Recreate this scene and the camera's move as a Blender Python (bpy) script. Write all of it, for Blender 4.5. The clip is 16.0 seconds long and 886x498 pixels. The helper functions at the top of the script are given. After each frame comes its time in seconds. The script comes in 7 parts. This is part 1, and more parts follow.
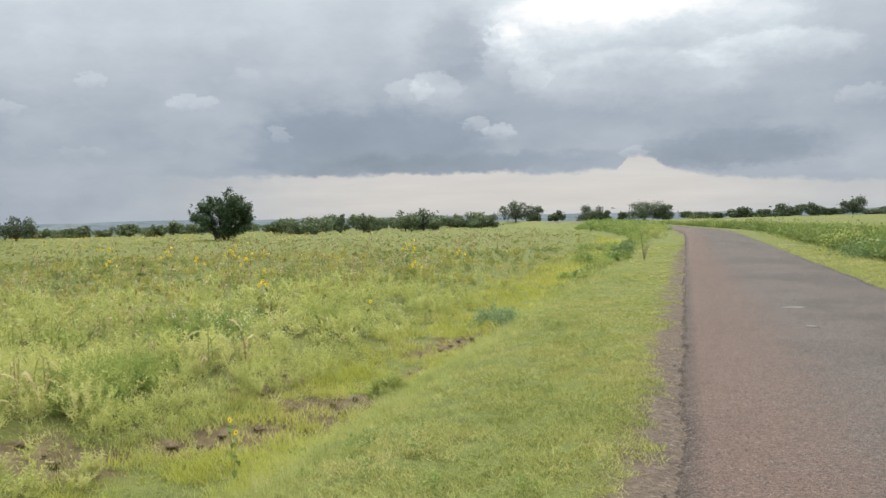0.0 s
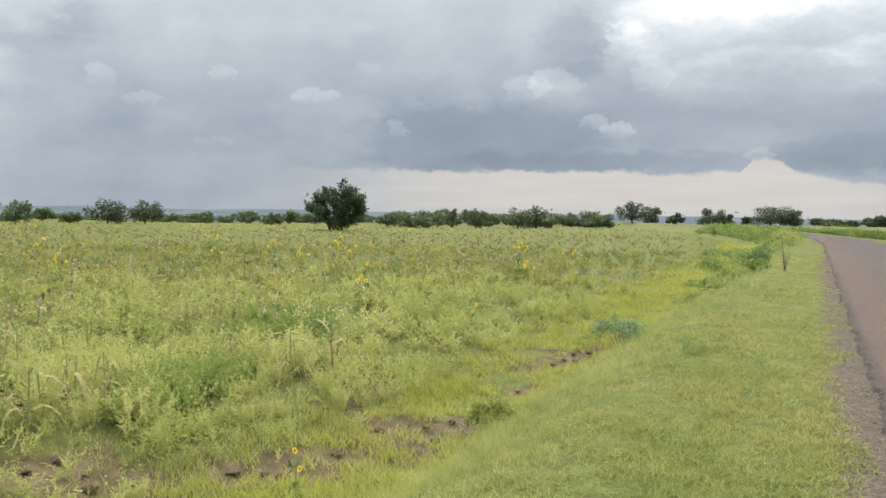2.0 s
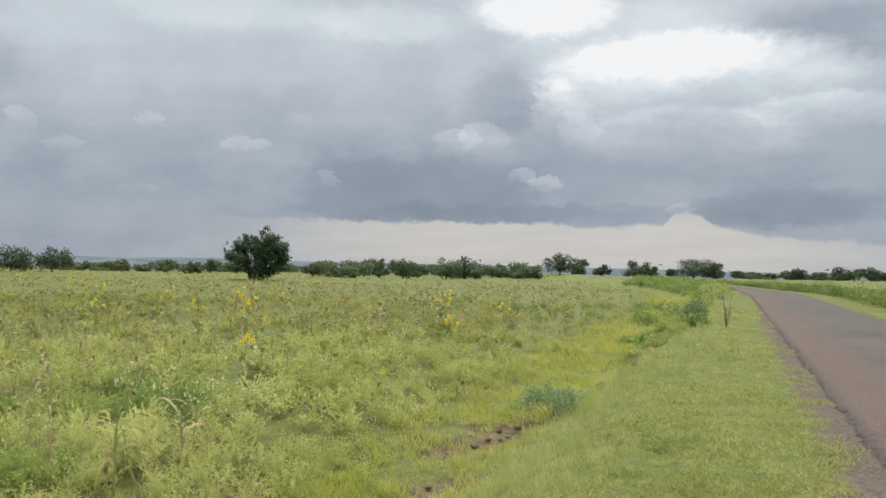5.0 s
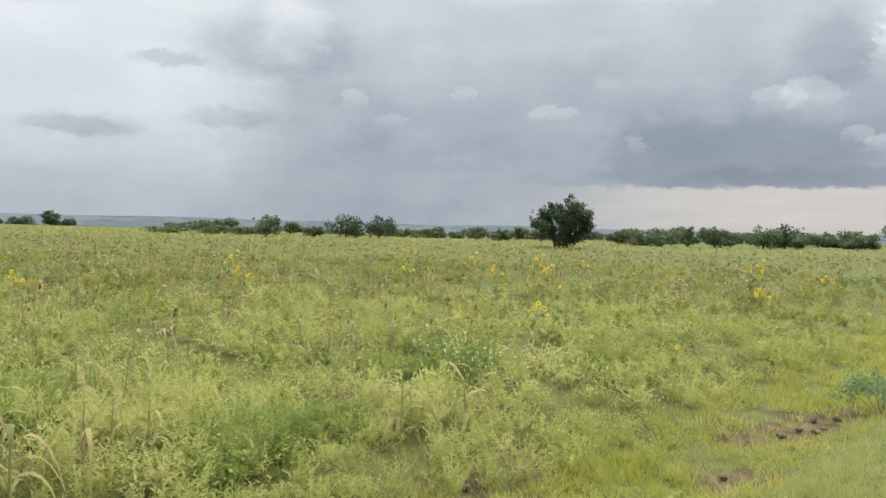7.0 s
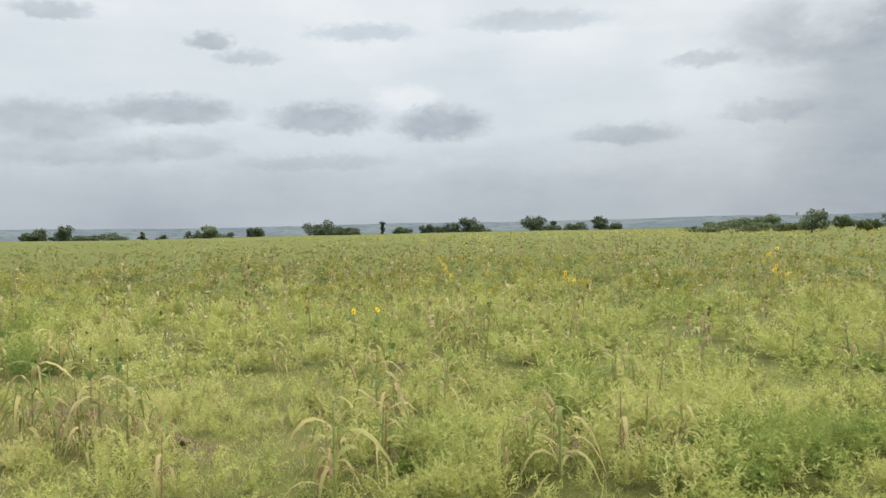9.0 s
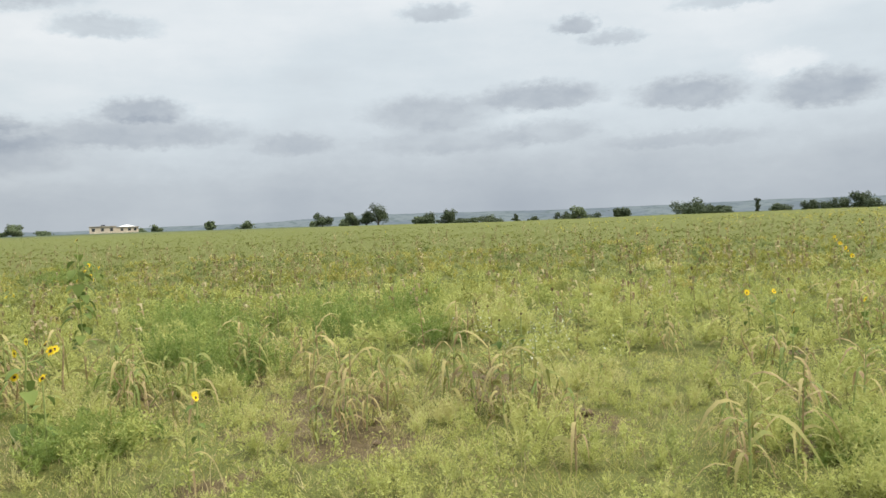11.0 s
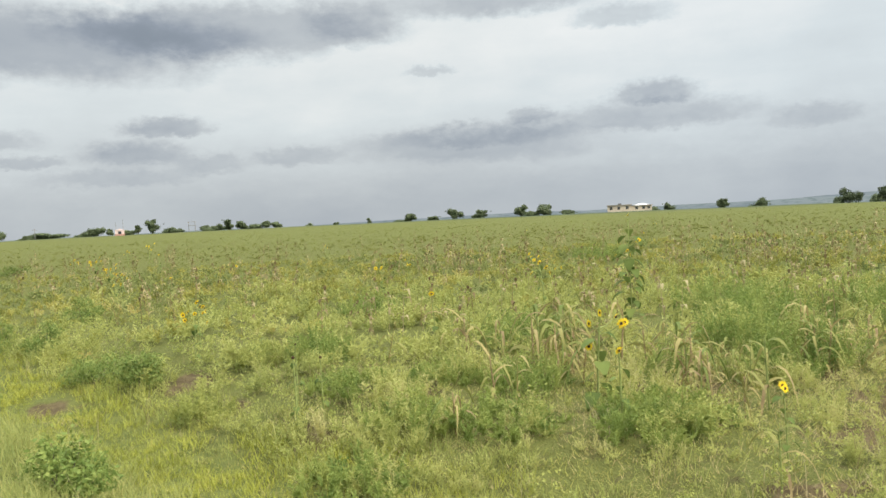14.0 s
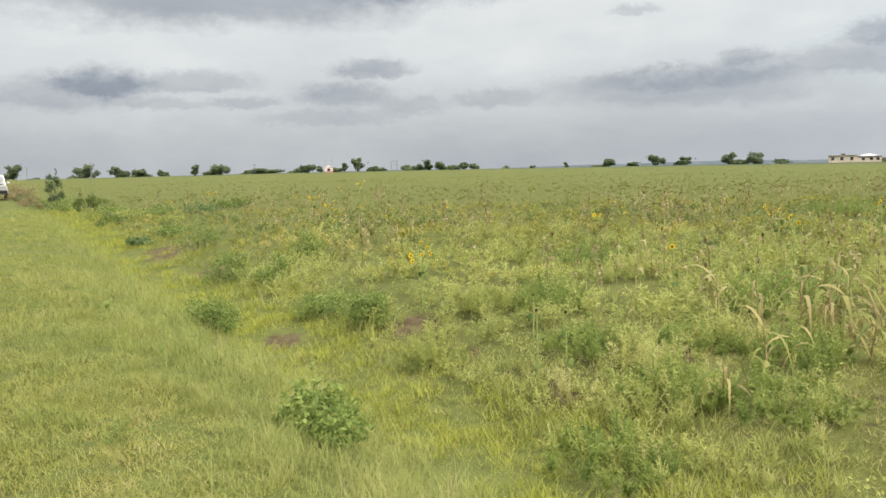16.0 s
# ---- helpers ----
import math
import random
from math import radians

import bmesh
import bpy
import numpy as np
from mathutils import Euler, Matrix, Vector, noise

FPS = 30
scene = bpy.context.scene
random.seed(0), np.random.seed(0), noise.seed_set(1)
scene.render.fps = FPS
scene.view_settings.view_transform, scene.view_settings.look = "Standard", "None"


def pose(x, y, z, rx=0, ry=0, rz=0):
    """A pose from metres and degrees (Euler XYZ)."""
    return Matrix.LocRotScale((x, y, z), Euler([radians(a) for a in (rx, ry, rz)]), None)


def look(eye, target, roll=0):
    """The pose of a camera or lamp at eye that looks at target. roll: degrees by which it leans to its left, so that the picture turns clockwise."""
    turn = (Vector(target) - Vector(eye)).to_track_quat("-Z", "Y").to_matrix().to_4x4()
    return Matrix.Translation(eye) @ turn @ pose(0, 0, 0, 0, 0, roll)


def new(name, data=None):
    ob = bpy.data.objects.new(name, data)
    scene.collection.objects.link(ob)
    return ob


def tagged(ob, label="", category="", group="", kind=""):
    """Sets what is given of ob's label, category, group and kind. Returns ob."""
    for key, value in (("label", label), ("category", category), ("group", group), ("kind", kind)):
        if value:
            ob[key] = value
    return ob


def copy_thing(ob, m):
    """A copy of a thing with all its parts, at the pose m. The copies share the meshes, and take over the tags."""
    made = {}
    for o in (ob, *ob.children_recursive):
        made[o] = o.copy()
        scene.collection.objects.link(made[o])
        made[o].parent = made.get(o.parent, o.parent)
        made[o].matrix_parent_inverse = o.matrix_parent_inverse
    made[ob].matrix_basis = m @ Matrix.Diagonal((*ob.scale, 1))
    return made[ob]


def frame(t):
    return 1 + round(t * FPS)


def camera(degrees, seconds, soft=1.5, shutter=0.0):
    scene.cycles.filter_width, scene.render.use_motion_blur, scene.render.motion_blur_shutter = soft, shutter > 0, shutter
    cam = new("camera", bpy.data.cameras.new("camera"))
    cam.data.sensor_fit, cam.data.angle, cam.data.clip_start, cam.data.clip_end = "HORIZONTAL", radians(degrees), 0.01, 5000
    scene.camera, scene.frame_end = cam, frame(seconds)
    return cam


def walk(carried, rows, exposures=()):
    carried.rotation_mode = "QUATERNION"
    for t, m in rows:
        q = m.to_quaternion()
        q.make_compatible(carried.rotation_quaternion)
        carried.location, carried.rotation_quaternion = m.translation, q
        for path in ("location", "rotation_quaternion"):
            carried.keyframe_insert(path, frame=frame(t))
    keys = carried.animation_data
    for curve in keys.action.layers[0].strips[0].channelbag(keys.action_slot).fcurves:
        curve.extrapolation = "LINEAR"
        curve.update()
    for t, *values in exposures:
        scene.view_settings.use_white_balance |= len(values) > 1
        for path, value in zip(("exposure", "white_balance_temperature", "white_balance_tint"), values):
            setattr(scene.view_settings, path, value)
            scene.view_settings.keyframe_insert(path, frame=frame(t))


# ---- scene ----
cam = camera(57.2, 16.0, soft=1.5)
METRES, EYE, TILT, LEAN, TURN = 7.0, 2.345, 0.26, 2.98, 0.0
ROWS = [
    (0.0, 0.0, 0.0, 0.0, 0.08, -2.49, -1.92),
    (0.5, 0.0146, 0.0575, 0.0004, 4.06, -2.73, -2.92),
    (1.0, 0.0091, 0.1139, -0.0071, 5.96, -2.91, -3.54),
    (1.5, -0.0035, 0.1749, -0.0073, 6.13, -3.3, -3.74),
    (2.0, -0.0131, 0.235, -0.0054, 8.03, -3.15, -3.87),
    (2.5, -0.0226, 0.3025, -0.0061, 7.58, -1.59, -3.95),
    (3.0, -0.0237, 0.3683, -0.011, 3.9, -0.16, -4.08),
    (3.5, -0.0203, 0.4246, -0.0085, 1.58, 1.12, -4.11),
    (6.0, 0.0132, 0.628, -0.0102, 8.59, -0.61, -5.19),
    (6.5, 0.0173, 0.6357, -0.0098, 14.84, -2.27, -4.92),
    (7.0, 0.0201, 0.6373, -0.0095, 24.51, -3.11, -4.15),
    (7.5, 0.0225, 0.637, -0.0099, 35.73, -4.23, -2.55),
    (8.0, 0.025, 0.6387, -0.0103, 45.78, -4.44, -1.4),
    (8.5, 0.0323, 0.641, -0.0093, 52.87, -4.49, -0.7),
    (9.0, 0.0392, 0.6405, -0.0088, 61.13, -4.49, 0.1),
    (9.5, 0.0488, 0.6323, -0.0081, 69.45, -4.36, 0.92),
    (10.0, 0.0571, 0.6198, -0.0072, 75.48, -4.74, 1.55),
    (12.5, 0.0004, 0.5498, -0.0099, 99.41, -4.74, 3.77),
    (13.0, 0.001, 0.5347, -0.0109, 103.61, -4.4, 4.21),
    (13.5, -0.0055, 0.52, -0.0122, 112.93, -4.66, 4.98),
    (14.0, -0.0241, 0.4929, -0.0145, 121.23, -4.55, 4.87),
    (14.5, -0.0292, 0.4647, -0.0164, 129.96, -5.6, 3.52),
    (15.0, -0.0326, 0.4281, -0.014, 134.4, -5.85, 3.5),
    (15.5, -0.0407, 0.3996, -0.0167, 134.68, -6.98, 3.57),
    (16.0, -0.0601, 0.3588, -0.0145, 134.97, -7.47, 3.78),
]
walk(cam, [(t, pose(0, 0, EYE, TILT, LEAN, TURN) @ pose(METRES * x, METRES * y, METRES * z, 90 + pitch, roll, yaw)) for t, x, y, z, yaw, pitch, roll in ROWS],
     [(0.0, 0.1, 6500, 10), (2.0, 0.1, 6500, 10), (3.5, 0.12, 6500, 10), (5.8, -0.16, 6450, 10), (6.5, -0.06, 6500, 10), (7.5, 0.08, 6600, 10), (9.0, 0.05, 6650, 10), (12.5, 0.05, 6600, 10), (13.5, 0.06, 6700, 9), (16.0, 0.04, 6850, 11)])

# ---- world: an overcast sky with a dark deck, breaks and flat grey heaps ----
SUN_AZ, SUN_EL = -10.0, 48.0          # degrees left of +y, and up
world = bpy.data.worlds.new("overcast_sky")
scene.world = world
world.use_nodes = True
WN = world.node_tree
WN.nodes.clear()


class Net:
    """Short-hand for a node tree."""

    def __init__(self, tree):
        self.tree = tree

    def put(self, kind, values=(), out=0, operation="", interpolation="", attribute=""):
        n = self.tree.nodes.new(kind)
        if operation:
            n.operation = operation
        if interpolation:
            n.interpolation_type = interpolation
        if attribute:
            n.attribute_name = attribute
        for i, v in (values.items() if isinstance(values, dict) else enumerate(values)):
            if isinstance(v, bpy.types.NodeSocket):
                self.tree.links.new(v, n.inputs[i])
            elif v is not None:
                n.inputs[i].default_value = v
        return n.outputs[out]

    def math(self, op, *v):
        return self.put("ShaderNodeMath", v, operation=op)

    def vec(self, op, *v, out=0):
        return self.put("ShaderNodeVectorMath", v, out=out, operation=op)

    def step(self, value, a, b, lo=0.0, hi=1.0, kind="SMOOTHSTEP"):
        return self.put("ShaderNodeMapRange", (value, a, b, lo, hi), interpolation=kind)

    def noise(self, vector, scale, detail=3.0, rough=0.55, out=0, dist=0.0):
        return self.put("ShaderNodeTexNoise", {"Vector": vector, "Scale": scale, "Detail": detail, "Roughness": rough, "Distortion": dist}, out=out)

    def mix(self, f, a, b, blend="MIX"):
        n = self.tree.nodes.new("ShaderNodeMix")
        n.data_type, n.blend_type = "RGBA", blend
        for i, v in ((0, f), (6, a), (7, b)):
            if isinstance(v, bpy.types.NodeSocket):
                self.tree.links.new(v, n.inputs[i])
            else:
                n.inputs[i].default_value = (*v, 1.0) if isinstance(v, tuple) and len(v) == 3 else v
        return n.outputs[2]

    def ramp(self, f, stops):
        n = self.tree.nodes.new("ShaderNodeValToRGB")
        self.tree.links.new(f, n.inputs[0])
        while len(n.color_ramp.elements) < len(stops):
            n.color_ramp.elements.new(0.5)
        for e, (p, c) in zip(n.color_ramp.elements, stops):
            e.position, e.color = p, (*c, 1.0)
        return n.outputs[0]


W = Net(WN)
way = W.put("ShaderNodeTexCoord")
sep = WN.nodes.new("ShaderNodeSeparateXYZ")
WN.links.new(way, sep.inputs[0])
az = W.math("MULTIPLY", W.math("ARCTAN2", W.math("MULTIPLY", sep.outputs[0], -1.0), sep.outputs[1]), 57.2958)
el = W.math("MULTIPLY", W.math("ARCSINE", sep.outputs[2]), 57.2958)
flat = W.put("ShaderNodeCombineXYZ", (az, W.math("MULTIPLY", el, 1.7), 0.0))
wob = W.vec("SUBTRACT", W.noise(flat, 0.22, 5.0, 0.6, out=1), (0.5, 0.5, 0.5))
wob2 = W.vec("SUBTRACT", W.noise(flat, 0.9, 4.0, 0.6, out=1), (0.5, 0.5, 0.5))
wob3 = W.vec("SUBTRACT", W.noise(flat, 2.4, 4.0, 0.6, out=1), (0.5, 0.5, 0.5))
spot = W.vec("ADD", W.put("ShaderNodeCombineXYZ", (az, el, 0.0)),
             W.vec("ADD", W.vec("MULTIPLY", wob, (7.0, 2.6, 0.0)), W.vec("ADD", W.vec("MULTIPLY", wob2, (2.4, 1.2, 0.0)), W.vec("MULTIPLY", wob3, (0.5, 0.3, 0.0)))))
sp = WN.nodes.new("ShaderNodeSeparateXYZ")
WN.links.new(spot, sp.inputs[0])
waz, wel = sp.outputs[0], sp.outputs[1]
# the level of light: a dark deck ahead, pale cloud to the side and behind
deck = W.step(W.math("SUBTRACT", waz, W.math("MULTIPLY", wel, -0.2)), 46.0, 30.0)
light = W.math("SUBTRACT", 0.80, W.math("MULTIPLY", deck, 0.36))
light = W.math("ADD", light, W.math("MULTIPLY", W.math("MULTIPLY", deck, W.step(wel, 6.0, 17.0)), 0.20))
light = W.math("SUBTRACT", light, W.math("MULTIPLY", W.step(wel, 8.0, 0.5), W.math("MULTIPLY", W.math("SUBTRACT", 1.0, deck), 0.245)))
soft = W.math("MULTIPLY", W.math("SUBTRACT", W.noise(flat, 0.08, 3.0, 0.5), 0.5), 0.2)
soft = W.math("ADD", soft, W.math("MULTIPLY", W.math("SUBTRACT", W.noise(W.vec("MULTIPLY", flat, (0.4, 1.3, 1.0)), 0.2, 4.0, 0.5), 0.5), 0.12))
light = W.math("ADD", light, soft)
light = W.math("ADD", light, W.math("MULTIPLY", W.step(wel, 7.0, 15.0, -0.02, 0.05), W.math("SUBTRACT", 1.0, deck)))
heap = W.math("SUBTRACT", W.noise(W.vec("ADD", flat, W.vec("MULTIPLY", wob, (3.0, 3.0, 0.0))), 0.36, 4.0, 0.52), 0.5)
light = W.math("ADD", light, W.math("MULTIPLY", heap, W.math("ADD", 0.035, W.math("MULTIPLY", deck, 0.035))))
lumps = W.step(W.noise(W.vec("ADD", flat, W.vec("MULTIPLY", wob2, (2.5, 2.5, 0.0))), 0.13, 4.0, 0.5), 0.4, 0.66, -0.025, 0.03)
light = W.math("ADD", light, W.math("MULTIPLY", lumps, W.math("ADD", 0.35, W.math("MULTIPLY", deck, 0.65))))
light = W.math("ADD", light, W.math("MULTIPLY", W.math("SUBTRACT", W.noise(flat, 1.5, 3.0, 0.55), 0.5), 0.015))


billow = W.vec("ADD", W.put("ShaderNodeCombineXYZ", (az, el, 0.0)),
               W.vec("ADD", W.vec("MULTIPLY", wob2, (2.2, 1.2, 0.0)), W.vec("MULTIPLY", wob3, (0.7, 0.4, 0.0))))


grain = W.noise(W.vec("ADD", flat, W.vec("MULTIPLY", wob2, (2.0, 1.0, 0.0))), 0.7, 3.0, 0.5)
ragged = W.math("ADD", 0.62, W.math("MULTIPLY", grain, 0.76))


def cloud(a, e, w, h, amount, edge=0.38):
    """A grey heap (negative), domed above and flat below, or a break (positive), a and e degrees along and up, w and h its half sizes."""
    global light
    q = W.vec("MULTIPLY", W.vec("SUBTRACT", billow if w < 8 else spot, (a, e, 0.0)), (0.72 / w, 0.72 / h, 0.0))
    if amount < 0 and w < 8:
        s = WN.nodes.new("ShaderNodeSeparateXYZ")
        WN.links.new(q, s.inputs[0])
        q = W.put("ShaderNodeCombineXYZ", (s.outputs[0], W.math("MAXIMUM", s.outputs[1], W.math("MULTIPLY", s.outputs[1], -1.5)), 0.0))
        light = W.math("ADD", light, W.math("MULTIPLY", W.step(W.vec("LENGTH", q, out=1), 1.0, edge, 0.0, amount * 1.2), ragged))
    else:
        light = W.math("ADD", light, W.step(W.vec("LENGTH", q, out=1), 1.0, edge, 0.0, amount * 1.1))


def puff(a, e, w, h, amount, crisp=0.72):
    """A lit heap with a crisp billowed top that fades downwards."""
    global light
    q = W.vec("MULTIPLY", W.vec("SUBTRACT", billow, (a, e, 0.0)), (1.0 / w, 1.0 / h, 0.0))
    s = WN.nodes.new("ShaderNodeSeparateXYZ")
    WN.links.new(q, s.inputs[0])
    lit = W.math("MULTIPLY", W.math("MULTIPLY", W.step(W.vec("LENGTH", q, out=1), 1.0, crisp, 0.0, amount), W.step(s.outputs[1], -1.1, 0.35)), ragged)
    light = W.math("ADD", light, lit)


puff(2.3, 8.7, 1.9, 1.0, 0.11)
puff(0.4, 8.9, 2.1, 1.3, 0.13)
puff(-2.3, 6.4, 1.2, 0.7, 0.13)
puff(-3.9, 5.9, 1.5, 0.6, 0.15)
puff(11.3, 5.9, 0.8, 0.8, 0.11)
puff(17.0, 7.9, 1.8, 0.6, 0.11)
puff(23.2, 9.1, 1.0, 0.6, 0.08)
puff(23.7, 4.6, 1.6, 0.5, 0.04)
puff(28.4, 7.2, 1.5, 0.6, 0.09)
puff(30.8, 8.5, 1.1, 0.8, 0.1)
puff(13.4, 9.8, 1.2, 0.6, 0.04)
puff(-4.9, 10.8, 2.4, 2.2, 0.1)
puff(-6.2, 9.6, 1.6, 1.6, 0.1)
puff(-4.4, 12.3, 1.3, 1.2, 0.1)
cloud(-0.9, 11.4, 2.6, 2.8, -0.07)
puff(-13.6, 12.6, 12.5, 3.6, 0.26, 0.7)
puff(-14.0, 14.2, 10.5, 2.2, 0.22, 0.4)
puff(-22.0, 10.4, 6.0, 1.4, 0.14)
puff(-13.4, 9.0, 8.5, 2.4, 0.13)
puff(-27.3, 7.2, 1.8, 0.8, 0.10)
puff(-13.2, 4.2, 1.1, 0.6, 0.08)
cloud(-3.5, 17.8, 4.5, 1.8, +0.40)
cloud(-9.5, 15.5, 7.5, 3.0, +0.16)
cloud(7.7, 16.5, 6.0, 1.2, +0.12)
cloud(20.6, 16.9, 6.0, 1.6, +0.12)
cloud(5.0, 5.4, 8.0, 2.4, -0.12)
cloud(-1.0, 3.5, 12.0, 0.9, -0.10)
cloud(-19.9, 4.0, 6.0, 1.4, -0.12)
cloud(-17.4, 6.6, 6.0, 1.8, -0.04)
cloud(-23.2, 15.0, 6.0, 2.4, -0.12)
cloud(43.2, 10.4, 2.4, 0.6, -0.08)
cloud(48.3, 5.7, 3.6, 0.8, -0.08)
cloud(39.5, 6.8, 2.8, 0.8, -0.10)
cloud(35.1, 12.7, 2.4, 2.4, +0.15)
cloud(79.2, 7.8, 4.0, 1.1, -0.20)
cloud(69.4, 7.3, 3.6, 1.2, -0.20)
cloud(61.2, 6.8, 3.2, 1.4, -0.20)
cloud(76.8, 12.4, 1.4, 0.7, -0.20)
cloud(74.3, 11.4, 2.0, 0.6, -0.14)
cloud(66.5, 13.1, 3.6, 0.7, -0.14)
cloud(86.4, 13.8, 2.4, 0.7, -0.16)
cloud(87.0, 7.0, 4.4, 1.4, -0.15)
cloud(85.8, 5.1, 5.6, 1.2, -0.10)
cloud(78.9, 5.4, 3.2, 1.0, -0.10)
cloud(69.9, 4.4, 4.8, 0.6, -0.07)
cloud(54.3, 13.6, 4.8, 0.8, -0.12)
cloud(43.1, 10.5, 2.4, 0.5, -0.08)
cloud(36.2, 11.4, 5.2, 2.4, -0.14)
cloud(48.7, 5.8, 3.2, 0.8, -0.06)
cloud(63.5, 8.8, 2.4, 0.8, +0.08)
cloud(106.4, 7.6, 2.8, 0.9, -0.22)
cloud(106.9, 6.1, 6.8, 1.2, -0.16)
cloud(114.9, 6.7, 1.6, 0.6, -0.15)
cloud(119.7, 5.1, 8.0, 1.2, -0.14)
cloud(96.7, 5.2, 2.8, 0.9, -0.10)
cloud(117.3, 14.7, 7.2, 1.6, -0.22)
cloud(108.5, 12.8, 3.2, 0.9, -0.15)
cloud(121.8, 10.2, 1.6, 0.4, -0.12)
cloud(126.7, 13.6, 3.2, 2.0, -0.15)
cloud(151.6, 12.3, 16.0, 2.4, -0.33)
cloud(135.0, 13.3, 10.0, 1.8, -0.27)
cloud(139.8, 6.9, 2.8, 0.8, -0.20)
cloud(141.8, 5.2, 3.2, 1.0, -0.15)
cloud(151.8, 6.1, 4.0, 0.9, -0.15)
cloud(148.4, 4.8, 2.4, 0.5, -0.12)
cloud(157.4, 6.0, 2.8, 1.2, -0.20)
cloud(137.2, 4.4, 2.4, 0.8, -0.10)
cloud(143.0, 3.7, 4.8, 0.7, -0.08)
cloud(153.6, 4.7, 2.4, 0.5, -0.10)
cloud(118.4, 5.6, 6.0, 1.0, -0.10)
cloud(131.3, 4.7, 2.8, 0.7, -0.10)
cloud(24.0, 12.5, 9.0, 6.0, +0.05)
cloud(9.5, 13.5, 11.0, 5.0, +0.04)
cloud(159.2, 5.3, 4.8, 1.4, -0.15)
# the cream band between the deck and the land
bsep = WN.nodes.new("ShaderNodeSeparateXYZ")
WN.links.new(billow, bsep.inputs[0])
notch = W.math("ADD", W.math("MULTIPLY", W.step(bsep.outputs[0], -11.9, -12.9), W.step(bsep.outputs[0], -17.5, -13.0, 0.0, 1.05)), W.step(az, -11.0, -29.0, 0.0, -1.2))
edge_el = W.math("SUBTRACT", W.math("ADD", W.math("MULTIPLY", el, 0.5), W.math("MULTIPLY", W.math("ADD", W.math("MULTIPLY", bsep.outputs[1], 0.6), W.math("MULTIPLY", wel, 0.4)), 0.5)), notch)
edge_el = W.math("ADD", edge_el, W.math("MULTIPLY", W.math("SUBTRACT", W.noise(flat, 0.33, 4.0, 0.55), 0.5), 1.1))
band = W.math("MULTIPLY", W.step(edge_el, 3.2, 2.85), W.math("MULTIPLY", W.step(waz, 24.0, 4.0), W.step(el, -0.2, 0.9, 0.75, 1.0)))
band = W.math("MULTIPLY", band, W.step(waz, -30.0, -15.0, 0.45, 1.0))
streak = W.math("MULTIPLY", W.math("SUBTRACT", W.noise(W.vec("MULTIPLY", flat, (0.25, 1.5, 1.0)), 0.5, 3.0), 0.5), 0.16)
light = W.math("ADD", light, W.math("MULTIPLY", band, W.math("SUBTRACT", W.math("ADD", 0.60, streak), light)))
sky = W.ramp(light, ((0.0, (0.15, 0.19, 0.24)), (0.35, (0.295, 0.343, 0.415)), (0.6, (0.508, 0.558, 0.607)), (0.78, (0.665, 0.732, 0.776)), (1.0, (0.95, 0.96, 0.965))))
sky = W.mix(W.math("MULTIPLY", band, 0.75), sky, W.vec("MULTIPLY", W.put("ShaderNodeCombineXYZ", (light, light, light)), (1.05, 0.985, 0.915)))
blue = WN.nodes.new("ShaderNodeTexSky")
blue.sky_type, blue.sun_disc, blue.sun_elevation, blue.sun_rotation = "NISHITA", False, radians(SUN_EL), radians(-SUN_AZ)
clear = blue.outputs[0]
# a bluer veil on the side away from the deck
veil = W.math("MULTIPLY", W.step(az, 30.0, 60.0), W.step(az, 128.0, 100.0))
sky = W.mix(veil, sky, W.vec("MULTIPLY", sky, (0.985, 1.0, 1.02)))
# overcast cloud grows brighter towards the zenith
up = W.step(el, 19.0, 70.0, 1.0, 4.5)
sky = W.vec("MULTIPLY", sky, W.put("ShaderNodeCombineXYZ", (up, up, up)))
sky = W.mix(0.03, sky, W.vec("MULTIPLY", clear, (0.1, 0.1, 0.1)))
bg = W.put("ShaderNodeBackground", (sky, 1.0))
wout = WN.nodes.new("ShaderNodeOutputWorld")
WN.links.new(bg, wout.inputs[0])

sun_data = bpy.data.lights.new("sun", "SUN")
sun_data.energy, sun_data.angle, sun_data.color = 4.8, radians(40), (1.0, 0.95, 0.86)
sun = new("sun", sun_data)
sun.matrix_world = look((0, 0, 60), (60 * math.sin(radians(SUN_AZ)) / math.tan(radians(SUN_EL)), -60 * math.cos(radians(SUN_AZ)) / math.tan(radians(SUN_EL)), 0))


# ---- materials ----
def material(name):
    m = bpy.data.materials.new(name)
    m.use_nodes = True
    m.node_tree.nodes.clear()
    return m, Net(m.node_tree)


def finish(m, shader, bump=None):
    out = m.node_tree.nodes.new("ShaderNodeOutputMaterial")
    m.node_tree.links.new(shader, out.inputs[0])
    return m


def principled(N, color, rough=0.7, metal=0.0, normal=None, spec=0.3):
    v = {"Base Color": color, "Roughness": rough, "Metallic": metal, "Specular IOR Level": spec}
    if normal is not None:
        v["Normal"] = normal
    if isinstance(color, tuple):
        v["Base Color"] = (*color, 1.0)
    return N.put("ShaderNodeBsdfPrincipled", v)


def bumped(N, height, strength, distance):
    return N.put("ShaderNodeBump", {"Strength": strength, "Distance": distance, "Height": height})


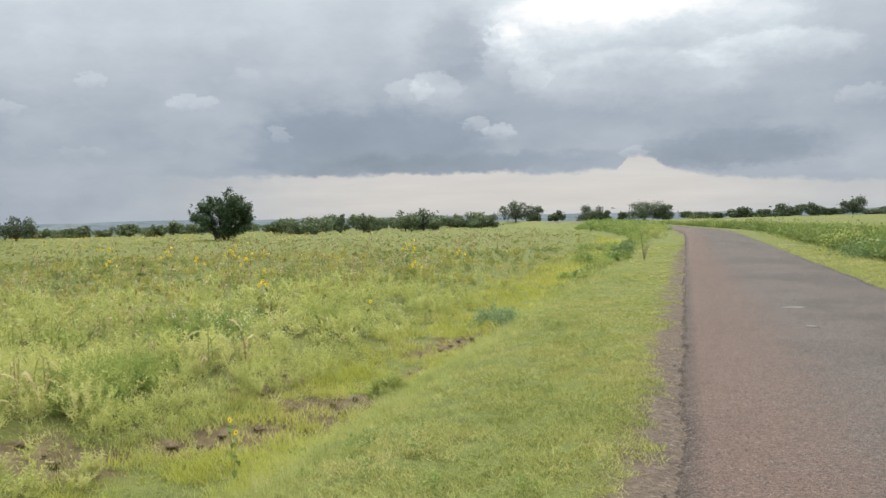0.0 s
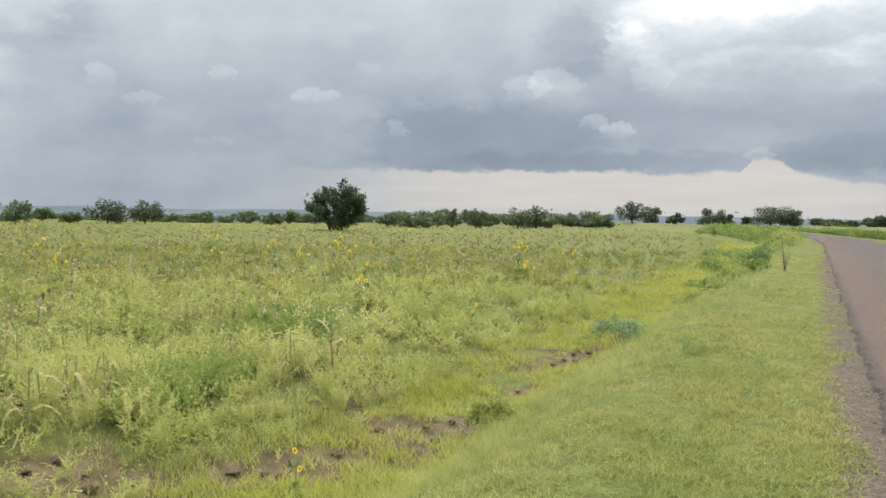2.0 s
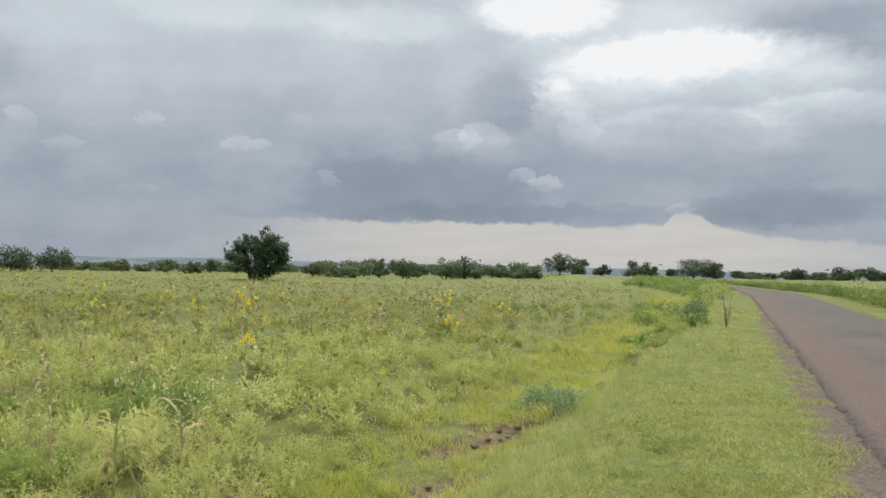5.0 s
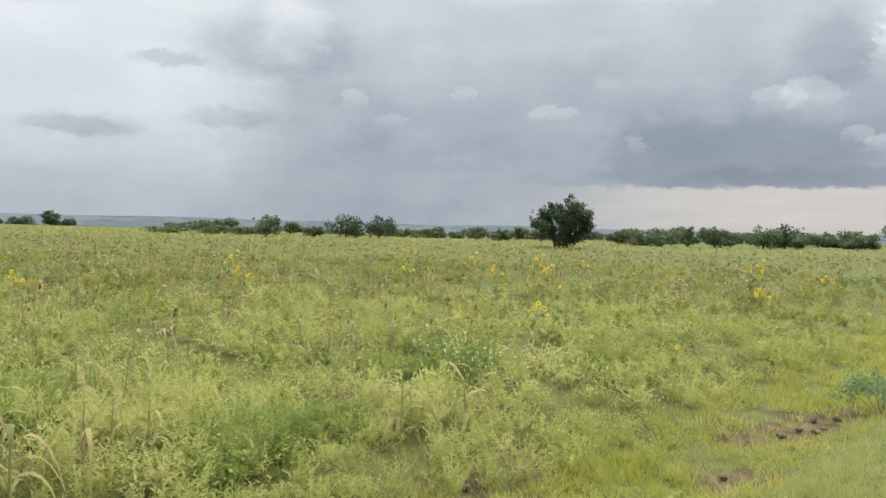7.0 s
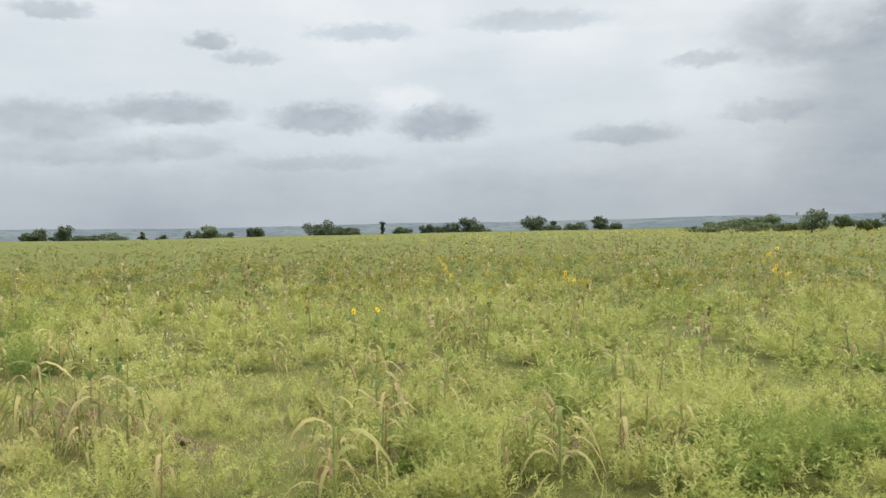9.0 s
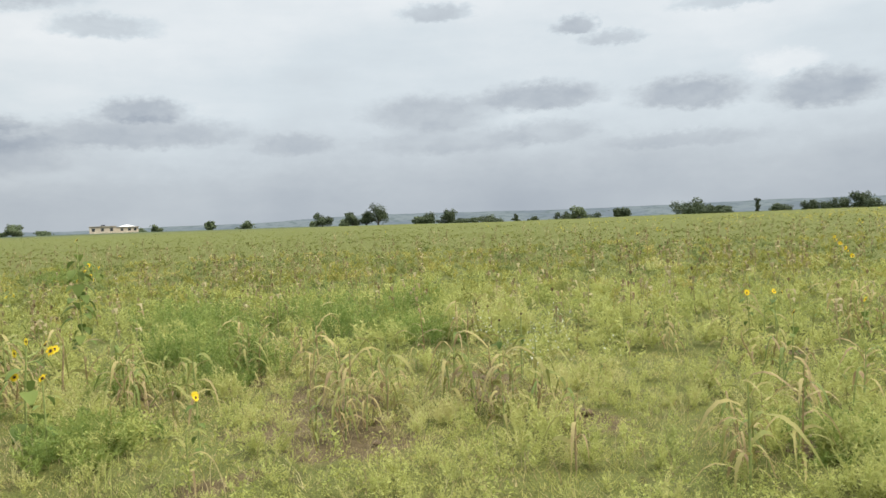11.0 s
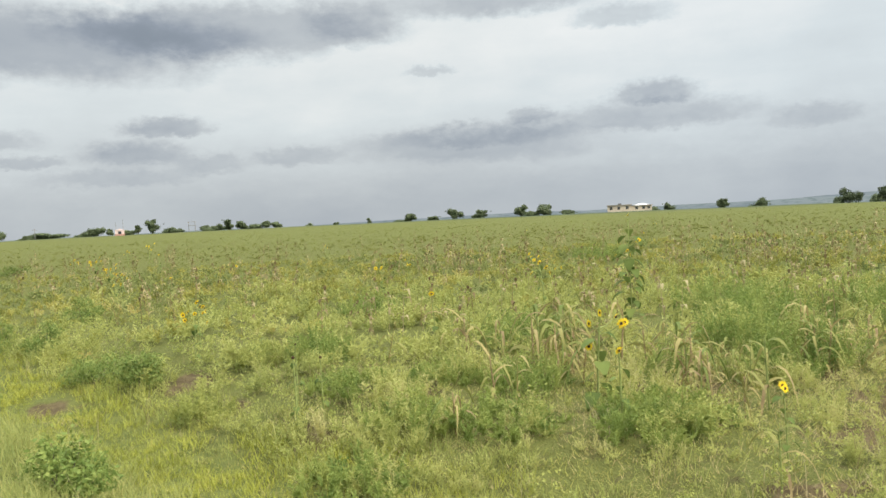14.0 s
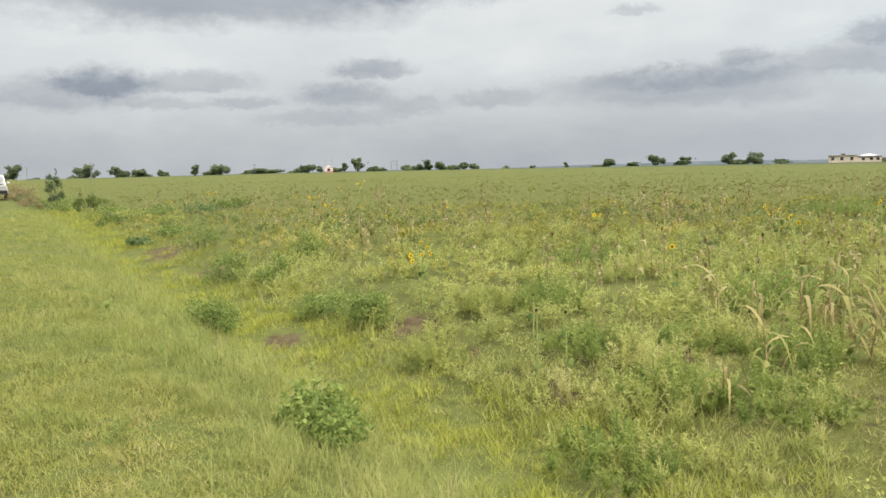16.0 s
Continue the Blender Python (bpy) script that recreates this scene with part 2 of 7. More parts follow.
def foliage(name, stops, patch=0.35, rough=0.6, through_light=0.35, patch_scale=0.25, patch_color=(0.10, 0.17, 0.035)):
    """Leaves: a ramp over each leaf's tint, drifting in patches over the land."""
    m, N = material(name)
    tint = N.put("ShaderNodeAttribute", attribute="tint", out=2)
    place = N.put("ShaderNodeNewGeometry")
    drift = N.noise(place, patch_scale, 3.0)
    c = N.ramp(tint, stops)
    c = N.mix(N.step(drift, 0.42, 0.66, 0.0, patch), c, patch_color)
    g = N.noise(place, 60.0, 2.0)
    c = N.mix(0.3, c, N.mix(g, (0.25, 0.25, 0.25), (0.75, 0.75, 0.75)), "OVERLAY")
    a = principled(N, c, rough, spec=0.12)
    b = N.put("ShaderNodeBsdfTranslucent", (c,))
    return finish(m, N.put("ShaderNodeMixShader", (through_light, a, b)))


def plain(name, color, rough=0.7, vary=0.25, scale=8.0, metal=0.0, spec=0.3, bump=0.0):
    m, N = material(name)
    place = N.put("ShaderNodeTexCoord", out=3)
    n1, n2 = N.noise(place, scale, 4.0), N.noise(place, scale * 9.0, 2.0)
    k = N.math("ADD", N.math("MULTIPLY", n1, 0.7), N.math("MULTIPLY", n2, 0.3))
    dark, pale = tuple(v * (1 - vary) for v in color), tuple(min(1.0, v * (1 + vary)) for v in color)
    c = N.mix(N.step(k, 0.3, 0.7), dark, pale)
    return finish(m, principled(N, c, rough, metal, bumped(N, n2, bump, 0.02) if bump else None, spec))


GRASS = foliage("verge_grass", ((0.0, (0.175, 0.205, 0.048)), (0.5, (0.261, 0.274, 0.070)), (0.85, (0.340, 0.315, 0.099)), (1.0, (0.433, 0.345, 0.180))), 0.4, patch_color=(0.288, 0.281, 0.073), patch_scale=0.6)
TALL = foliage("tall_grass", ((0.0, (0.205, 0.247, 0.076)), (0.5, (0.317, 0.335, 0.106)), (0.85, (0.410, 0.389, 0.144)), (1.0, (0.489, 0.428, 0.214))), 0.45, through_light=0.45, patch_color=(0.270, 0.307, 0.065), patch_scale=0.35)
LIME = foliage("ditch_lime_grass", ((0.0, (0.230, 0.248, 0.043)), (0.5, (0.326, 0.340, 0.062)), (0.85, (0.400, 0.389, 0.086)), (1.0, (0.406, 0.335, 0.145))), 0.3, patch_color=(0.330, 0.324, 0.056), patch_scale=0.8)
WEEDFAR = foliage("far_weed_leaves", ((0.0, (0.146, 0.173, 0.047)), (0.35, (0.236, 0.247, 0.061)), (0.65, (0.330, 0.317, 0.077)), (0.9, (0.409, 0.374, 0.103)), (1.0, (0.496, 0.414, 0.155))), 0.35, through_light=0.4, patch_color=(0.341, 0.327, 0.080), patch_scale=0.12)
FARFIELD = foliage("far_field_leaves", ((0.0, (0.102, 0.124, 0.039)), (0.5, (0.185, 0.196, 0.055)), (1.0, (0.268, 0.260, 0.079))), 0.3, through_light=0.4, patch_color=(0.227, 0.226, 0.062), patch_scale=0.08)
WEED = foliage("weed_leaves", ((0.0, (0.261, 0.294, 0.098)), (0.35, (0.362, 0.387, 0.129)), (0.65, (0.443, 0.455, 0.155)), (0.88, (0.500, 0.495, 0.186)), (1.0, (0.527, 0.487, 0.221))), 0.3, through_light=0.48, patch_color=(0.427, 0.438, 0.146), patch_scale=0.22)
GREENWEED = foliage("green_weed_leaves", ((0.0, (0.216, 0.254, 0.074)), (0.5, (0.329, 0.355, 0.102)), (1.0, (0.394, 0.403, 0.125))), 0.15, through_light=0.4, patch_color=(0.324, 0.350, 0.100))
GREENFAR = foliage("far_green_weeds", ((0.0, (0.130, 0.167, 0.059)), (0.5, (0.205, 0.235, 0.079)), (1.0, (0.305, 0.300, 0.107))), 0.15, through_light=0.4, patch_color=(0.228, 0.241, 0.085))
DARKLEAF = foliage("bush_leaves", ((0.0, (0.115, 0.18, 0.05)), (0.5, (0.205, 0.265, 0.072)), (1.0, (0.29, 0.325, 0.1))), 0.2)
FEATHER = foliage("feathery_leaves", ((0.0, (0.155, 0.225, 0.06)), (0.5, (0.265, 0.325, 0.087)), (1.0, (0.365, 0.4, 0.12))), 0.25, through_light=0.45, patch_color=(0.19, 0.24, 0.06))
MOUND = foliage("mound_leaves", ((0.0, (0.131, 0.198, 0.052)), (0.5, (0.225, 0.294, 0.077)), (1.0, (0.331, 0.372, 0.108))), 0.2, through_light=0.42)
SUNLEAF = foliage("sunflower_leaves", ((0.0, (0.075, 0.115, 0.03)), (0.5, (0.13, 0.175, 0.045)), (1.0, (0.20, 0.24, 0.065))), 0.1)
PALELEAF = foliage("pale_glaucous_leaves", ((0.0, (0.13, 0.195, 0.095)), (0.5, (0.21, 0.28, 0.13)), (1.0, (0.29, 0.35, 0.17))), 0.15)
BLUELEAF = foliage("glaucous_leaves", ((0.0, (0.085, 0.14, 0.06)), (0.5, (0.145, 0.2, 0.08)), (1.0, (0.21, 0.255, 0.105))), 0.15)
# distance haze is put into DISTLEAF and FARLEAF as a paler leaf colour
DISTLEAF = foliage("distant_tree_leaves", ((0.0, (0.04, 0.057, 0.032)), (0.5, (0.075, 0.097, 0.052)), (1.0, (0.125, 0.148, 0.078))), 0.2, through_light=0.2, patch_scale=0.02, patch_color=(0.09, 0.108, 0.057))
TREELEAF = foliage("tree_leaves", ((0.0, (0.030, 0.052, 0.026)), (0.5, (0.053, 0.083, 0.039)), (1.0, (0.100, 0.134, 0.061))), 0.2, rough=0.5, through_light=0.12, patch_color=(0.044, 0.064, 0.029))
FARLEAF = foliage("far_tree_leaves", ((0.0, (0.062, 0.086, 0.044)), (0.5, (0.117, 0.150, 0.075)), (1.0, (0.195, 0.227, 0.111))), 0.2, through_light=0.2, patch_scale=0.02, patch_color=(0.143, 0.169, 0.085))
CROPLEAF = foliage("crop_leaves", ((0.0, (0.13, 0.18, 0.05)), (0.3, (0.215, 0.225, 0.065)), (0.6, (0.335, 0.29, 0.11)), (0.85, (0.385, 0.31, 0.14)), (1.0, (0.26, 0.18, 0.1))), 0.1)
DRY = foliage("dry_stalks", ((0.0, (0.15, 0.105, 0.055)), (0.5, (0.27, 0.205, 0.105)), (1.0, (0.42, 0.36, 0.20))), 0.1)
PETAL = foliage("sunflower_petals", ((0.0, (0.86, 0.55, 0.02)), (1.0, (0.93, 0.72, 0.05))), 0.0, through_light=0.4)
WHITE = foliage("white_blossom", ((0.0, (0.62, 0.63, 0.55)), (1.0, (0.8, 0.8, 0.74))), 0.0)
DISC = plain("sunflower_disc", (0.055, 0.03, 0.015), 0.9, 0.4, 60.0)
STEM = plain("green_stem", (0.24, 0.28, 0.09), 0.7, 0.3, 20.0)
BARK = plain("bark", (0.07, 0.055, 0.042), 0.9, 0.4, 6.0, bump=0.5)
TWIG = plain("dead_twig", (0.12, 0.095, 0.08), 0.9, 0.35, 12.0)
STONE = plain("stone", (0.12, 0.09, 0.075), 0.9, 0.35, 9.0, bump=0.6)
GRAVEL = plain("gravel", (0.13, 0.102, 0.082), 0.9, 0.5, 5.0)
CLOD = plain("soil_clod", (0.115, 0.08, 0.046), 0.95, 0.4, 9.0, bump=0.6)


def ground_material():
    m, N = material("field_ground")
    place = N.put("ShaderNodeNewGeometry")
    cover = N.put("ShaderNodeAttribute", attribute="cover", out=2)
    lush = N.put("ShaderNodeAttribute", attribute="lush", out=2)
    n1, n2, n3 = N.noise(place, 0.35, 4.0), N.noise(place, 5.0, 5.0, 0.65), N.noise(place, 40.0, 3.0)
    soil = N.ramp(n2, ((0.25, (0.057, 0.042, 0.021)), (0.5, (0.108, 0.082, 0.043)), (0.75, (0.18, 0.14, 0.08))))
    green = N.ramp(n2, ((0.25, (0.07, 0.082, 0.024)), (0.5, (0.107, 0.118, 0.034)), (0.8, (0.15, 0.154, 0.047))))
    green = N.mix(N.step(n1, 0.35, 0.65, 0.0, 0.5), green, (0.11, 0.114, 0.031))
    green = N.mix(lush, green, N.ramp(n2, ((0.3, (0.085, 0.103, 0.029)), (0.7, (0.142, 0.153, 0.043)))))
    # scrub green of the far valley, its bluish haze put into the colour
    valley_tone = N.put("ShaderNodeAttribute", attribute="valley_tone", out=2)
    green = N.mix(valley_tone, green, N.ramp(N.noise(place, 0.03, 5.0), ((0.35, (0.03, 0.045, 0.03)), (0.65, (0.075, 0.095, 0.055)))))
    grit = N.put("ShaderNodeAttribute", attribute="grit", out=2)
    soil = N.mix(grit, soil, N.ramp(N.noise(place, 25.0, 5.0, 0.7), ((0.3, (0.05, 0.039, 0.03)), (0.5, (0.1, 0.077, 0.06)), (0.72, (0.175, 0.14, 0.105)))))
    k = N.math("ADD", cover, N.math("MULTIPLY", N.math("SUBTRACT", n2, 0.5), 0.9))
    c = N.mix(N.step(k, 0.35, 0.65), soil, green)
    h = N.math("ADD", N.math("MULTIPLY", n2, 0.7), N.math("MULTIPLY", n3, 0.3))
    return finish(m, principled(N, c, 0.95, normal=bumped(N, h, 0.8, 0.12), spec=0.1))


def asphalt_material():
    m, N = material("worn_asphalt")
    place = N.put("ShaderNodeNewGeometry")
    side = N.put("ShaderNodeAttribute", attribute="side", out=2)
    n1, n2, n3 = N.noise(place, 0.5, 4.0), N.noise(place, 7.0, 4.0, 0.6), N.noise(place, 70.0, 3.0, 0.7)
    grain = N.put("ShaderNodeTexVoronoi", {"Vector": place, "Scale": 95.0}, out=1)
    gv = N.put("ShaderNodeSeparateColor", (grain,))
    n4 = N.noise(place, 38.0, 4.0, 0.75)
    c = N.mix(N.step(n1, 0.35, 0.65), (0.061, 0.050, 0.044), (0.082, 0.067, 0.058))
    c = N.mix(0.7, c, N.mix(n4, (0.1, 0.1, 0.1), (0.9, 0.9, 0.9)), "OVERLAY")
    c = N.mix(N.step(N.noise(place, 1.7, 3.0, 0.6), 0.5, 0.7, 0.0, 0.35), c, (0.088, 0.08, 0.074))
    c = N.mix(N.math("MULTIPLY", N.step(N.math("ADD", side, N.math("MULTIPLY", N.math("SUBTRACT", n2, 0.5), 0.25)), 0.42, 0.12), 0.65), c, (0.108, 0.068, 0.05))
    c = N.mix(N.step(n2, 0.56, 0.75, 0.0, 0.45), c, (0.04, 0.036, 0.035))
    c = N.mix(N.math("MULTIPLY", N.step(side, 0.045, 0.0), 0.7), c, (0.045, 0.037, 0.031))
    c = N.mix(0.75, c, N.mix(gv, (0.2, 0.2, 0.2), (0.8, 0.78, 0.76)), "OVERLAY")
    c = N.mix(N.step(gv, 0.95, 0.98, 0.0, 0.45), c, (0.19, 0.17, 0.15))
    h = N.math("ADD", gv, n3)
    return finish(m, principled(N, c, 0.88, normal=bumped(N, h, 0.8, 0.02), spec=0.2))


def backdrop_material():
    """Land some kilometres off: it glows, the haze of moist air put into its colour."""
    m, N = material("distant_land_glow")
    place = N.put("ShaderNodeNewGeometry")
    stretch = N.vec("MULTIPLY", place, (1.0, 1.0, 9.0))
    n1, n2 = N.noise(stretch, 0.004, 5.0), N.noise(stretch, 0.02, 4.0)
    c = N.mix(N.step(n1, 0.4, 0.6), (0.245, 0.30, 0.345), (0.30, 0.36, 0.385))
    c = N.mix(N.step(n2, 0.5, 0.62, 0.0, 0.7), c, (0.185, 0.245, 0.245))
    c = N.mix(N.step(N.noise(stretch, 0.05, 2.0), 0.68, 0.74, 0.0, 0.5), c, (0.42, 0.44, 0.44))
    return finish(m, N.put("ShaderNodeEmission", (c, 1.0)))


GROUND, ASPHALT, FARLAND = ground_material(), asphalt_material(), backdrop_material()


# ---- the lie of the land ----
ALONG, LEFT = np.array((0.2847, 0.9586)), np.array((-0.9586, 0.2847))   # the road's way, and its left


def bend(y):
    """How far the road has bent to the left, in x."""
    return np.where(y > 48, 0.0024 * (np.minimum(y, 118) - 48) ** 2 + np.maximum(y - 118, 0) * 0.336, 0.0)


def across(x, y):
    """Metres to the left of the road's left edge."""
    return (-(x + bend(y)) + 0.297 * y) * 0.9586


def sstep(v, a, b):
    t = np.clip((v - a) / (b - a), 0, 1)
    return t * t * (3 - 2 * t)


def wave(x, y, s, seed=0.0):
    """Cheap smooth bumps from sines."""
    return (np.sin(x * s * 1.3 + 1.7 * np.sin(y * s * 0.9 + seed) + seed) + np.sin(y * s * 1.7 + 1.3 * np.sin(x * s * 1.1 - seed) + 2.1 * seed)
            + 0.5 * np.sin((x + y) * s * 3.1 + seed) + 0.5 * np.sin((x - y) * s * 2.7 - seed)) / 3.0


def patches(x, y, scale, seed=0):
    """Soft uneven patches from 0 to 1, scale of them to the metre, in two sizes."""
    def one(px, py, k):
        i, j = np.floor(px), np.floor(py)
        fx, fy = px - i, py - j
        fx, fy = fx * fx * (3 - 2 * fx), fy * fy * (3 - 2 * fy)

        def at(p, q):
            h = np.sin(p * 127.1 + q * 311.7 + k * 74.7) * 43758.5453
            return h - np.floor(h)
        return (at(i, j) * (1 - fx) + at(i + 1, j) * fx) * (1 - fy) + (at(i, j + 1) * (1 - fx) + at(i + 1, j + 1) * fx) * fy
    px, py = x * 0.83 + y * 0.55, y * 0.83 - x * 0.55
    return np.clip(0.5 + 1.25 * (0.62 * one(px * scale, py * scale, seed) + 0.38 * one(py * scale * 2.3 + 7, px * scale * 2.3, seed + 0.5) - 0.5), 0, 1)


def land(x, y):
    x, y = np.asarray(x, float), np.asarray(y, float)
    u = across(x, y)
    d, a = np.hypot(x, y - 3), np.degrees(np.arctan2(-x, y - 3))
    z = 0.86 - 0.94 * sstep(u, 1.7, 4.1) + 0.33 * sstep(u, 4.7, 7.2)
    z = z - 0.04 * sstep(-u, -0.15, 0.1) * sstep(u, -3.9, -3.4) - 0.35 * sstep(-u, 4.8, 7.5)
    z = z + 0.05 * wave(x, y, 0.8) * sstep(u, 1.6, 3.0) + 0.025 * wave(x, y, 3.3, 2.0) * sstep(u, 0.6, 2.5)
    z = z - 0.07 * np.exp(-((u - 4.3) / 0.5) ** 2) * (0.5 + wave(x, y, 1.1, 4.0))
    side = (a > 0) | (a < -150)
    rise = np.where(side & (np.abs(a) > 70), sstep(np.abs(a), 75, 150) * 2.3, 0.0)
    z = z + rise * sstep(d, 40, 260) + np.where((a < 0) & (a > -120), sstep(-a, 12, 30) * 0.7, 0.0) * sstep(d, 60, 240)
    crest = 185 - 60 * np.exp(-((a - 26) / 14) ** 2) + 140 * sstep(np.abs(a), 80, 110) + 60 * sstep(-a, -8, 4) * (a < 60)
    z = z - np.clip((d - crest) * 0.035, 0, 42) * sstep(d, crest, crest + 60)
    return z + 0.12 * wave(x, y, 0.05, 1.0) * sstep(d, 20, 60)


# bare, trodden soil: x, y, radius; in the ditch, then in the field
DITCH_BARE = ((-1.03, 10.76, 0.5), (-1.4, 10.37, 0.62), (-1.86, 10.53, 0.5), (-1.46, 9.77, 0.45), (-2.53, 8.92, 0.5), (-2.1, 9.6, 0.4), (-0.42, 12.9, 0.55), (0.33, 15.5, 0.5), (0.82, 16.55, 0.75), (0.4, 15.9, 0.7), (0.0, 15.1, 0.5),
              (-0.6, 14.55, 0.36), (-2.5, 10.85, 0.3), (-3.64, 7.8, 0.45), (-4.1, 7.95, 0.36), (-4.36, 7.53, 0.4), (-2.8, 8.6, 0.36), (-2.33, 12.05, 0.4), (3.5, 26.97, 0.5), (-6.9, -7.26, 0.36), (-11.5, -20.2, 0.8), (-12.2, -21.8, 0.9), (-10.4, -15.2, 0.6))
FIELD_BARE = ((-5.6, 9.1, 0.4), (-10.68, 9.5, 0.4), (-6.6, 7.5, 0.4), (-7.3, 3.7, 0.6), (-9.84, 5.2, 0.5), (-7.5, 5.8, 0.42), (-8.7, 3.4, 0.6), (-8.2, 8.6, 0.4), (-7.96, 3.66, 0.5), (-9.3, 3.16, 0.5), (-9.4, 0.86, 0.5), (-8.46, -2.05, 0.3),
              (-8.8, 5.4, 0.5), (-7.7, 3.1, 0.5), (-8.17, -5.89, 0.4), (-8.39, -1.93, 0.35), (-7.37, -4.38, 0.3), (-6.67, -2.22, 0.25), (-6.3, 2.6, 0.25), (-10.4, 2.0, 0.45))
BARE = DITCH_BARE + FIELD_BARE


def bare(x, y):
    k = np.zeros_like(np.asarray(x, float))
    for bx, by, r in BARE:
        k = np.maximum(k, np.exp(-(((x - bx + 0.12 * np.sin(9 * y)) ** 2 + (y - by + 0.12 * np.sin(8 * x)) ** 2) / (0.8 * r * r)) ** 1.5))
    return k


def mesh_np(name, verts, faces, mat, attrs=(), smooth=False):
    """A mesh object from arrays of points and of triangles or quads."""
    me = bpy.data.meshes.new(name)
    verts, faces = np.asarray(verts, np.float32), np.asarray(faces, np.int32)
    me.vertices.add(len(verts))
    me.vertices.foreach_set("co", verts.ravel())
    me.loops.add(faces.size)
    me.loops.foreach_set("vertex_index", faces.ravel())
    me.polygons.add(len(faces))
    me.polygons.foreach_set("loop_start", np.arange(0, faces.size, faces.shape[1], dtype=np.int32))
    if smooth:
        me.polygons.foreach_set("use_smooth", np.ones(len(faces), bool))
    for key, values in dict(attrs).items():
        at = me.attributes.new(key, "FLOAT", "POINT")
        at.data.foreach_set("value", np.asarray(values, np.float32))
    me.update()
    me.validate()
    me.materials.append(mat)
    return new(name, me)


def grid_faces(rows, cols, wrap=False):
    i, j = np.meshgrid(np.arange(rows - 1), np.arange(cols if wrap else cols - 1), indexing="ij")
    k = (j + 1) % cols
    return np.stack((i * cols + j, i * cols + k, (i + 1) * cols + k, (i + 1) * cols + j), -1).reshape(-1, 4)


rng = np.random.default_rng(7)
# the ground, one sheet out to the horizon
radii = np.concatenate((np.linspace(0.05, 14, 95), np.geomspace(14.3, 60, 60), np.geomspace(62, 500, 60), np.geomspace(540, 4700, 22)))
turns = np.linspace(0, 2 * np.pi, 380, endpoint=False)
rr, tt = np.meshgrid(radii, turns, indexing="ij")
gx, gy = (rr * np.sin(tt)).ravel(), (3 + rr * np.cos(tt)).ravel()
gu = across(gx, gy)
gz = land(gx, gy) + (0.02 * wave(gx, gy, 9.0, 5.0) + 0.015 * wave(gx, gy, 21.0, 6.0)) * (rr.ravel() < 30) * (gu > 0.5)
gz -= 0.03 * bare(gx, gy)
far = sstep(rr.ravel(), 8, 40)
cover = np.clip(0.72 - 0.08 * (gu > 5.0) * (1 - far) + 0.22 * far - 0.8 * bare(gx, gy) - 0.65 * np.exp(-((gu - 0.1) / 0.3) ** 2), 0, 1)
lush = sstep(gu, 0.3, 0.8) * sstep(-gu, -5.6, -4.6)
ground = mesh_np("ground", np.stack((gx, gy, gz), 1), grid_faces(len(radii), len(turns), True), GROUND, {"cover": cover, "lush": lush, "valley_tone": sstep(rr.ravel(), 190, 300), "grit": np.exp(-((gu - 0.1) / 0.45) ** 2)}, True)
tagged(ground, "green farmland with a grassy roadside ditch and bare soil patches", "ground", kind="structure")

# the road: a crowned asphalt strip with ragged edges
vs = np.concatenate((np.arange(-130, -20, 2.0), np.arange(-20, 0, 0.25), np.arange(0, 22, 0.05), np.arange(22, 50, 0.2), np.arange(50, 175, 1.0)))
us = np.array((0.06, 0.0, -0.15, -0.5, -1.0, -1.75, -2.5, -3.0, -3.35, -3.5, -3.5))
base_y = vs
rag = 0.05 * wave(vs, vs * 0, 1.3, 1.0) + 0.02 * wave(vs, vs * 0, 7.3, 3.0) + np.random.default_rng(12).normal(0, 0.018, len(vs))
pts, sides = [], []
for k, u in enumerate(us):
    uu = u + rag * (1 if k < 2 else (-1 if k > 8 else 0))
    x = 0.297 * base_y - bend(base_y) - uu / 0.9586
    top = 0.868 + 0.045 * (1 - ((u + 1.75) / 1.75) ** 2)
    zz = land(0.297 * base_y - bend(base_y) + 1.8, base_y) - 0.82 + top - (0.05 if k in (0, len(us) - 1) else 0.0)
    pts.append(np.stack((x, base_y, zz), 1))
    sides.append(np.full(len(vs), -u / 3.5))
road = mesh_np("road", np.concatenate(pts), grid_faces(len(us), len(vs)), ASPHALT, {"side": np.concatenate(sides)}, False)
ROAD_TOP = 0.912
tagged(road, "narrow worn asphalt road with ragged gravelly edges", "road", kind="structure")

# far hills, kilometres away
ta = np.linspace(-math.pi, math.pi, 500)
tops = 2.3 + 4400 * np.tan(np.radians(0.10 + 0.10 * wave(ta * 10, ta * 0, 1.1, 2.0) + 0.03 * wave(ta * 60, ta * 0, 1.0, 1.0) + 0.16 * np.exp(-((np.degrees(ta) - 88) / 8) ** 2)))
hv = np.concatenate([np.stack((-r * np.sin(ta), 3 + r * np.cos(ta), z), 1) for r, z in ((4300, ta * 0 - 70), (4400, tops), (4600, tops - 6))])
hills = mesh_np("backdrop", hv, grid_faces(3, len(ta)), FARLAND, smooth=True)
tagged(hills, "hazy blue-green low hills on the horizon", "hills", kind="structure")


# ---- plants as scattered patterns ----
def strip(path, widths, side):
    """A narrow leaf along a path: points and triangles, its last point the tip."""
    path, side = np.asarray(path, float), np.asarray(side, float)
    v, f = [], []
    n = len(path)
    for i in range(n - 1):
        v += [path[i] - side * widths[i], path[i] + side * widths[i]]
    v.append(path[-1])
    for i in range(n - 2):
        a = 2 * i
        f += [(a, a + 1, a + 3), (a, a + 3, a + 2)]
    a = 2 * (n - 2)
    f.append((a, a + 1, 2 * (n - 1)))
    return np.array(v), np.array(f)


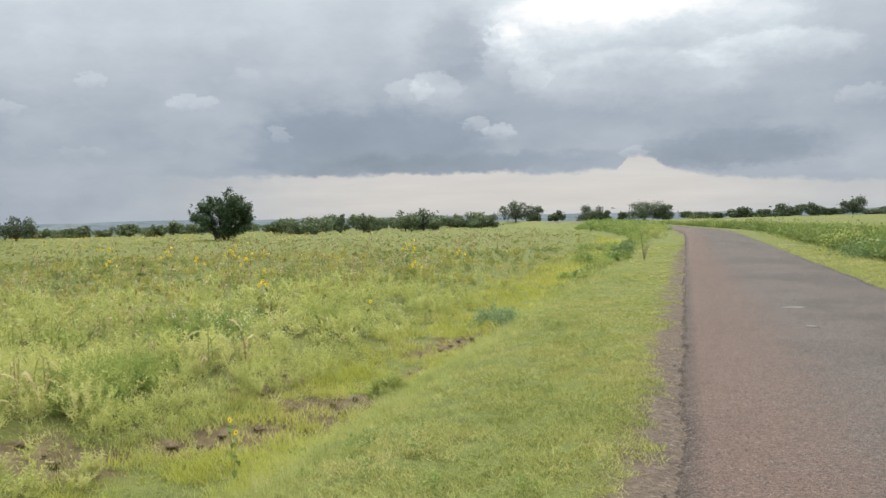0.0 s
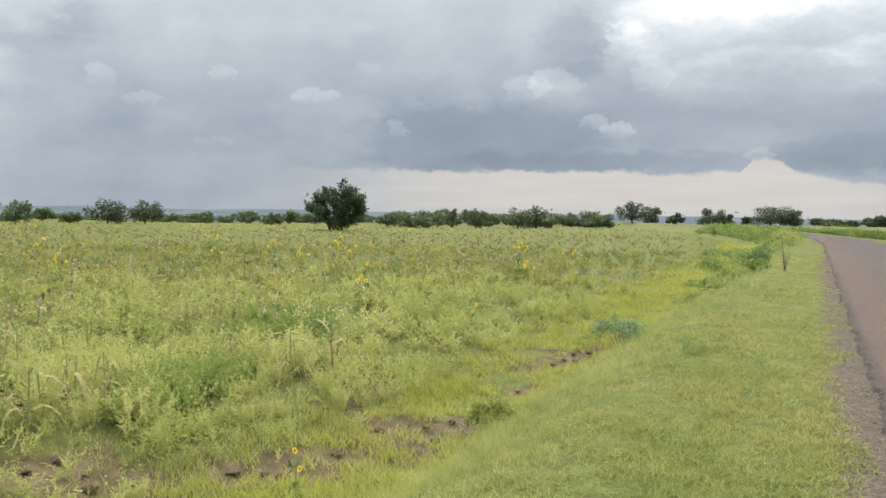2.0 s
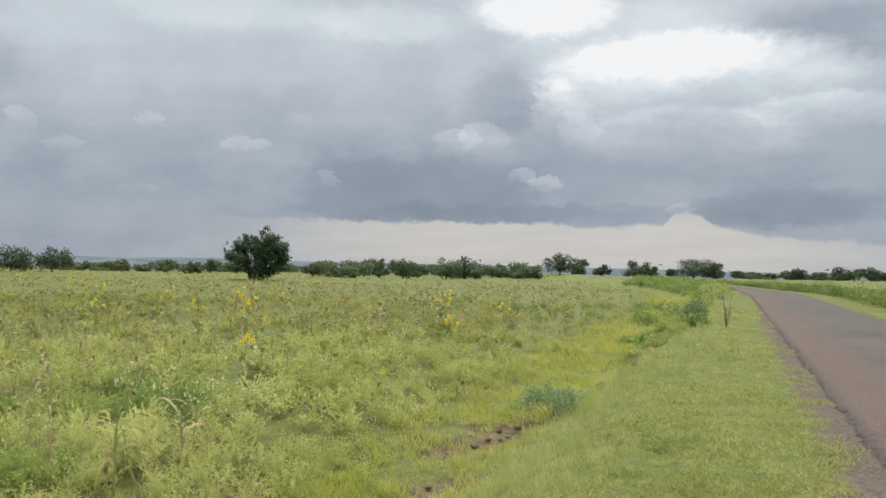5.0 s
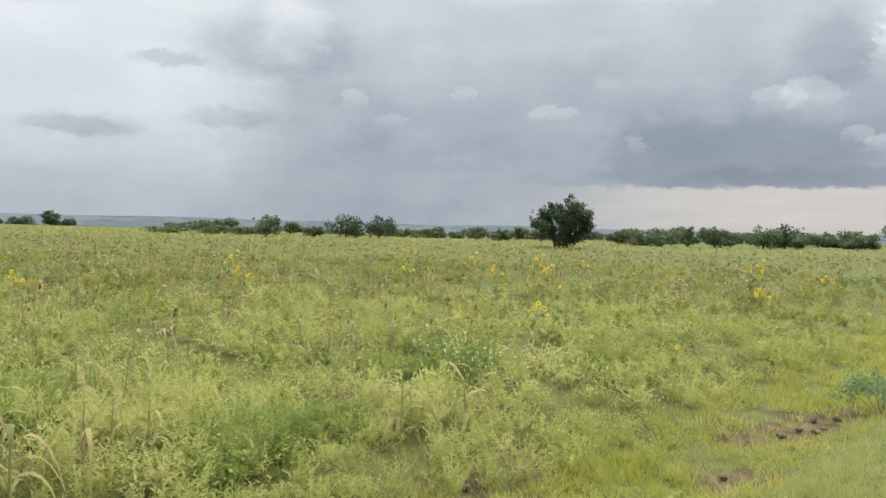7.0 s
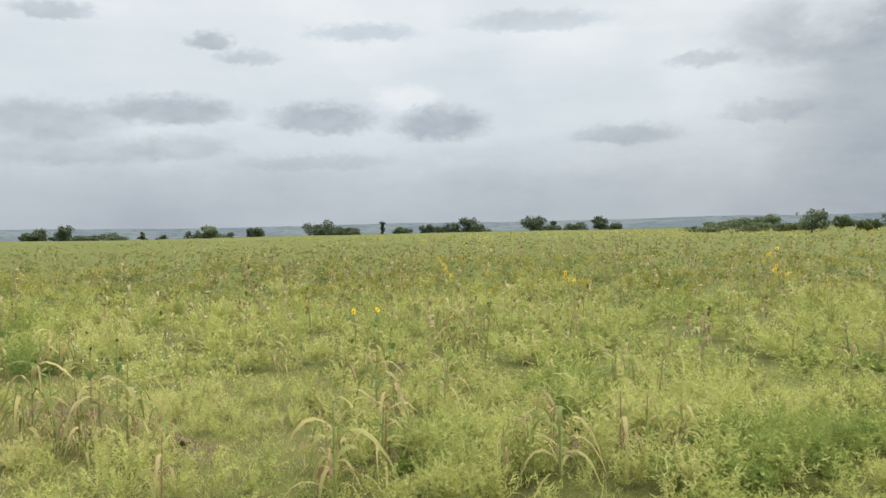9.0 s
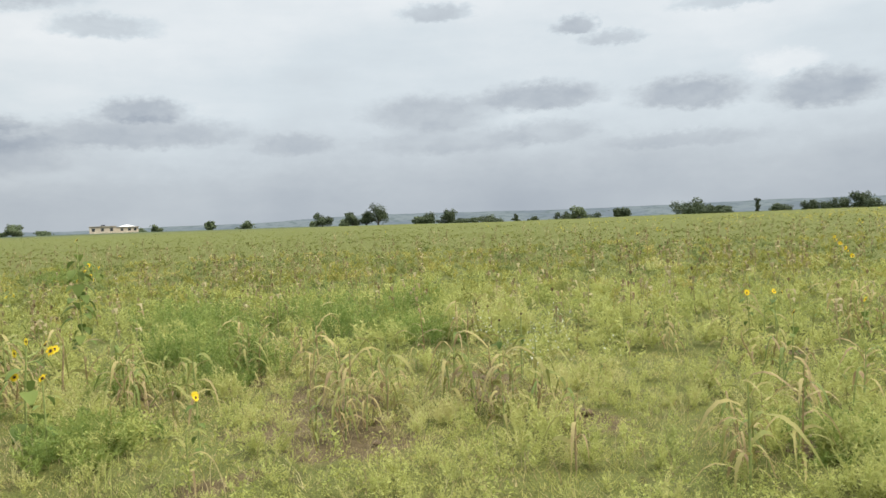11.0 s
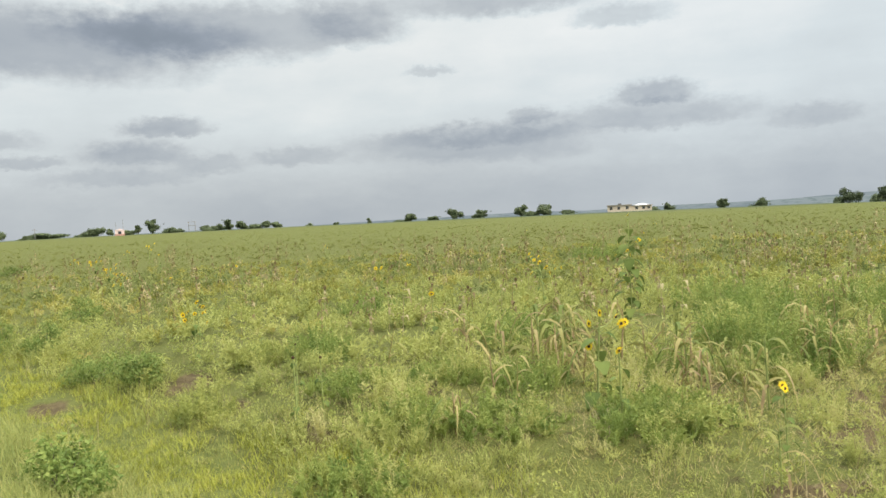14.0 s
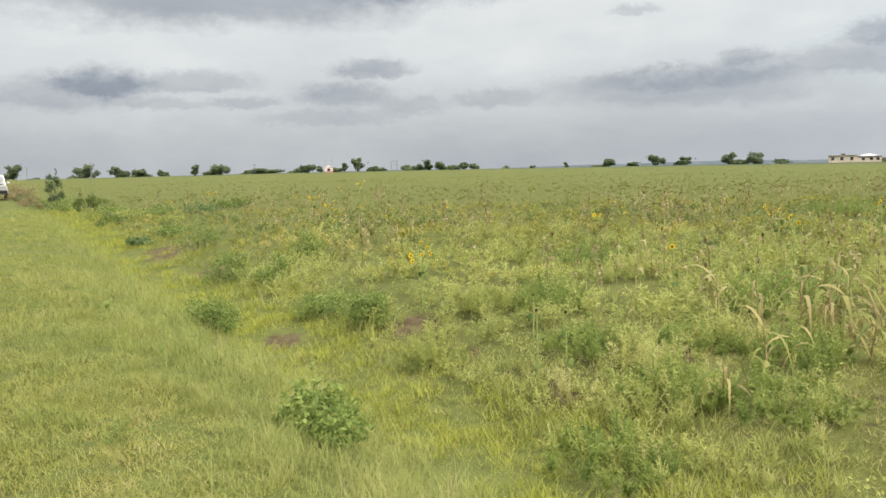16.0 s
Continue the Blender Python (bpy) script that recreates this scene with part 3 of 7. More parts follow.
def joined(pieces):
    v, f, t, k = [], [], [], 0
    for pv, pf, pt in pieces:
        v.append(pv), f.append(np.asarray(pf) + k), t.append(np.full(len(pv), pt))
        k += len(pv)
    return np.concatenate(v), np.concatenate(f), np.concatenate(t)


def tuft(r, blades, height, spread, width, lean=0.5, segs=3):
    """A tuft of grass blades."""
    out = []
    for _ in range(blades):
        a, b = r.uniform(0, 6.283), r.uniform(0, 6.283)
        p = np.array((math.cos(b), math.sin(b), 0)) * spread * math.sqrt(r.uniform())
        h, l = height * r.uniform(0.5, 1.15), lean * r.uniform(0.3, 1.3)
        dirn = np.array((math.cos(a), math.sin(a), 0))
        path = [p + dirn * l * h * (s / (segs - 1)) ** 1.8 + np.array((0, 0, h * (s / (segs - 1)) * (1 - 0.25 * l * (s / (segs - 1))))) for s in range(segs)]
        out.append((*strip(path, [width, width * 0.75, width * 0.5], (-dirn[1], dirn[0], 0)), r.normal(0, 0.12)))
    return joined(out)


def leafy(r, stems, leaves, height, spread, size, long=1.8, up=0.4, simple=False, wide=0.42, stalks=True):
    """A weed: thin stems set with small leaves."""
    out = []
    for _ in range(stems):
        a = r.uniform(0, 6.283)
        lean = spread * r.uniform(0.15, 1.0)
        h = height * r.uniform(0.55, 1.1)
        tip = np.array((math.cos(a) * lean, math.sin(a) * lean, h))
        if stalks:
            out.append((*strip([(0, 0, 0), tip * (0.5, 0.5, 0.6), tip], [0.004, 0.003], (-math.sin(a), math.cos(a), 0)), 0.15))
        for _ in range(leaves):
            k = r.uniform(0.2, 1.05) ** 0.8
            p = tip * (k ** 1.3, k ** 1.3, k) + r.normal(0, 1, 3) * (0.03, 0.03, 0.015) * (height / 0.35)
            d = r.normal(0, 1, 3)
            d[2] = abs(d[2]) * up
            d /= np.linalg.norm(d)
            s = np.cross(d, r.normal(0, 1, 3))
            s /= np.linalg.norm(s) + 1e-6
            L = size * r.uniform(0.6, 1.3)
            v = np.array((p - s * L * 0.1, p + d * L * long * 0.5 - s * L * wide, p + d * L * long, p + d * L * long * 0.5 + s * L * wide))
            fc = np.array(((0, 1, 2), (0, 2, 3)))
            if simple:
                v, fc = np.array((p - s * L * wide, p + s * L * wide, p + d * L * long)), np.array(((0, 1, 2),))
            # paler towards the stem's tip
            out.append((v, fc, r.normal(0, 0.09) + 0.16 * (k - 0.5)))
    return joined(out)


def crop(r, leaves, height, size, stalk=0.011):
    """A drying millet or maize plant as one pattern."""
    out = []
    lean = r.normal(0, 0.06, 2)
    top = np.array((lean[0], lean[1], height))
    for a in (0.0, 1.57):
        out.append((*strip([(0, 0, 0), top * 0.5, top], [stalk, stalk * 0.8], (math.cos(a), math.sin(a), 0)), 0.25))
    a = r.uniform(0, 6.28)
    for i in range(leaves):
        k = 0.2 + 0.75 * i / max(1, leaves - 1)
        a += 2.6 + r.normal(0, 0.4)
        L = size * r.uniform(0.6, 1.2)
        d = np.array((math.cos(a), math.sin(a), 0))
        droop = r.uniform(0.5, 1.2)
        path = [top * k + d * L * s + np.array((0, 0, L * (0.75 * s - droop * 1.2 * s * s))) for s in (0, 0.25, 0.5, 0.75, 1.0)]
        w = L * 0.042
        out.append((*strip(path, [w * 0.6, w, w, w * 0.7], (-d[1], d[0], 0.2)), r.normal(0.1, 0.2)))
    return joined(out)


def scatter(name, kinds, x, y, size, mat, label, category, tint=None, lift=0.0, squash=None):
    """Many plants in one mesh: each a pattern from kinds, turned and sized."""
    n = len(x)
    z = land(x, y) + lift
    turn, pick = rng.uniform(0, 6.283, n), rng.integers(0, len(kinds), n)
    tint = rng.uniform(0.1, 0.9, n) if tint is None else tint
    V, Fa, T, k = [], [], [], 0
    for q, (v, f, t) in enumerate(kinds):
        m = np.nonzero(pick == q)[0]
        if not len(m):
            continue
        c, s = np.cos(turn[m])[:, None], np.sin(turn[m])[:, None]
        sz = size[m][:, None]
        up = sz if squash is None else sz * squash[m][:, None]
        P = np.stack((x[m][:, None] + sz * (v[:, 0] * c - v[:, 1] * s), y[m][:, None] + sz * (v[:, 0] * s + v[:, 1] * c), z[m][:, None] + up * v[:, 2]), -1)
        V.append(P.reshape(-1, 3))
        Fa.append((f[None] + (np.arange(len(m)) * len(v))[:, None, None] + k).reshape(-1, 3))
        T.append(np.clip(tint[m][:, None] + t[None], 0, 1).ravel())
        k += len(m) * len(v)
    ob = mesh_np(name, np.concatenate(V), np.concatenate(Fa), mat, {"tint": np.concatenate(T)})
    return tagged(ob, label, category, kind="stuff")


def spread_disc(r0, r1, density, a0=-32, a1=172):
    """Even random places in a ring sector round the walk."""
    n = int(density * math.radians(a1 - a0) / 2 * (r1 * r1 - r0 * r0))
    r, a = np.sqrt(rng.uniform(r0 * r0, r1 * r1, n)), np.radians(rng.uniform(a0, a1, n))
    return -r * np.sin(a), 3 + r * np.cos(a)


def keep(x, y, k):
    m = rng.uniform(size=len(x)) < k
    return x[m], y[m]


# short grass on the verges
short = [tuft(rng, 26, 0.04, 0.095, 0.0025, 1.3, 2) for _ in range(9)]
xs, ys = zip(*[spread_disc(*q, a0=-34, a1=172) for q in ((0.0, 7, 250), (7, 12, 130), (12, 18, 60), (18, 36, 22))])
x, y = np.concatenate(xs), np.concatenate(ys)
u = across(x, y)
ragged_u = u + 0.5 * (patches(x, y, 2.4, 2) - 0.5)
x, y = keep(x, y, sstep(ragged_u, 0.12, 0.5) * (0.35 + 0.65 * sstep(patches(x, y, 3.0, 41), 0.15, 0.45)) * sstep(-u, -2.9, -1.7) * (1 - 0.9 * bare(x, y)) + 0.4 * sstep(-u, 3.6, 3.9) * (u > -6.0))
d, p = np.hypot(x, y - 3), patches(x, y, 1.1, 3)
scatter("verge_grass", short, x, y, rng.uniform(0.55, 1.25, len(x)) * (0.75 + 0.6 * patches(x, y, 0.8, 4)) * (1 + d / 45), GRASS, "short yellow-green grass on the road verge", "grass",
        np.clip(0.08 + 0.5 * p + 0.3 * patches(x, y, 3.0, 42) + rng.normal(0, 0.16, len(x)), 0, 1))

# small dark weeds in the verge
x, y = spread_disc(1.0, 20, 7.0, a0=-34, a1=172)
u = across(x, y)
x, y = keep(x, y, sstep(u, 0.5, 0.9) * sstep(-u, -3.4, -2.6) * sstep(patches(x, y, 1.3, 43), 0.55, 0.75))
scatter("verge_weeds", [leafy(rng, 7, 8, 0.16, 0.2, 0.016, 1.7, up=0.6, wide=0.46, stalks=False) for _ in range(6)], x, y, rng.uniform(0.5, 1.0, len(x)), DARKLEAF, "small dark green weeds low in the verge", "weeds",
        np.clip(rng.normal(0.4, 0.2, len(x)), 0, 1))

# the verge across the road
n = 4200
v, w = rng.uniform(-9, 30, n), rng.uniform(3.55, 7.5, n)
x, y = 0.297 * v + w / 0.9586, v
scatter("far_verge_grass", [tuft(rng, 14, 0.06, 0.12, 0.004, 1.2, 2) for _ in range(5)], x, y, rng.uniform(0.7, 1.5, n), GRASS, "short yellow-green grass across the road", "grass",
        np.clip(0.25 + 0.5 * patches(x, y, 0.9, 5) + rng.normal(0, 0.16, n), 0, 1))

# longer grass in tussocks down the bank and along the ditch
longer = [tuft(rng, 17, 0.25, 0.10, 0.0029, 0.95, 3) for _ in range(9)]
xs, ys = zip(*[spread_disc(*q, a0=-40, a1=180) for q in ((0.3, 9, 85), (9, 17, 40), (17, 45, 10))])
x, y = np.concatenate(xs), np.concatenate(ys)
u = across(x, y)
back = sstep(-(0.2847 * x + 0.9586 * y), -4, 3)
clump = patches(x, y, 2.2, 6)
x, y = keep(x, y, sstep(u, 1.5 - 0.9 * back, 2.6 - 0.9 * back) * np.maximum(sstep(-u, -4.2, -3.3), 0.4 * sstep(u, 4.8, 5.4) * sstep(-u, -6.8, -5.8)) * (1 - 0.95 * bare(x, y)) * sstep(clump, 0.12, 0.45))
u, d, clump = across(x, y), np.hypot(x, y - 3), patches(x, y, 2.2, 6)
back = sstep(-(0.2847 * x + 0.9586 * y), -3, 4)
tall = 0.26 + 0.62 * sstep(u, 1.6, 3.0) * (0.15 + 0.9 * clump) * (0.5 + 0.8 * patches(x, y, 0.7, 7)) + 0.3 * back * (0.2 + clump)
scatter("ditch_grass", longer, x, y, np.maximum(tall, 0.2) * rng.uniform(0.65, 1.3, len(x)) * (1 + d / 50), TALL, "longer light-green grass in tussocks down the bank", "grass",
        np.clip(0.1 + 0.38 * patches(x, y, 0.6, 8) + 0.34 * patches(x, y, 2.6, 9) + rng.normal(0, 0.15, len(x)), 0, 1))

# low lime-yellow grass along the ditch's floor
low = [tuft(rng, 14, 0.13, 0.10, 0.0038, 0.9, 2) for _ in range(7)]
xs, ys = zip(*[spread_disc(*q, a0=-34, a1=175) for q in ((1.0, 10, 110), (10, 18, 55), (18, 34, 40), (34, 70, 14))])
x, y = np.concatenate(xs), np.concatenate(ys)
u = across(x, y) + 0.7 * (patches(x, y, 0.6, 10) - 0.5)
x, y = keep(x, y, (0.65 + 0.35 * sstep(y, -3, 4)) * sstep(u, 3.1, 3.7) * sstep(-u, -6.3, -5.2) * (1 - 0.98 * bare(x, y)) * np.maximum(sstep(patches(x, y, 1.2, 11), 0.22, 0.5), sstep(y, 18, 26)))
scatter("ditch_floor_grass", low, x, y, rng.uniform(0.5, 1.2, len(x)) * (0.55 + 0.9 * patches(x, y, 1.6, 12)) * (1 + np.hypot(x, y - 3) / 40), LIME, "low lime-yellow grass on the ditch floor", "grass",
        np.clip(0.1 + 0.6 * patches(x, y, 0.9, 13) + 0.22 * sstep(y, 3, 9) + rng.normal(0, 0.14, len(x)), 0, 1))

# pale seed-bearing stems standing above the grass
seedy = [tuft(rng, 4, 0.42, 0.06, 0.002, 0.5) for _ in range(6)]
x, y = spread_disc(2.0, 22, 4.0)
u = across(x, y)
x, y = keep(x, y, sstep(u, 1.6, 2.6) * sstep(-u, -8.0, -5.0) * sstep(patches(x, y, 0.5, 14), 0.45, 0.75))
scatter("seed_stems", seedy, x, y, rng.uniform(0.6, 1.2, len(x)), DRY, "thin pale seed stems above the bank grass", "grass", np.clip(rng.normal(0.9, 0.12, len(x)), 0, 1))

# rough grass farther along the banks and over the meadow beyond the road
rough_grass = [tuft(rng, 12, 0.34, 0.42, 0.016, 0.6, 2) for _ in range(6)]
xs, ys = zip(*[spread_disc(*q) for q in ((34, 60, 1.6), (60, 120, 0.5))] + [spread_disc(12, 60, 1.2, -60, -10), spread_disc(60, 150, 0.16, -45, -8)])
x, y = np.concatenate(xs), np.concatenate(ys)
u = across(x, y)
x, y = keep(x, y, np.where(u > 0, sstep(u, 1.4, 2.4) * sstep(-u, -9, -6), sstep(-u, 4.4, 5.2)))
scatter("rough_grass", rough_grass, x, y, rng.uniform(0.5, 1.1, len(x)) * np.where(across(x, y) > 0, 0.8, 0.6), TALL, "rough light-green grass on the banks and meadow", "grass", np.clip(-0.1 + 0.5 * patches(x, y, 0.15, 15) + rng.normal(0, 0.15, len(x)), 0, 1))


# weeds over the field
def feathery(r, stems, leaves, height, spread, length, width):
    """A feathery weed: bowed stems set with needle-thin leaflets that point outwards and up."""
    out = []
    for _ in range(stems):
        a, lean, h = r.uniform(0, 6.283), spread * r.uniform(0.1, 1.0), height * r.uniform(0.5, 1.1)
        tip = np.array((math.cos(a) * lean, math.sin(a) * lean, h))
        k = r.uniform(0.12, 1.0, leaves) ** 0.75
        p = tip[None] * np.stack((k ** 1.4, k ** 1.4, k), 1)
        d = r.normal(size=(leaves, 3)) + np.array((math.cos(a) * 0.4, math.sin(a) * 0.4, 0.75))
        d /= np.linalg.norm(d, axis=1)[:, None]
        s = np.cross(d, r.normal(size=(leaves, 3)))
        s /= np.linalg.norm(s, axis=1)[:, None] + 1e-6
        L = length * r.uniform(0.6, 1.3, leaves)[:, None] * (1.25 - 0.5 * k[:, None])
        v = np.stack((p - s * width, p + s * width, p + d * L), 1).reshape(-1, 3)
        f = np.arange(3 * leaves).reshape(-1, 3)
        # leaflets grow paler up the stem
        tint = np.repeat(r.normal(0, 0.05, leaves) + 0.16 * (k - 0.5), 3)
        out.append((v, f, tint))
    v, f, t, n = [], [], [], 0
    for pv, pf, pt in out:
        v.append(pv), f.append(pf + n), t.append(pt)
        n += len(pv)
    return np.concatenate(v), np.concatenate(f), np.concatenate(t)


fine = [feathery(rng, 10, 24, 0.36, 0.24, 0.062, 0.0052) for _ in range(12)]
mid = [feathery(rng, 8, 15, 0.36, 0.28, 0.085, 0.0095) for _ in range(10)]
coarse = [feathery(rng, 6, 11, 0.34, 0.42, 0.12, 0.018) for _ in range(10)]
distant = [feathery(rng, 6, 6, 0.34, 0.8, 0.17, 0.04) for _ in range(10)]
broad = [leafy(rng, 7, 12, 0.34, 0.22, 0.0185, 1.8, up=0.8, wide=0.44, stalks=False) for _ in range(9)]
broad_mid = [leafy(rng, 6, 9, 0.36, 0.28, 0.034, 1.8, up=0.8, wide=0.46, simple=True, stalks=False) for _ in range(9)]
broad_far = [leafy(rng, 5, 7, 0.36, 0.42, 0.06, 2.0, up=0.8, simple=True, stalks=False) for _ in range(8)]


def maize_plot(x, y):
    """Where the half-dry maize stands and the weeds grow low."""
    return np.exp(-(((x + 8.2) / 3.4) ** 2 + ((y - 3.6) / 5.0) ** 2) ** 2)


def dry_side(x, y):
    """The parched stretch of the field round the maize."""
    return np.exp(-(((x + 9.0) / 6.5) ** 2 + ((y - 3.5) / 7.0) ** 2) ** 2)


def field(x, y):
    return sstep(across(x, y), 4.7, 6.0) * (1 - 0.95 * bare(x, y))


def weeds(name, kinds, rings, label, mat, species, pale=0.0, holes=0.35, height=1.0, mixed=1.0):
    """One kind of weed over the field: species picks its share of the patches, holes leaves bare earth between."""
    xs, ys = zip(*[spread_disc(*q) for q in rings])
    x, y = np.concatenate(xs), np.concatenate(ys)
    here = np.maximum(maize_plot(x, y), 0.7 * dry_side(x, y))
    gap = sstep(patches(x, y, 1.5, 21), holes - 0.08 + 0.14 * here, holes + 0.1 + 0.14 * here)
    x, y = keep(x, y, field(x, y) * species(x, y) * np.maximum(gap, 0.04))
    u, here = across(x, y), maize_plot(x, y)
    hgt = height * (0.5 + 0.95 * patches(x, y, 1.1, 22)) * rng.uniform(0.65, 1.3, len(x)) * (0.72 + 0.28 * sstep(u, 5.5, 8.5)) * (1 - 0.42 * here)
    tint = np.clip(0.5 + pale + 0.12 * dry_side(x, y) + mixed * (0.5 * (patches(x, y, 0.45, 23) - 0.5) + 0.34 * (patches(x, y, 1.7, 24) - 0.5) + rng.normal(0, 0.15, len(x))), 0, 1)
    scatter(name, kinds, x, y, np.maximum(hgt, 0.3), mat, label, "weeds", tint, squash=rng.uniform(0.7, 1.2, len(x)))


def yellowish(x, y):
    return np.maximum(0.25 + 0.75 * sstep(patches(x, y, 0.5, 25), 0.34, 0.54), 0.8 * dry_side(x, y))


def greenish(x, y):
    return (0.1 + 0.9 * sstep(patches(x, y, 0.5, 25), 0.58, 0.4)) * (1 - 0.6 * dry_side(x, y))


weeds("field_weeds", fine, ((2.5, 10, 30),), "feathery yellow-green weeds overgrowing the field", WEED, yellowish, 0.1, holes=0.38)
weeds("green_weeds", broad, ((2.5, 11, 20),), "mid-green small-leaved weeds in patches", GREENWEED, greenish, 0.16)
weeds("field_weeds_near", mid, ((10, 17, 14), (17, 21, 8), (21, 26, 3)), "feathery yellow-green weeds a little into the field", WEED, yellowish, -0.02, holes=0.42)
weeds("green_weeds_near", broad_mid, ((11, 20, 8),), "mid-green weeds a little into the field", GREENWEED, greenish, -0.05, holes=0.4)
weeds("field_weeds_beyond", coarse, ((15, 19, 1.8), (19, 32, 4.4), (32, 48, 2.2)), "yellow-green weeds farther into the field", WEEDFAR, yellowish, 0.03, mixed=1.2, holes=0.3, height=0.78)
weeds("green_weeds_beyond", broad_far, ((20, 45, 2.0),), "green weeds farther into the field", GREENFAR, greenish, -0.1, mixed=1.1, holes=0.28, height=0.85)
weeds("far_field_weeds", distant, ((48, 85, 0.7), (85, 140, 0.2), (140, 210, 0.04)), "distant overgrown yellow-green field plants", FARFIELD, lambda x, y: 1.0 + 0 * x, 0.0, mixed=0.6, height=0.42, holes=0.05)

# low grass, seedlings and dead bits over the earth between the weeds
under = [tuft(rng, 12, 0.055, 0.12, 0.003, 1.3, 2) for _ in range(7)]
x, y = spread_disc(2.0, 12, 85)
x, y = keep(x, y, sstep(across(x, y), 3.3, 4.6) * (1 - 0.9 * bare(x, y)) * np.maximum(0.3 + 0.5 * sstep(patches(x, y, 1.8, 44), 0.25, 0.6), dry_side(x, y)))
scatter("undergrowth", under, x, y, rng.uniform(0.6, 1.5, len(x)), GRASS, "low grass and dead bits between the weeds", "grass",
        np.clip(0.25 + 0.55 * patches(x, y, 1.4, 45) + 0.3 * dry_side(x, y) + rng.normal(0, 0.2, len(x)), 0, 1))

# dry blades among the weeds
straw = [tuft(rng, 6, 0.34, 0.16, 0.0032, 1.1, 4) for _ in range(8)]
xs, ys = zip(*[spread_disc(*q) for q in ((3, 11, 6.5), (11, 20, 2.0))])
x, y = np.concatenate(xs), np.concatenate(ys)
x, y = keep(x, y, sstep(across(x, y), 5.2, 7.5) * np.maximum(sstep(patches(x, y, 0.7, 26), 0.4, 0.75), 0.8 * maize_plot(x, y)))
scatter("dry_blades", straw, x, y, rng.uniform(0.6, 1.2, len(x)), DRY, "dry straw-coloured blades among the weeds", "grass", np.clip(rng.normal(0.75, 0.22, len(x)), 0, 1))

# broad-leaved weeds between the ditch and the crop
x, y = spread_disc(3.0, 19, 13)
u = across(x, y)
x, y = keep(x, y, sstep(u, 4.9, 5.5) * sstep(-u, -9.5, -6.5) * (1 - 0.97 * bare(x, y)) * sstep(patches(x, y, 1.0, 27), 0.3, 0.6) * (0.3 + 0.7 * sstep(y, 4, 8)))
scatter("broad_leaved_weeds", broad, x, y, rng.uniform(0.6, 1.25, len(x)), GREENWEED, "mid-green broad-leaved weeds beside the ditch", "weeds", np.clip(0.3 + 0.5 * patches(x, y, 1.4, 28) + rng.normal(0, 0.1, len(x)), 0, 1))

# lush weeds on the bank along the road ahead, and at the foot of the scrub across it
n = 1900
v, w = rng.uniform(23, 122, n), rng.uniform(0.5, 3.7, n)
x, y = 0.297 * v - bend(v) - w / 0.9586, v
x, y = keep(x, y, np.maximum(sstep(patches(x, y, 0.7, 46), 0.42, 0.62), 0.9 * sstep(v, 58, 72)) * np.maximum(sstep(w, 1.7, 2.3), sstep(v, 58, 72)) * sstep(-w, -3.7, -3.2))
scatter("bank_weeds", broad_far, x, y, rng.uniform(0.55, 1.25, len(x)) * (0.5 + 0.7 * patches(x, y, 0.6, 47)) * (1 + 0.9 * sstep(y, 55, 85)), DARKLEAF, "lush green weeds on the bank beside the road", "weeds", np.clip(0.35 + 0.7 * patches(x, y, 0.8, 48) - 0.2 * sstep(y, 50, 80) + rng.normal(0, 0.12, len(x)), 0, 1))
n = 4200
v, w = rng.uniform(24, 110, n), rng.uniform(5.4, 12.5, n)
x, y = 0.297 * v - bend(v) + w / 0.9586, v
scatter("scrub_weeds", broad_far, x, y, rng.uniform(0.8, 1.8, n), SUNLEAF, "rank green weeds at the foot of the roadside scrub", "weeds", np.clip(0.3 + 0.6 * patches(x, y, 0.5, 49) + rng.normal(0, 0.12, n), 0, 1))

# drying crop plants and dead stalks among the weeds
crops = [crop(rng, 6, 0.6, 0.27, 0.008) for _ in range(9)]
xs, ys = zip(*[spread_disc(*q) for q in ((6, 14, 1.0), (14, 30, 1.4), (30, 48, 0.3))])
x, y = np.concatenate(xs), np.concatenate(ys)
x, y = keep(x, y, sstep(across(x, y), 6.5, 8.5) * sstep(patches(x, y, 0.22, 29), 0.3, 0.65))
scatter("drying_crop", crops, x, y, rng.uniform(0.7, 1.25, len(x)), CROPLEAF, "sparse half-dry millet plants among the weeds", "crop", np.clip(rng.normal(0.3, 0.28, len(x)), 0, 1))


def withered(r):
    """A dead flower stalk: a bent stem, a hanging dark head and a few shrivelled leaves."""
    out, h = [], r.uniform(0.5, 0.8)
    top = np.array((r.normal(0, 0.06), r.normal(0, 0.06), h))
    for a in (0.0, 1.57):
        out.append((*strip([(0, 0, 0), top * 0.5, top], [0.008, 0.006], (math.cos(a), math.sin(a), 0)), 0.1))
    a = r.uniform(0, 6.28)
    d = np.array((math.cos(a), math.sin(a), 0))
    c = top + d * 0.05
    for b in (0.0, 1.05, 2.1):
        s = np.array((math.cos(b + a), math.sin(b + a), 0)) * 0.024
        out.append((np.array((c - s, c - (0, 0, 0.05), c + s, c + (0, 0, 0.03))), np.array(((0, 1, 2), (0, 2, 3))), -0.25))
    for _ in range(5):
        b, k = r.uniform(0, 6.28), r.uniform(0.35, 0.95)
        e = np.array((math.cos(b), math.sin(b), 0))
        L = r.uniform(0.07, 0.15)
        path = [top * k, top * k + e * L * 0.6 + np.array((0, 0, 0.01)), top * k + e * L * 0.8 - np.array((0, 0, L * 0.7))]
        out.append((*strip(path, [0.008, 0.026], (-e[1], e[0], 0.3)), r.normal(0.0, 0.25)))
    return joined(out)


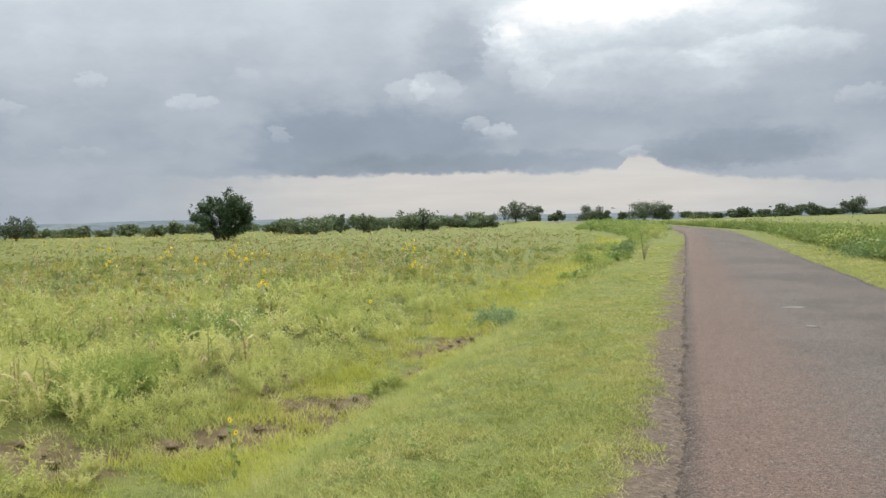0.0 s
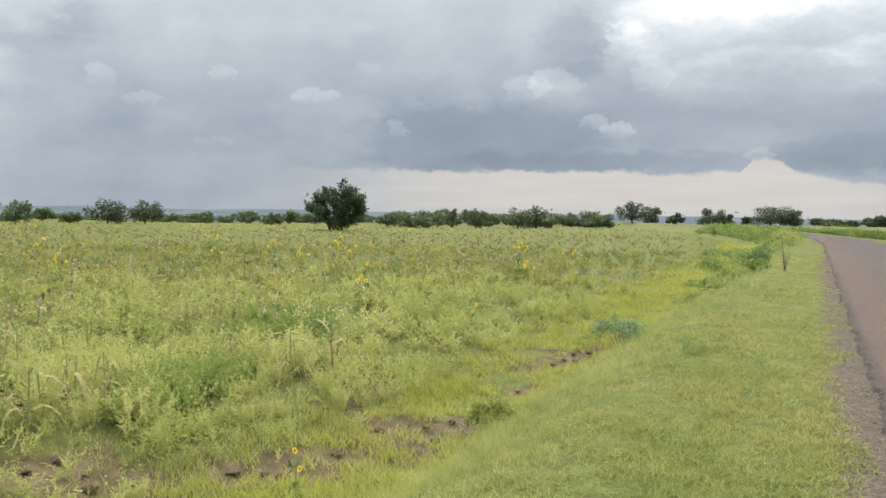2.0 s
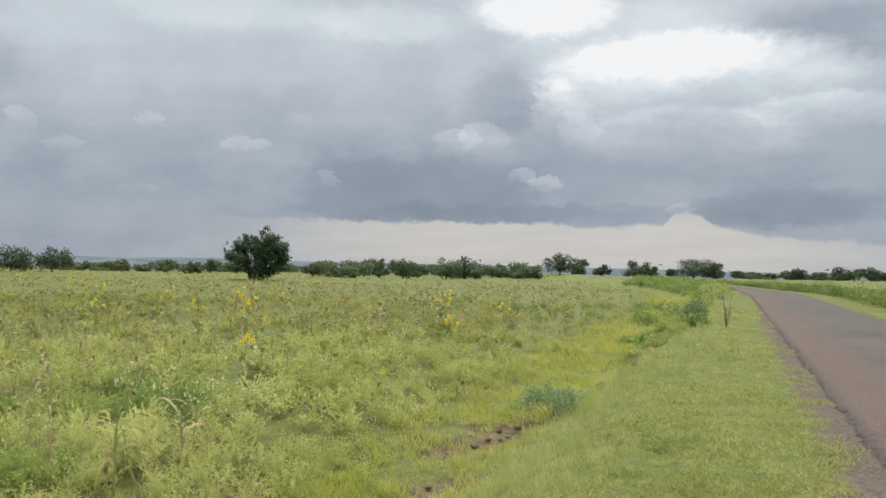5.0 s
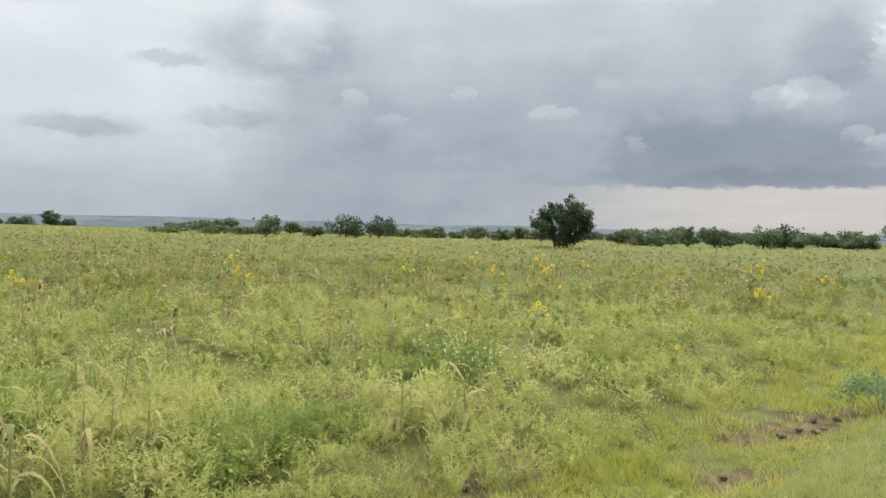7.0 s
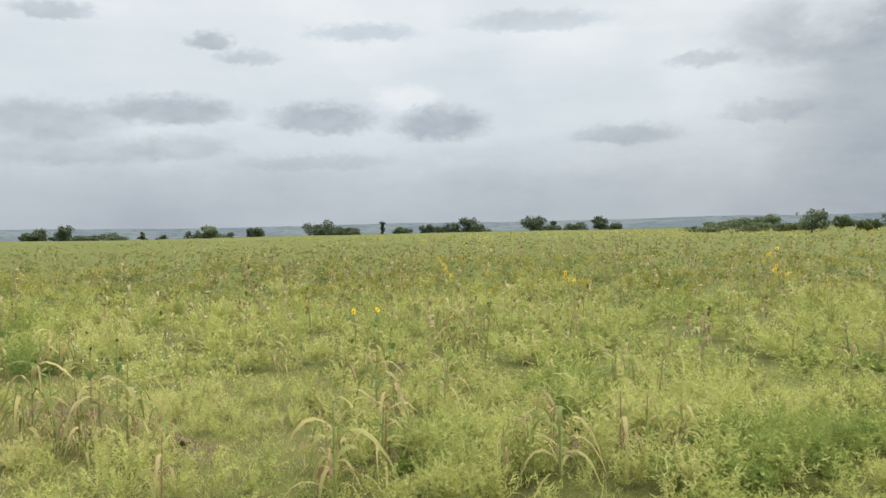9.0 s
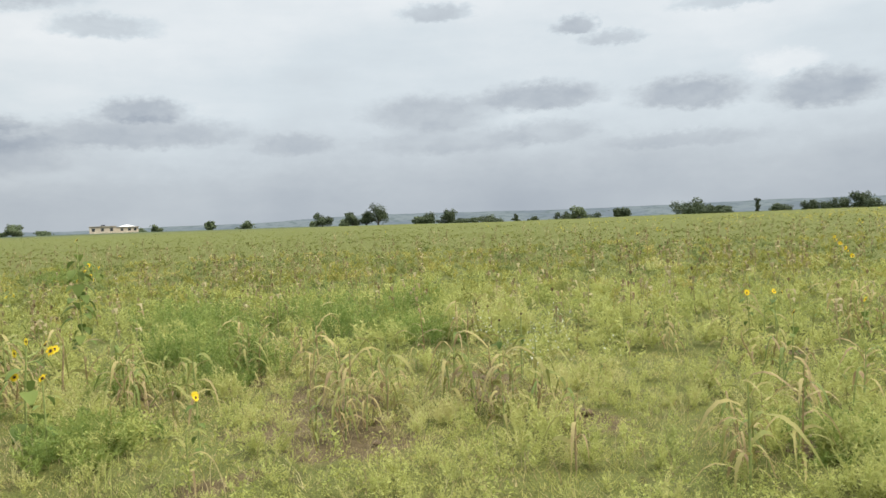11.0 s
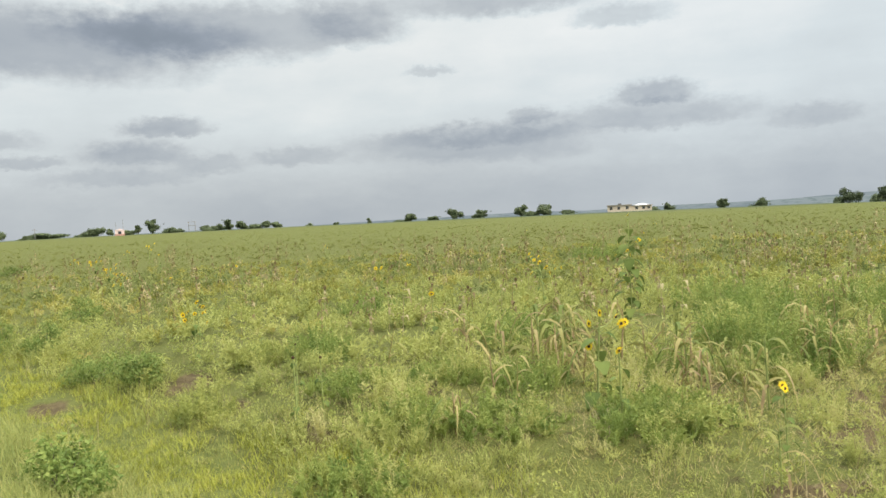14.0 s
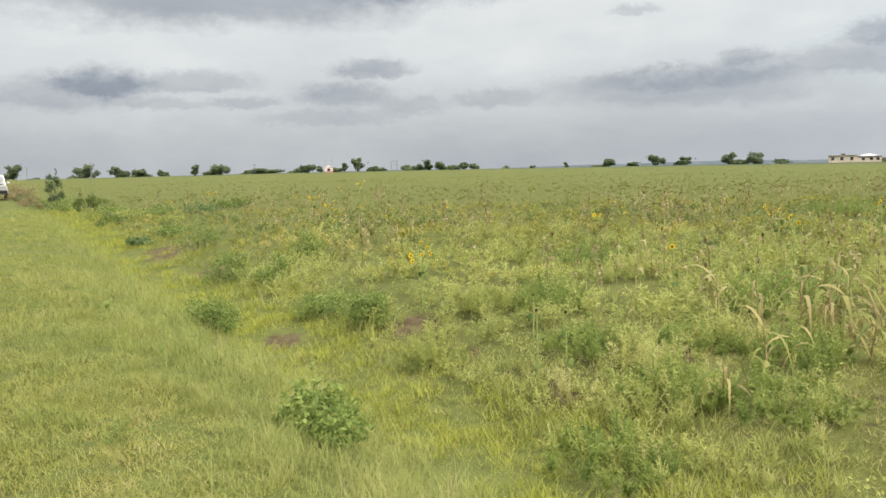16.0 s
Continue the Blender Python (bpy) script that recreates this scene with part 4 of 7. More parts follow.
dead = [withered(rng) for _ in range(8)]
xs, ys = zip(*[spread_disc(*q) for q in ((7, 12, 0.25), (12, 32, 1.0), (32, 60, 0.3))])
x, y = np.concatenate(xs), np.concatenate(ys)
x, y = keep(x, y, sstep(across(x, y), 7.5, 10.0) * np.clip(0.5 + 0.8 * wave(x, y, 0.3, 13.0), 0.05, 1))
scatter("withered_stalks", dead, x, y, rng.uniform(0.7, 1.2, len(x)) * (1 + np.hypot(x, y - 3) / 120), DRY, "withered brown sunflower stalks among the weeds", "stalks", np.clip(rng.normal(0.62, 0.2, len(x)), 0, 1))

# a far band of the field in yellow bloom
bloom = [leafy(rng, 4, 2, 0.75, 0.5, 0.045, 1.4, stalks=False) for _ in range(5)]
xs, ys = zip(*[spread_disc(*q) for q in ((38, 70, 0.05), (70, 125, 0.16))])
x, y = np.concatenate(xs), np.concatenate(ys)
a = np.degrees(np.arctan2(-x, y - 3))
x, y = keep(x, y, (across(x, y) > 12) * sstep(a, 2, 18) * sstep(-a, -85, -50))
scatter("far_blossoms", bloom, x, y, rng.uniform(0.7, 1.2, len(x)), PETAL, "distant small yellow sunflower heads", "flowers")


# ---- things ----
def part(name, bm, mat, parent, label=""):
    """One mesh object under a thing or a part; bm is a bmesh, or points, faces and tints."""
    if isinstance(bm, bmesh.types.BMesh):
        me = bpy.data.meshes.new(name)
        bm.to_mesh(me)
        bm.free()
        me.materials.append(mat)
        ob = new(name, me)
    else:
        ob = mesh_np(name, bm[0], bm[1], mat, {"tint": np.clip(bm[2], 0, 1)} if len(bm) > 2 else ())
    ob.parent = parent
    return tagged(ob, label)


def thing(name, place, label, category, group="", turn=0.0):
    ob = new(name)
    ob.matrix_basis = pose(*place, 0, 0, turn)
    return tagged(ob, label, category, group)


def tube(bm, path, radii, sides=7):
    """A tapered round limb along a path."""
    rings = []
    for i, p in enumerate(path):
        p = Vector(p)
        d = (Vector(path[min(i + 1, len(path) - 1)]) - Vector(path[max(i - 1, 0)])).normalized()
        a = d.orthogonal().normalized()
        b = d.cross(a)
        rings.append([bm.verts.new(p + (a * math.cos(k * 2 * math.pi / sides) + b * math.sin(k * 2 * math.pi / sides)) * radii[i]) for k in range(sides)])
    for r0, r1 in zip(rings, rings[1:]):
        for k in range(sides):
            bm.faces.new((r0[k], r0[(k + 1) % sides], r1[(k + 1) % sides], r1[k]))
    bm.faces.new(rings[-1])
    bm.faces.new(rings[0][::-1])
    return bm


def box(bm, x0, y0, z0, x1, y1, z1, bevel=0.0):
    made = bmesh.ops.create_cube(bm, size=1.0)["verts"]
    for v in made:
        v.co = Vector(((x0 + x1) / 2 + v.co.x * (x1 - x0), (y0 + y1) / 2 + v.co.y * (y1 - y0), (z0 + z1) / 2 + v.co.z * (z1 - z0)))
    if bevel:
        edges = {e for v in made for e in v.link_edges}
        bmesh.ops.bevel(bm, geom=list(edges), offset=bevel, segments=2, affect="EDGES")
    return bm


def leaf_cloud(r, lobes, count, size, simple=False):
    """Leaves in and on lobes (x, y, z, rx, ry, rz): small kites, most of them near the lobes' skin."""
    lobes = np.array(lobes)
    vol = np.prod(lobes[:, 3:], 1) ** 0.8
    pick = r.choice(len(lobes), count, p=vol / vol.sum())
    d = r.normal(size=(count, 3))
    d /= np.linalg.norm(d, axis=1)[:, None]
    k = r.uniform(0.25, 1, count) ** 0.45 * (1 + 0.17 * r.normal(size=count))
    c = lobes[pick, :3] + d * lobes[pick, 3:] * k[:, None]
    a = r.normal(size=(count, 3))
    a /= np.linalg.norm(a, axis=1)[:, None]
    b = np.cross(a, d + 0.4 * r.normal(size=(count, 3)))
    b /= np.linalg.norm(b, axis=1)[:, None] + 1e-6
    L = size * r.uniform(0.55, 1.3, count)[:, None]
    # the lobes' upper leaves are paler: light from above put into the tint
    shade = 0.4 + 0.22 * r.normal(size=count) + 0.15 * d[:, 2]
    if simple:
        V = np.stack((c - a * L, c + a * L * 0.6 - b * L * 0.6, c + a * L * 0.6 + b * L * 0.6), 1).reshape(-1, 3)
        return V, np.arange(3 * count).reshape(-1, 3), np.repeat(shade, 3)
    V = np.stack((c - a * L, c - b * L * 0.5, c + a * L, c + b * L * 0.5), 1).reshape(-1, 3)
    i = np.arange(count)[:, None, None] * 4
    Fa = (np.array(((0, 1, 2), (0, 2, 3)))[None] + i).reshape(-1, 3)
    return V, Fa, np.repeat(shade, 4)


def tree_at(x, y, height, width, mat, label, count, size, group="", trunk_share=0.25, low=True, lobes=9, name="tree", seed=0, top=0.0):
    """A spreading field tree: forked trunk and limbs, an uneven crown of leaf clumps."""
    r = np.random.default_rng(seed)
    z = float(land(x, y)) - 0.1
    ob = thing(name, (x, y, z), label, "tree", group)
    bm = bmesh.new()
    w, h = width / 2, height
    tube(bm, [(0, 0, -0.15), (0.02 * w, 0, h * 0.12), (-0.03 * w, 0.03 * w, h * 0.3), (0.05 * w, 0, h * 0.55)], [0.05 * h, 0.036 * h, 0.03 * h, 0.012 * h])
    mid_z, half = (0.51, 0.47) if low else (0.58, 0.40)
    spots = [(0, 0, h * mid_z * 0.9, w * 0.5, w * 0.5, h * half * 0.78)]
    wide, deep = r.uniform(0.85, 1.2), r.uniform(0.85, 1.2)
    for i in range(lobes):
        a, up = i * 2.4 + r.uniform(-0.5, 0.5), r.uniform(-0.9, 1.0)
        out = math.sqrt(max(0.05, 1 - up * up * 0.8)) * r.uniform(0.6, 1.0)
        p = np.array((math.cos(a) * w * 0.8 * out * wide + 0.1 * w * (wide - 1), math.sin(a) * w * 0.8 * out * deep, h * (mid_z + half * 0.78 * up)))
        rad = r.uniform(0.22, 0.38)
        spots.append((*p, w * rad * 1.1, w * rad * 1.1, min(h * 0.25, w * rad)))
        tube(bm, [(0, 0, h * (0.1 + 0.12 * r.uniform())), (p[0] * 0.45, p[1] * 0.45, p[2] * 0.65), tuple(p)], [0.02 * h, 0.013 * h, 0.004 * h], 5)
        for _ in range(1):
            q = p * (1.06, 1.06, 1.04) + r.normal(0, 1, 3) * (w * rad * 1.0, w * rad * 1.0, h * 0.08)
            spots.append((*q, w * r.uniform(0.06, 0.14), w * 0.1, h * r.uniform(0.03, 0.07)))
    part("trunk", bm, BARK, ob)
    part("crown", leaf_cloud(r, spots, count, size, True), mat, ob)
    return ob


EYE_AT = (0.0, 3.0, 2.3)
SEEN = [0]


def far_tree(a, d, top, width, open_crown=False):
    """A tree d metres off towards a degrees left of +y, its top at an angle of top degrees."""
    SEEN[0] += 1
    x, y = EYE_AT[0] - d * math.sin(radians(a)), EYE_AT[1] + d * math.cos(radians(a))
    h = EYE_AT[2] + d * math.tan(radians(top)) - float(land(x, y)) + 0.1
    big = h > 3.2
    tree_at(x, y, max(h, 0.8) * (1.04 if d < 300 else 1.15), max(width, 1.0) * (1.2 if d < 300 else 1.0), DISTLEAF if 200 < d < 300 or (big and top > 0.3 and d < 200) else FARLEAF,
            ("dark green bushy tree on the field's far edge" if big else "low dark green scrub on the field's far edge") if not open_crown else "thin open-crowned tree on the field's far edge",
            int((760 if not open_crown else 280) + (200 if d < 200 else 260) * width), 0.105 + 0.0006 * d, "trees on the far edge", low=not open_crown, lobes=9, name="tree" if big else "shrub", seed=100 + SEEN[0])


# the lone dark tree in the field: a broad crown almost down to the ground, with a sprig standing out to one side
def lone_tree(x, y):
    r = np.random.default_rng(3)
    ob = thing("tree", (x, y, float(land(x, y)) - 0.1), "lone dense dark green tree standing in the field", "tree", turn=15.3)
    clumps = ((1.06, 4.2, 1.35), (-0.55, 3.85, 1.25), (2.6, 3.6, 1.1), (3.0, 2.4, 0.95), (-2.1, 3.5, 0.85), (-2.9, 2.8, 0.8), (-1.6, 2.1, 1.15), (0.7, 2.4, 1.6), (2.4, 1.45, 0.8), (0.1, 1.1, 0.95), (1.3, 0.95, 0.7), (-1.9, 2.4, 0.9), (-2.2, 1.4, 0.55), (-3.35, 4.0, 0.3), (-3.6, 3.4, 0.35), (0.6, 5.2, 0.5), (1.9, 4.9, 0.45), (3.55, 3.9, 0.45))
    bm, spots = bmesh.new(), []
    for i, (side, up, rad) in enumerate(clumps):
        side *= 0.93
        for k in range(3 if rad > 0.6 else 1):
            p = np.array((side + 0.15 * rad * r.normal(), (k - 1) * 1.3 + 0.6 * r.normal(), up + 0.2 * rad * r.normal()))
            spots.append((*p, rad * 0.78, rad * 0.78, rad * 0.74))
            for _ in range(2):
                q = p + r.normal(size=3) * rad * 0.62
                spots.append((q[0], q[1], max(q[2], 0.6), rad * 0.3, rad * 0.3, rad * 0.28))
        tube(bm, [(0.12 * side, 0.1, 0.3), (side * 0.4, 0, up * 0.55), (side * 0.9, 0, up * 0.95)], [0.13, 0.08, 0.02], 6)
    for side in (-0.75, -0.2, 0.3, 0.8):
        tube(bm, [(side * 0.7, 0.2 * side, -0.15), (side, 0, 0.5), (side * 1.3, 0.1, 1.5)], [0.13, 0.1, 0.06], 8)
    part("trunk", bm, BARK, ob)
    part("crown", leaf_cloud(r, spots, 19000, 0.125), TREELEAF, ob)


lone_tree(-25.3, 92.3)
far_tree(-14.0, 232, 0.87, 12.3)
far_tree(-15.3, 232, 0.49, 6.5)
far_tree(-10.3, 232, 0.56, 8.2)
far_tree(-11.3, 232, 0.19, 3.6)
far_tree(-12.5, 232, 0.09, 2.5)
far_tree(-7.9, 222, 0.29, 4.1)
far_tree(-6.4, 232, 0.64, 5.5)
far_tree(-5.1, 209, 0.98, 7.4)
far_tree(-18.6, 232, 0.01, 4.9)
far_tree(-20.1, 232, 0.28, 5.7)
far_tree(-23.2, 232, 0.50, 8.2)
far_tree(-24.7, 232, 0.43, 6.5)
far_tree(-25.7, 232, 0.19, 3.3)
far_tree(-27.0, 232, 0.77, 5.9)
far_tree(-28.3, 232, -0.04, 4.9)
far_tree(-21.7, 232, 0.10, 4.9)
far_tree(10.7, 123, 0.04, 4.2)
far_tree(9.2, 121, -0.02, 3.8)
far_tree(7.5, 124, 0.45, 1.9)
far_tree(5.8, 123, 0.39, 3.4)
far_tree(2.8, 124, 0.47, 4.3)
far_tree(1.5, 131, 0.64, 3.6)
far_tree(-0.4, 152, 0.21, 4.2)
far_tree(-2.0, 157, 0.27, 4.9)
far_tree(12.0, 126, -0.06, 2.6)
far_tree(18.9, 134, 0.02, 3.2)
far_tree(21.7, 130, -0.09, 2.7)
far_tree(20.1, 127, -0.19, 2.6)
far_tree(24.8, 135, -0.14, 3.3)
far_tree(28.5, 117, 0.64, 4.8)
far_tree(30.8, 116, 0.60, 5.2)
far_tree(33.0, 116, -0.37, 2.4)
far_tree(34.6, 131, -0.11, 2.3)
far_tree(36.2, 110, 0.37, 3.4)
far_tree(39.0, 143, 0.05, 4.0)
far_tree(49.9, 206, 0.26, 4.3)
far_tree(54.5, 223, 0.34, 7.0)
far_tree(53.1, 246, 0.09, 2.0)
far_tree(58.9, 246, 0.26, 7.7)
far_tree(69.5, 217, 0.41, 7.5)
far_tree(67.8, 208, -0.12, 5.8)
far_tree(61.9, 246, -0.10, 5.1)
far_tree(40.9, 162, -0.05, 5.6)
far_tree(51.6, 228, -0.12, 3.9)
far_tree(65.1, 245, 0.45, 1.4, True)
far_tree(94.7, 244, 0.53, 5.8)
far_tree(92.6, 245, 0.46, 4.8)
far_tree(90.8, 245, 1.12, 7.9)
far_tree(91.6, 245, 0.58, 4.3)
far_tree(87.2, 245, 0.19, 5.1)
far_tree(85.9, 245, 0.42, 5.8)
far_tree(76.7, 190, 0.18, 4.6)
far_tree(74.1, 228, -0.04, 1.9)
far_tree(79.9, 245, -0.23, 3.1)
far_tree(81.1, 245, -0.07, 2.0)
far_tree(102.3, 329, 0.25, 5.0)
far_tree(162.8, 330, 0.89, 6.9)
far_tree(158.6, 330, 0.78, 8.3)
far_tree(156.8, 330, 0.78, 4.6)
far_tree(155.4, 330, 0.49, 5.7)
far_tree(154.1, 330, 0.43, 2.7, True)
far_tree(151.9, 330, 0.68, 4.2)
far_tree(150.3, 330, 0.69, 7.3)
far_tree(148.6, 330, 0.27, 1.9)
far_tree(147.4, 330, 0.36, 13.8)
far_tree(144.6, 330, 0.57, 9.2)
far_tree(143.6, 330, 0.44, 3.4, True)
far_tree(141.9, 330, 0.59, 3.2, True)
far_tree(141.0, 330, 0.85, 6.0)
far_tree(139.7, 330, 0.31, 5.7)
far_tree(136.7, 330, 0.36, 5.0)
far_tree(136.1, 330, 0.70, 4.2)
far_tree(135.2, 330, 0.53, 6.5)
far_tree(133.6, 330, 0.45, 3.7)
far_tree(128.8, 330, 0.11, 2.7)
far_tree(126.5, 330, 0.29, 1.9)
far_tree(123.6, 330, 0.41, 5.0)
far_tree(122.0, 330, 0.14, 5.7)
far_tree(120.5, 330, 0.53, 6.9)
far_tree(118.6, 330, 0.37, 5.5, True)
far_tree(115.8, 330, 0.52, 5.5)
far_tree(114.2, 330, 0.51, 8.3)
far_tree(-3.1, 149, 0.25, 3.9)
far_tree(-2.2, 150, -0.19, 4.0)
far_tree(-1.3, 157, -0.24, 3.4)
far_tree(-0.9, 158, 0.12, 2.6)
far_tree(0.7, 164, 0.09, 4.3)
far_tree(0.8, 129, 0.02, 2.7)
far_tree(1.7, 137, -0.28, 3.9)
far_tree(2.7, 159, 0.01, 4.4)
far_tree(3.6, 153, -0.03, 3.3)
far_tree(4.8, 165, 0.20, 4.6)
far_tree(5.1, 136, -0.13, 2.7)
far_tree(6.3, 143, 0.21, 3.7)
far_tree(7.3, 159, -0.30, 3.1)
far_tree(8.1, 145, 0.29, 3.7)
far_tree(8.2, 151, 0.17, 3.3)
far_tree(9.1, 140, 0.28, 4.8)
far_tree(9.9, 137, -0.24, 2.7)
far_tree(11.3, 135, 0.04, 3.8)
far_tree(11.7, 155, -0.22, 4.4)
far_tree(12.4, 144, -0.17, 3.3)
far_tree(14.0, 158, -0.12, 5.2)
far_tree(17.2, 145, -0.19, 4.9)
far_tree(18.2, 160, -0.39, 3.8)
far_tree(20.1, 143, -0.36, 3.2)
far_tree(20.4, 150, -0.38, 4.8)
far_tree(21.9, 146, -0.16, 4.5)
far_tree(23.2, 157, -0.40, 3.5)
far_tree(24.7, 155, -0.38, 3.6)
far_tree(25.6, 159, -0.39, 5.9)
far_tree(26.9, 150, -0.32, 3.3)
far_tree(28.1, 163, -0.48, 5.1)
far_tree(30.2, 157, -0.37, 3.9)
far_tree(31.9, 152, -0.53, 3.7)
far_tree(34.3, 158, -0.37, 3.8)
far_tree(36.7, 129, -0.55, 3.8)
far_tree(37.7, 123, -0.50, 4.1)
far_tree(39.7, 126, -0.44, 5.7)
far_tree(42.2, 150, -0.34, 4.8)
far_tree(42.5, 122, -0.54, 5.7)
far_tree(49.2, 258, -0.25, 6.5)
far_tree(51.6, 248, -0.18, 8.0)
far_tree(53.4, 240, -0.08, 7.6)
far_tree(58.5, 247, -0.07, 7.7)
far_tree(60.4, 246, -0.04, 7.5)
far_tree(63.6, 251, -0.05, 6.3)
far_tree(67.3, 232, -0.12, 6.4)
far_tree(68.7, 244, -0.02, 7.5)
far_tree(73.8, 232, -0.08, 6.3)
far_tree(76.0, 253, -0.23, 7.0)
far_tree(77.8, 242, -0.14, 4.9)
far_tree(82.9, 237, -0.11, 7.7)
far_tree(84.6, 216, -0.18, 6.7)
far_tree(87.6, 223, -0.04, 6.6)
far_tree(-29.4, 257, -0.04, 8.7)
far_tree(-28.3, 246, 0.13, 9.7)
far_tree(-25.8, 245, 0.05, 7.3)
far_tree(-25.5, 247, 0.14, 9.4)
far_tree(-23.2, 259, -0.05, 6.7)
far_tree(-22.1, 242, -0.08, 7.7)
far_tree(-20.4, 247, -0.04, 9.4)
far_tree(-18.5, 246, -0.12, 6.1)
far_tree(-17.2, 236, 0.10, 8.3)
far_tree(130.6, 370, 0.10, 4.8)
far_tree(132.9, 331, 0.31, 5.4)
far_tree(134.3, 332, 0.26, 6.7)
far_tree(137.3, 363, 0.30, 9.8)
far_tree(139.4, 340, 0.22, 5.1)
far_tree(140.0, 354, 0.28, 5.1)
far_tree(142.5, 347, 0.27, 7.1)
far_tree(145.2, 368, 0.20, 8.8)
far_tree(147.8, 334, 0.33, 8.3)
far_tree(148.3, 353, 0.26, 9.5)
far_tree(150.8, 358, 0.32, 8.8)
far_tree(153.9, 353, 0.26, 5.2)
far_tree(155.4, 371, 0.26, 8.3)
far_tree(156.4, 375, 0.35, 9.9)
far_tree(159.1, 370, 0.18, 9.5)
far_tree(161.7, 347, 0.12, 6.6)
far_tree(88.2, 386, 0.01, 5.2)
far_tree(93.2, 344, 0.08, 6.0)
far_tree(95.3, 387, -0.07, 5.9)
far_tree(100.1, 383, 0.08, 9.1)
far_tree(105.8, 370, 0.11, 5.5)
far_tree(106.9, 372, -0.04, 9.4)
far_tree(112.6, 371, 0.09, 8.4)
far_tree(115.2, 363, 0.09, 10.4)
far_tree(118.8, 391, 0.11, 8.1)
far_tree(124.3, 352, 0.02, 8.0)


def bush(x, y, h, w, mat, label, count, size, name="bush", seed=0):
    """A leafy bush from the ground up: stems, uneven clumps of leaves and sprigs that stand out at the top."""
    r = np.random.default_rng(seed)
    ob = thing(name, (x, y, float(land(x, y)) - 0.02), label, "bush", "roadside bushes", )
    bm = bmesh.new()
    spots = []
    for i in range(13):
        a, k = i * 2.4 + r.uniform(-0.5, 0.5), 0.85 * math.sqrt((i + 0.3) / 13)
        up = h * np.clip((0.85 - 0.6 * k * k) * r.uniform(0.3, 1.1), 0.12, 0.85)
        p = (math.cos(a) * w / 2 * k, math.sin(a) * w / 2 * k, up)
        b = r.uniform(0.13, 0.23)
        spots.append((*p, w * b, w * b, min(h * 0.24, w * b)))
        tube(bm, [(p[0] * 0.3, p[1] * 0.3, -0.03), (p[0] * 0.6, p[1] * 0.6, p[2] * 0.6), p], [0.008 * h + 0.002, 0.006 * h + 0.001, 0.0015], 5)
        if i % 2:
            spots.append((p[0] * 1.1, p[1] * 1.1, min(h, up + h * 0.22), w * 0.06, w * 0.06, h * 0.15))
    part("stem", bm, TWIG, ob)
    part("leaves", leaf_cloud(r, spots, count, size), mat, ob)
    return ob


def weed_mound(x, y, h, w, mat, label, seed=0):
    """A mound of feathery weeds grown into one another, on thin stems."""
    r, count = np.random.default_rng(seed), int(14 + 14 * w)
    ob = thing("weed_bush", (x, y, float(land(x, y)) - 0.02), label, "weeds", "weed mounds in the field")
    bm, pieces, n = bmesh.new(), [[], [], []], 0
    for i in range(count):
        a, k = i * 2.4 + r.uniform(-0.4, 0.4), 0.92 * math.sqrt((i + 0.4) / count)
        px, py, ph = math.cos(a) * w / 2 * k, math.sin(a) * w / 2 * k, h * 0.86 * (1.0 - 0.5 * k * k) * r.uniform(0.6, 1.1)
        v, f, t = feathery(r, 7, 23, ph, 0.22 * ph + 0.09, 0.055 + 0.02 * ph, 0.0068)
        pieces[0].append(v + np.array((px, py, 0.0))), pieces[1].append(f + n), pieces[2].append(t + 0.45 + 0.25 * r.normal())
        n += len(v)
        tube(bm, [(px, py, -0.03), (px * 1.05, py * 1.05, ph * 0.7)], [0.005, 0.002], 4)
    tagged(part("stem", bm, STEM, ob), kind="stuff")
    part("leaves", tuple(np.concatenate(q) for q in pieces), mat, ob)
    return ob


bush(-3.75, -2.2, 0.52, 0.75, MOUND, "dark green leafy bush in the grassy ditch", 2400, 0.024, "bush", 1)
bush(-6.19, -8.02, 0.6, 0.9, DARKLEAF, "dark green leafy bush in the grassy ditch", 2400, 0.024, "bush", 2)
bush(-8.02, -7.8, 0.7, 1.1, DARKLEAF, "dark green leafy bush in the grassy ditch", 2400, 0.024, "bush", 3)
bush(-7.93, -6.55, 0.55, 0.7, DARKLEAF, "dark green leafy bush in the grassy ditch", 2400, 0.024, "bush", 4)
bush(-9.48, -13.3, 0.7, 1.1, DARKLEAF, "dark green leafy bush in the grassy ditch", 2400, 0.024, "bush", 5)
bush(-9.48, -11.5, 0.6, 0.9, DARKLEAF, "dark green leafy bush in the grassy ditch", 2400, 0.024, "bush", 6)
bush(-12.2, -19.6, 0.9, 1.5, DARKLEAF, "dark green leafy bush in the grassy ditch", 2400, 0.024, "bush", 7)
bush(-12, -13.9, 0.6, 1.0, DARKLEAF, "dark green leafy bush in the grassy ditch", 2400, 0.024, "bush", 8)
bush(1.15, 16.5, 0.56, 1.25, PALELEAF, "glaucous green leafy bush in the grassy ditch", 1900, 0.03, "bush", 9)
bush(-0.7, 10.35, 0.36, 0.62, GREENWEED, "dark green leafy bush in the grassy ditch", 1900, 0.026, "bush", 10)
bush(8.80, 50.20, 0.65, 1.65, DARKLEAF, "leafy green bush on the road bank", 700, 0.045, "bush", 11)
bush(7.98, 40.70, 0.72, 1.65, GREENWEED, "leafy green bush on the road bank", 700, 0.045, "bush", 12)
bush(6.86, 30.90, 0.57, 0.96, BLUELEAF, "leafy green bush on the road bank", 700, 0.045, "bush", 13)
bush(11.50, 52.80, 0.72, 1.95, FEATHER, "leafy green bush on the road bank", 700, 0.045, "bush", 15)
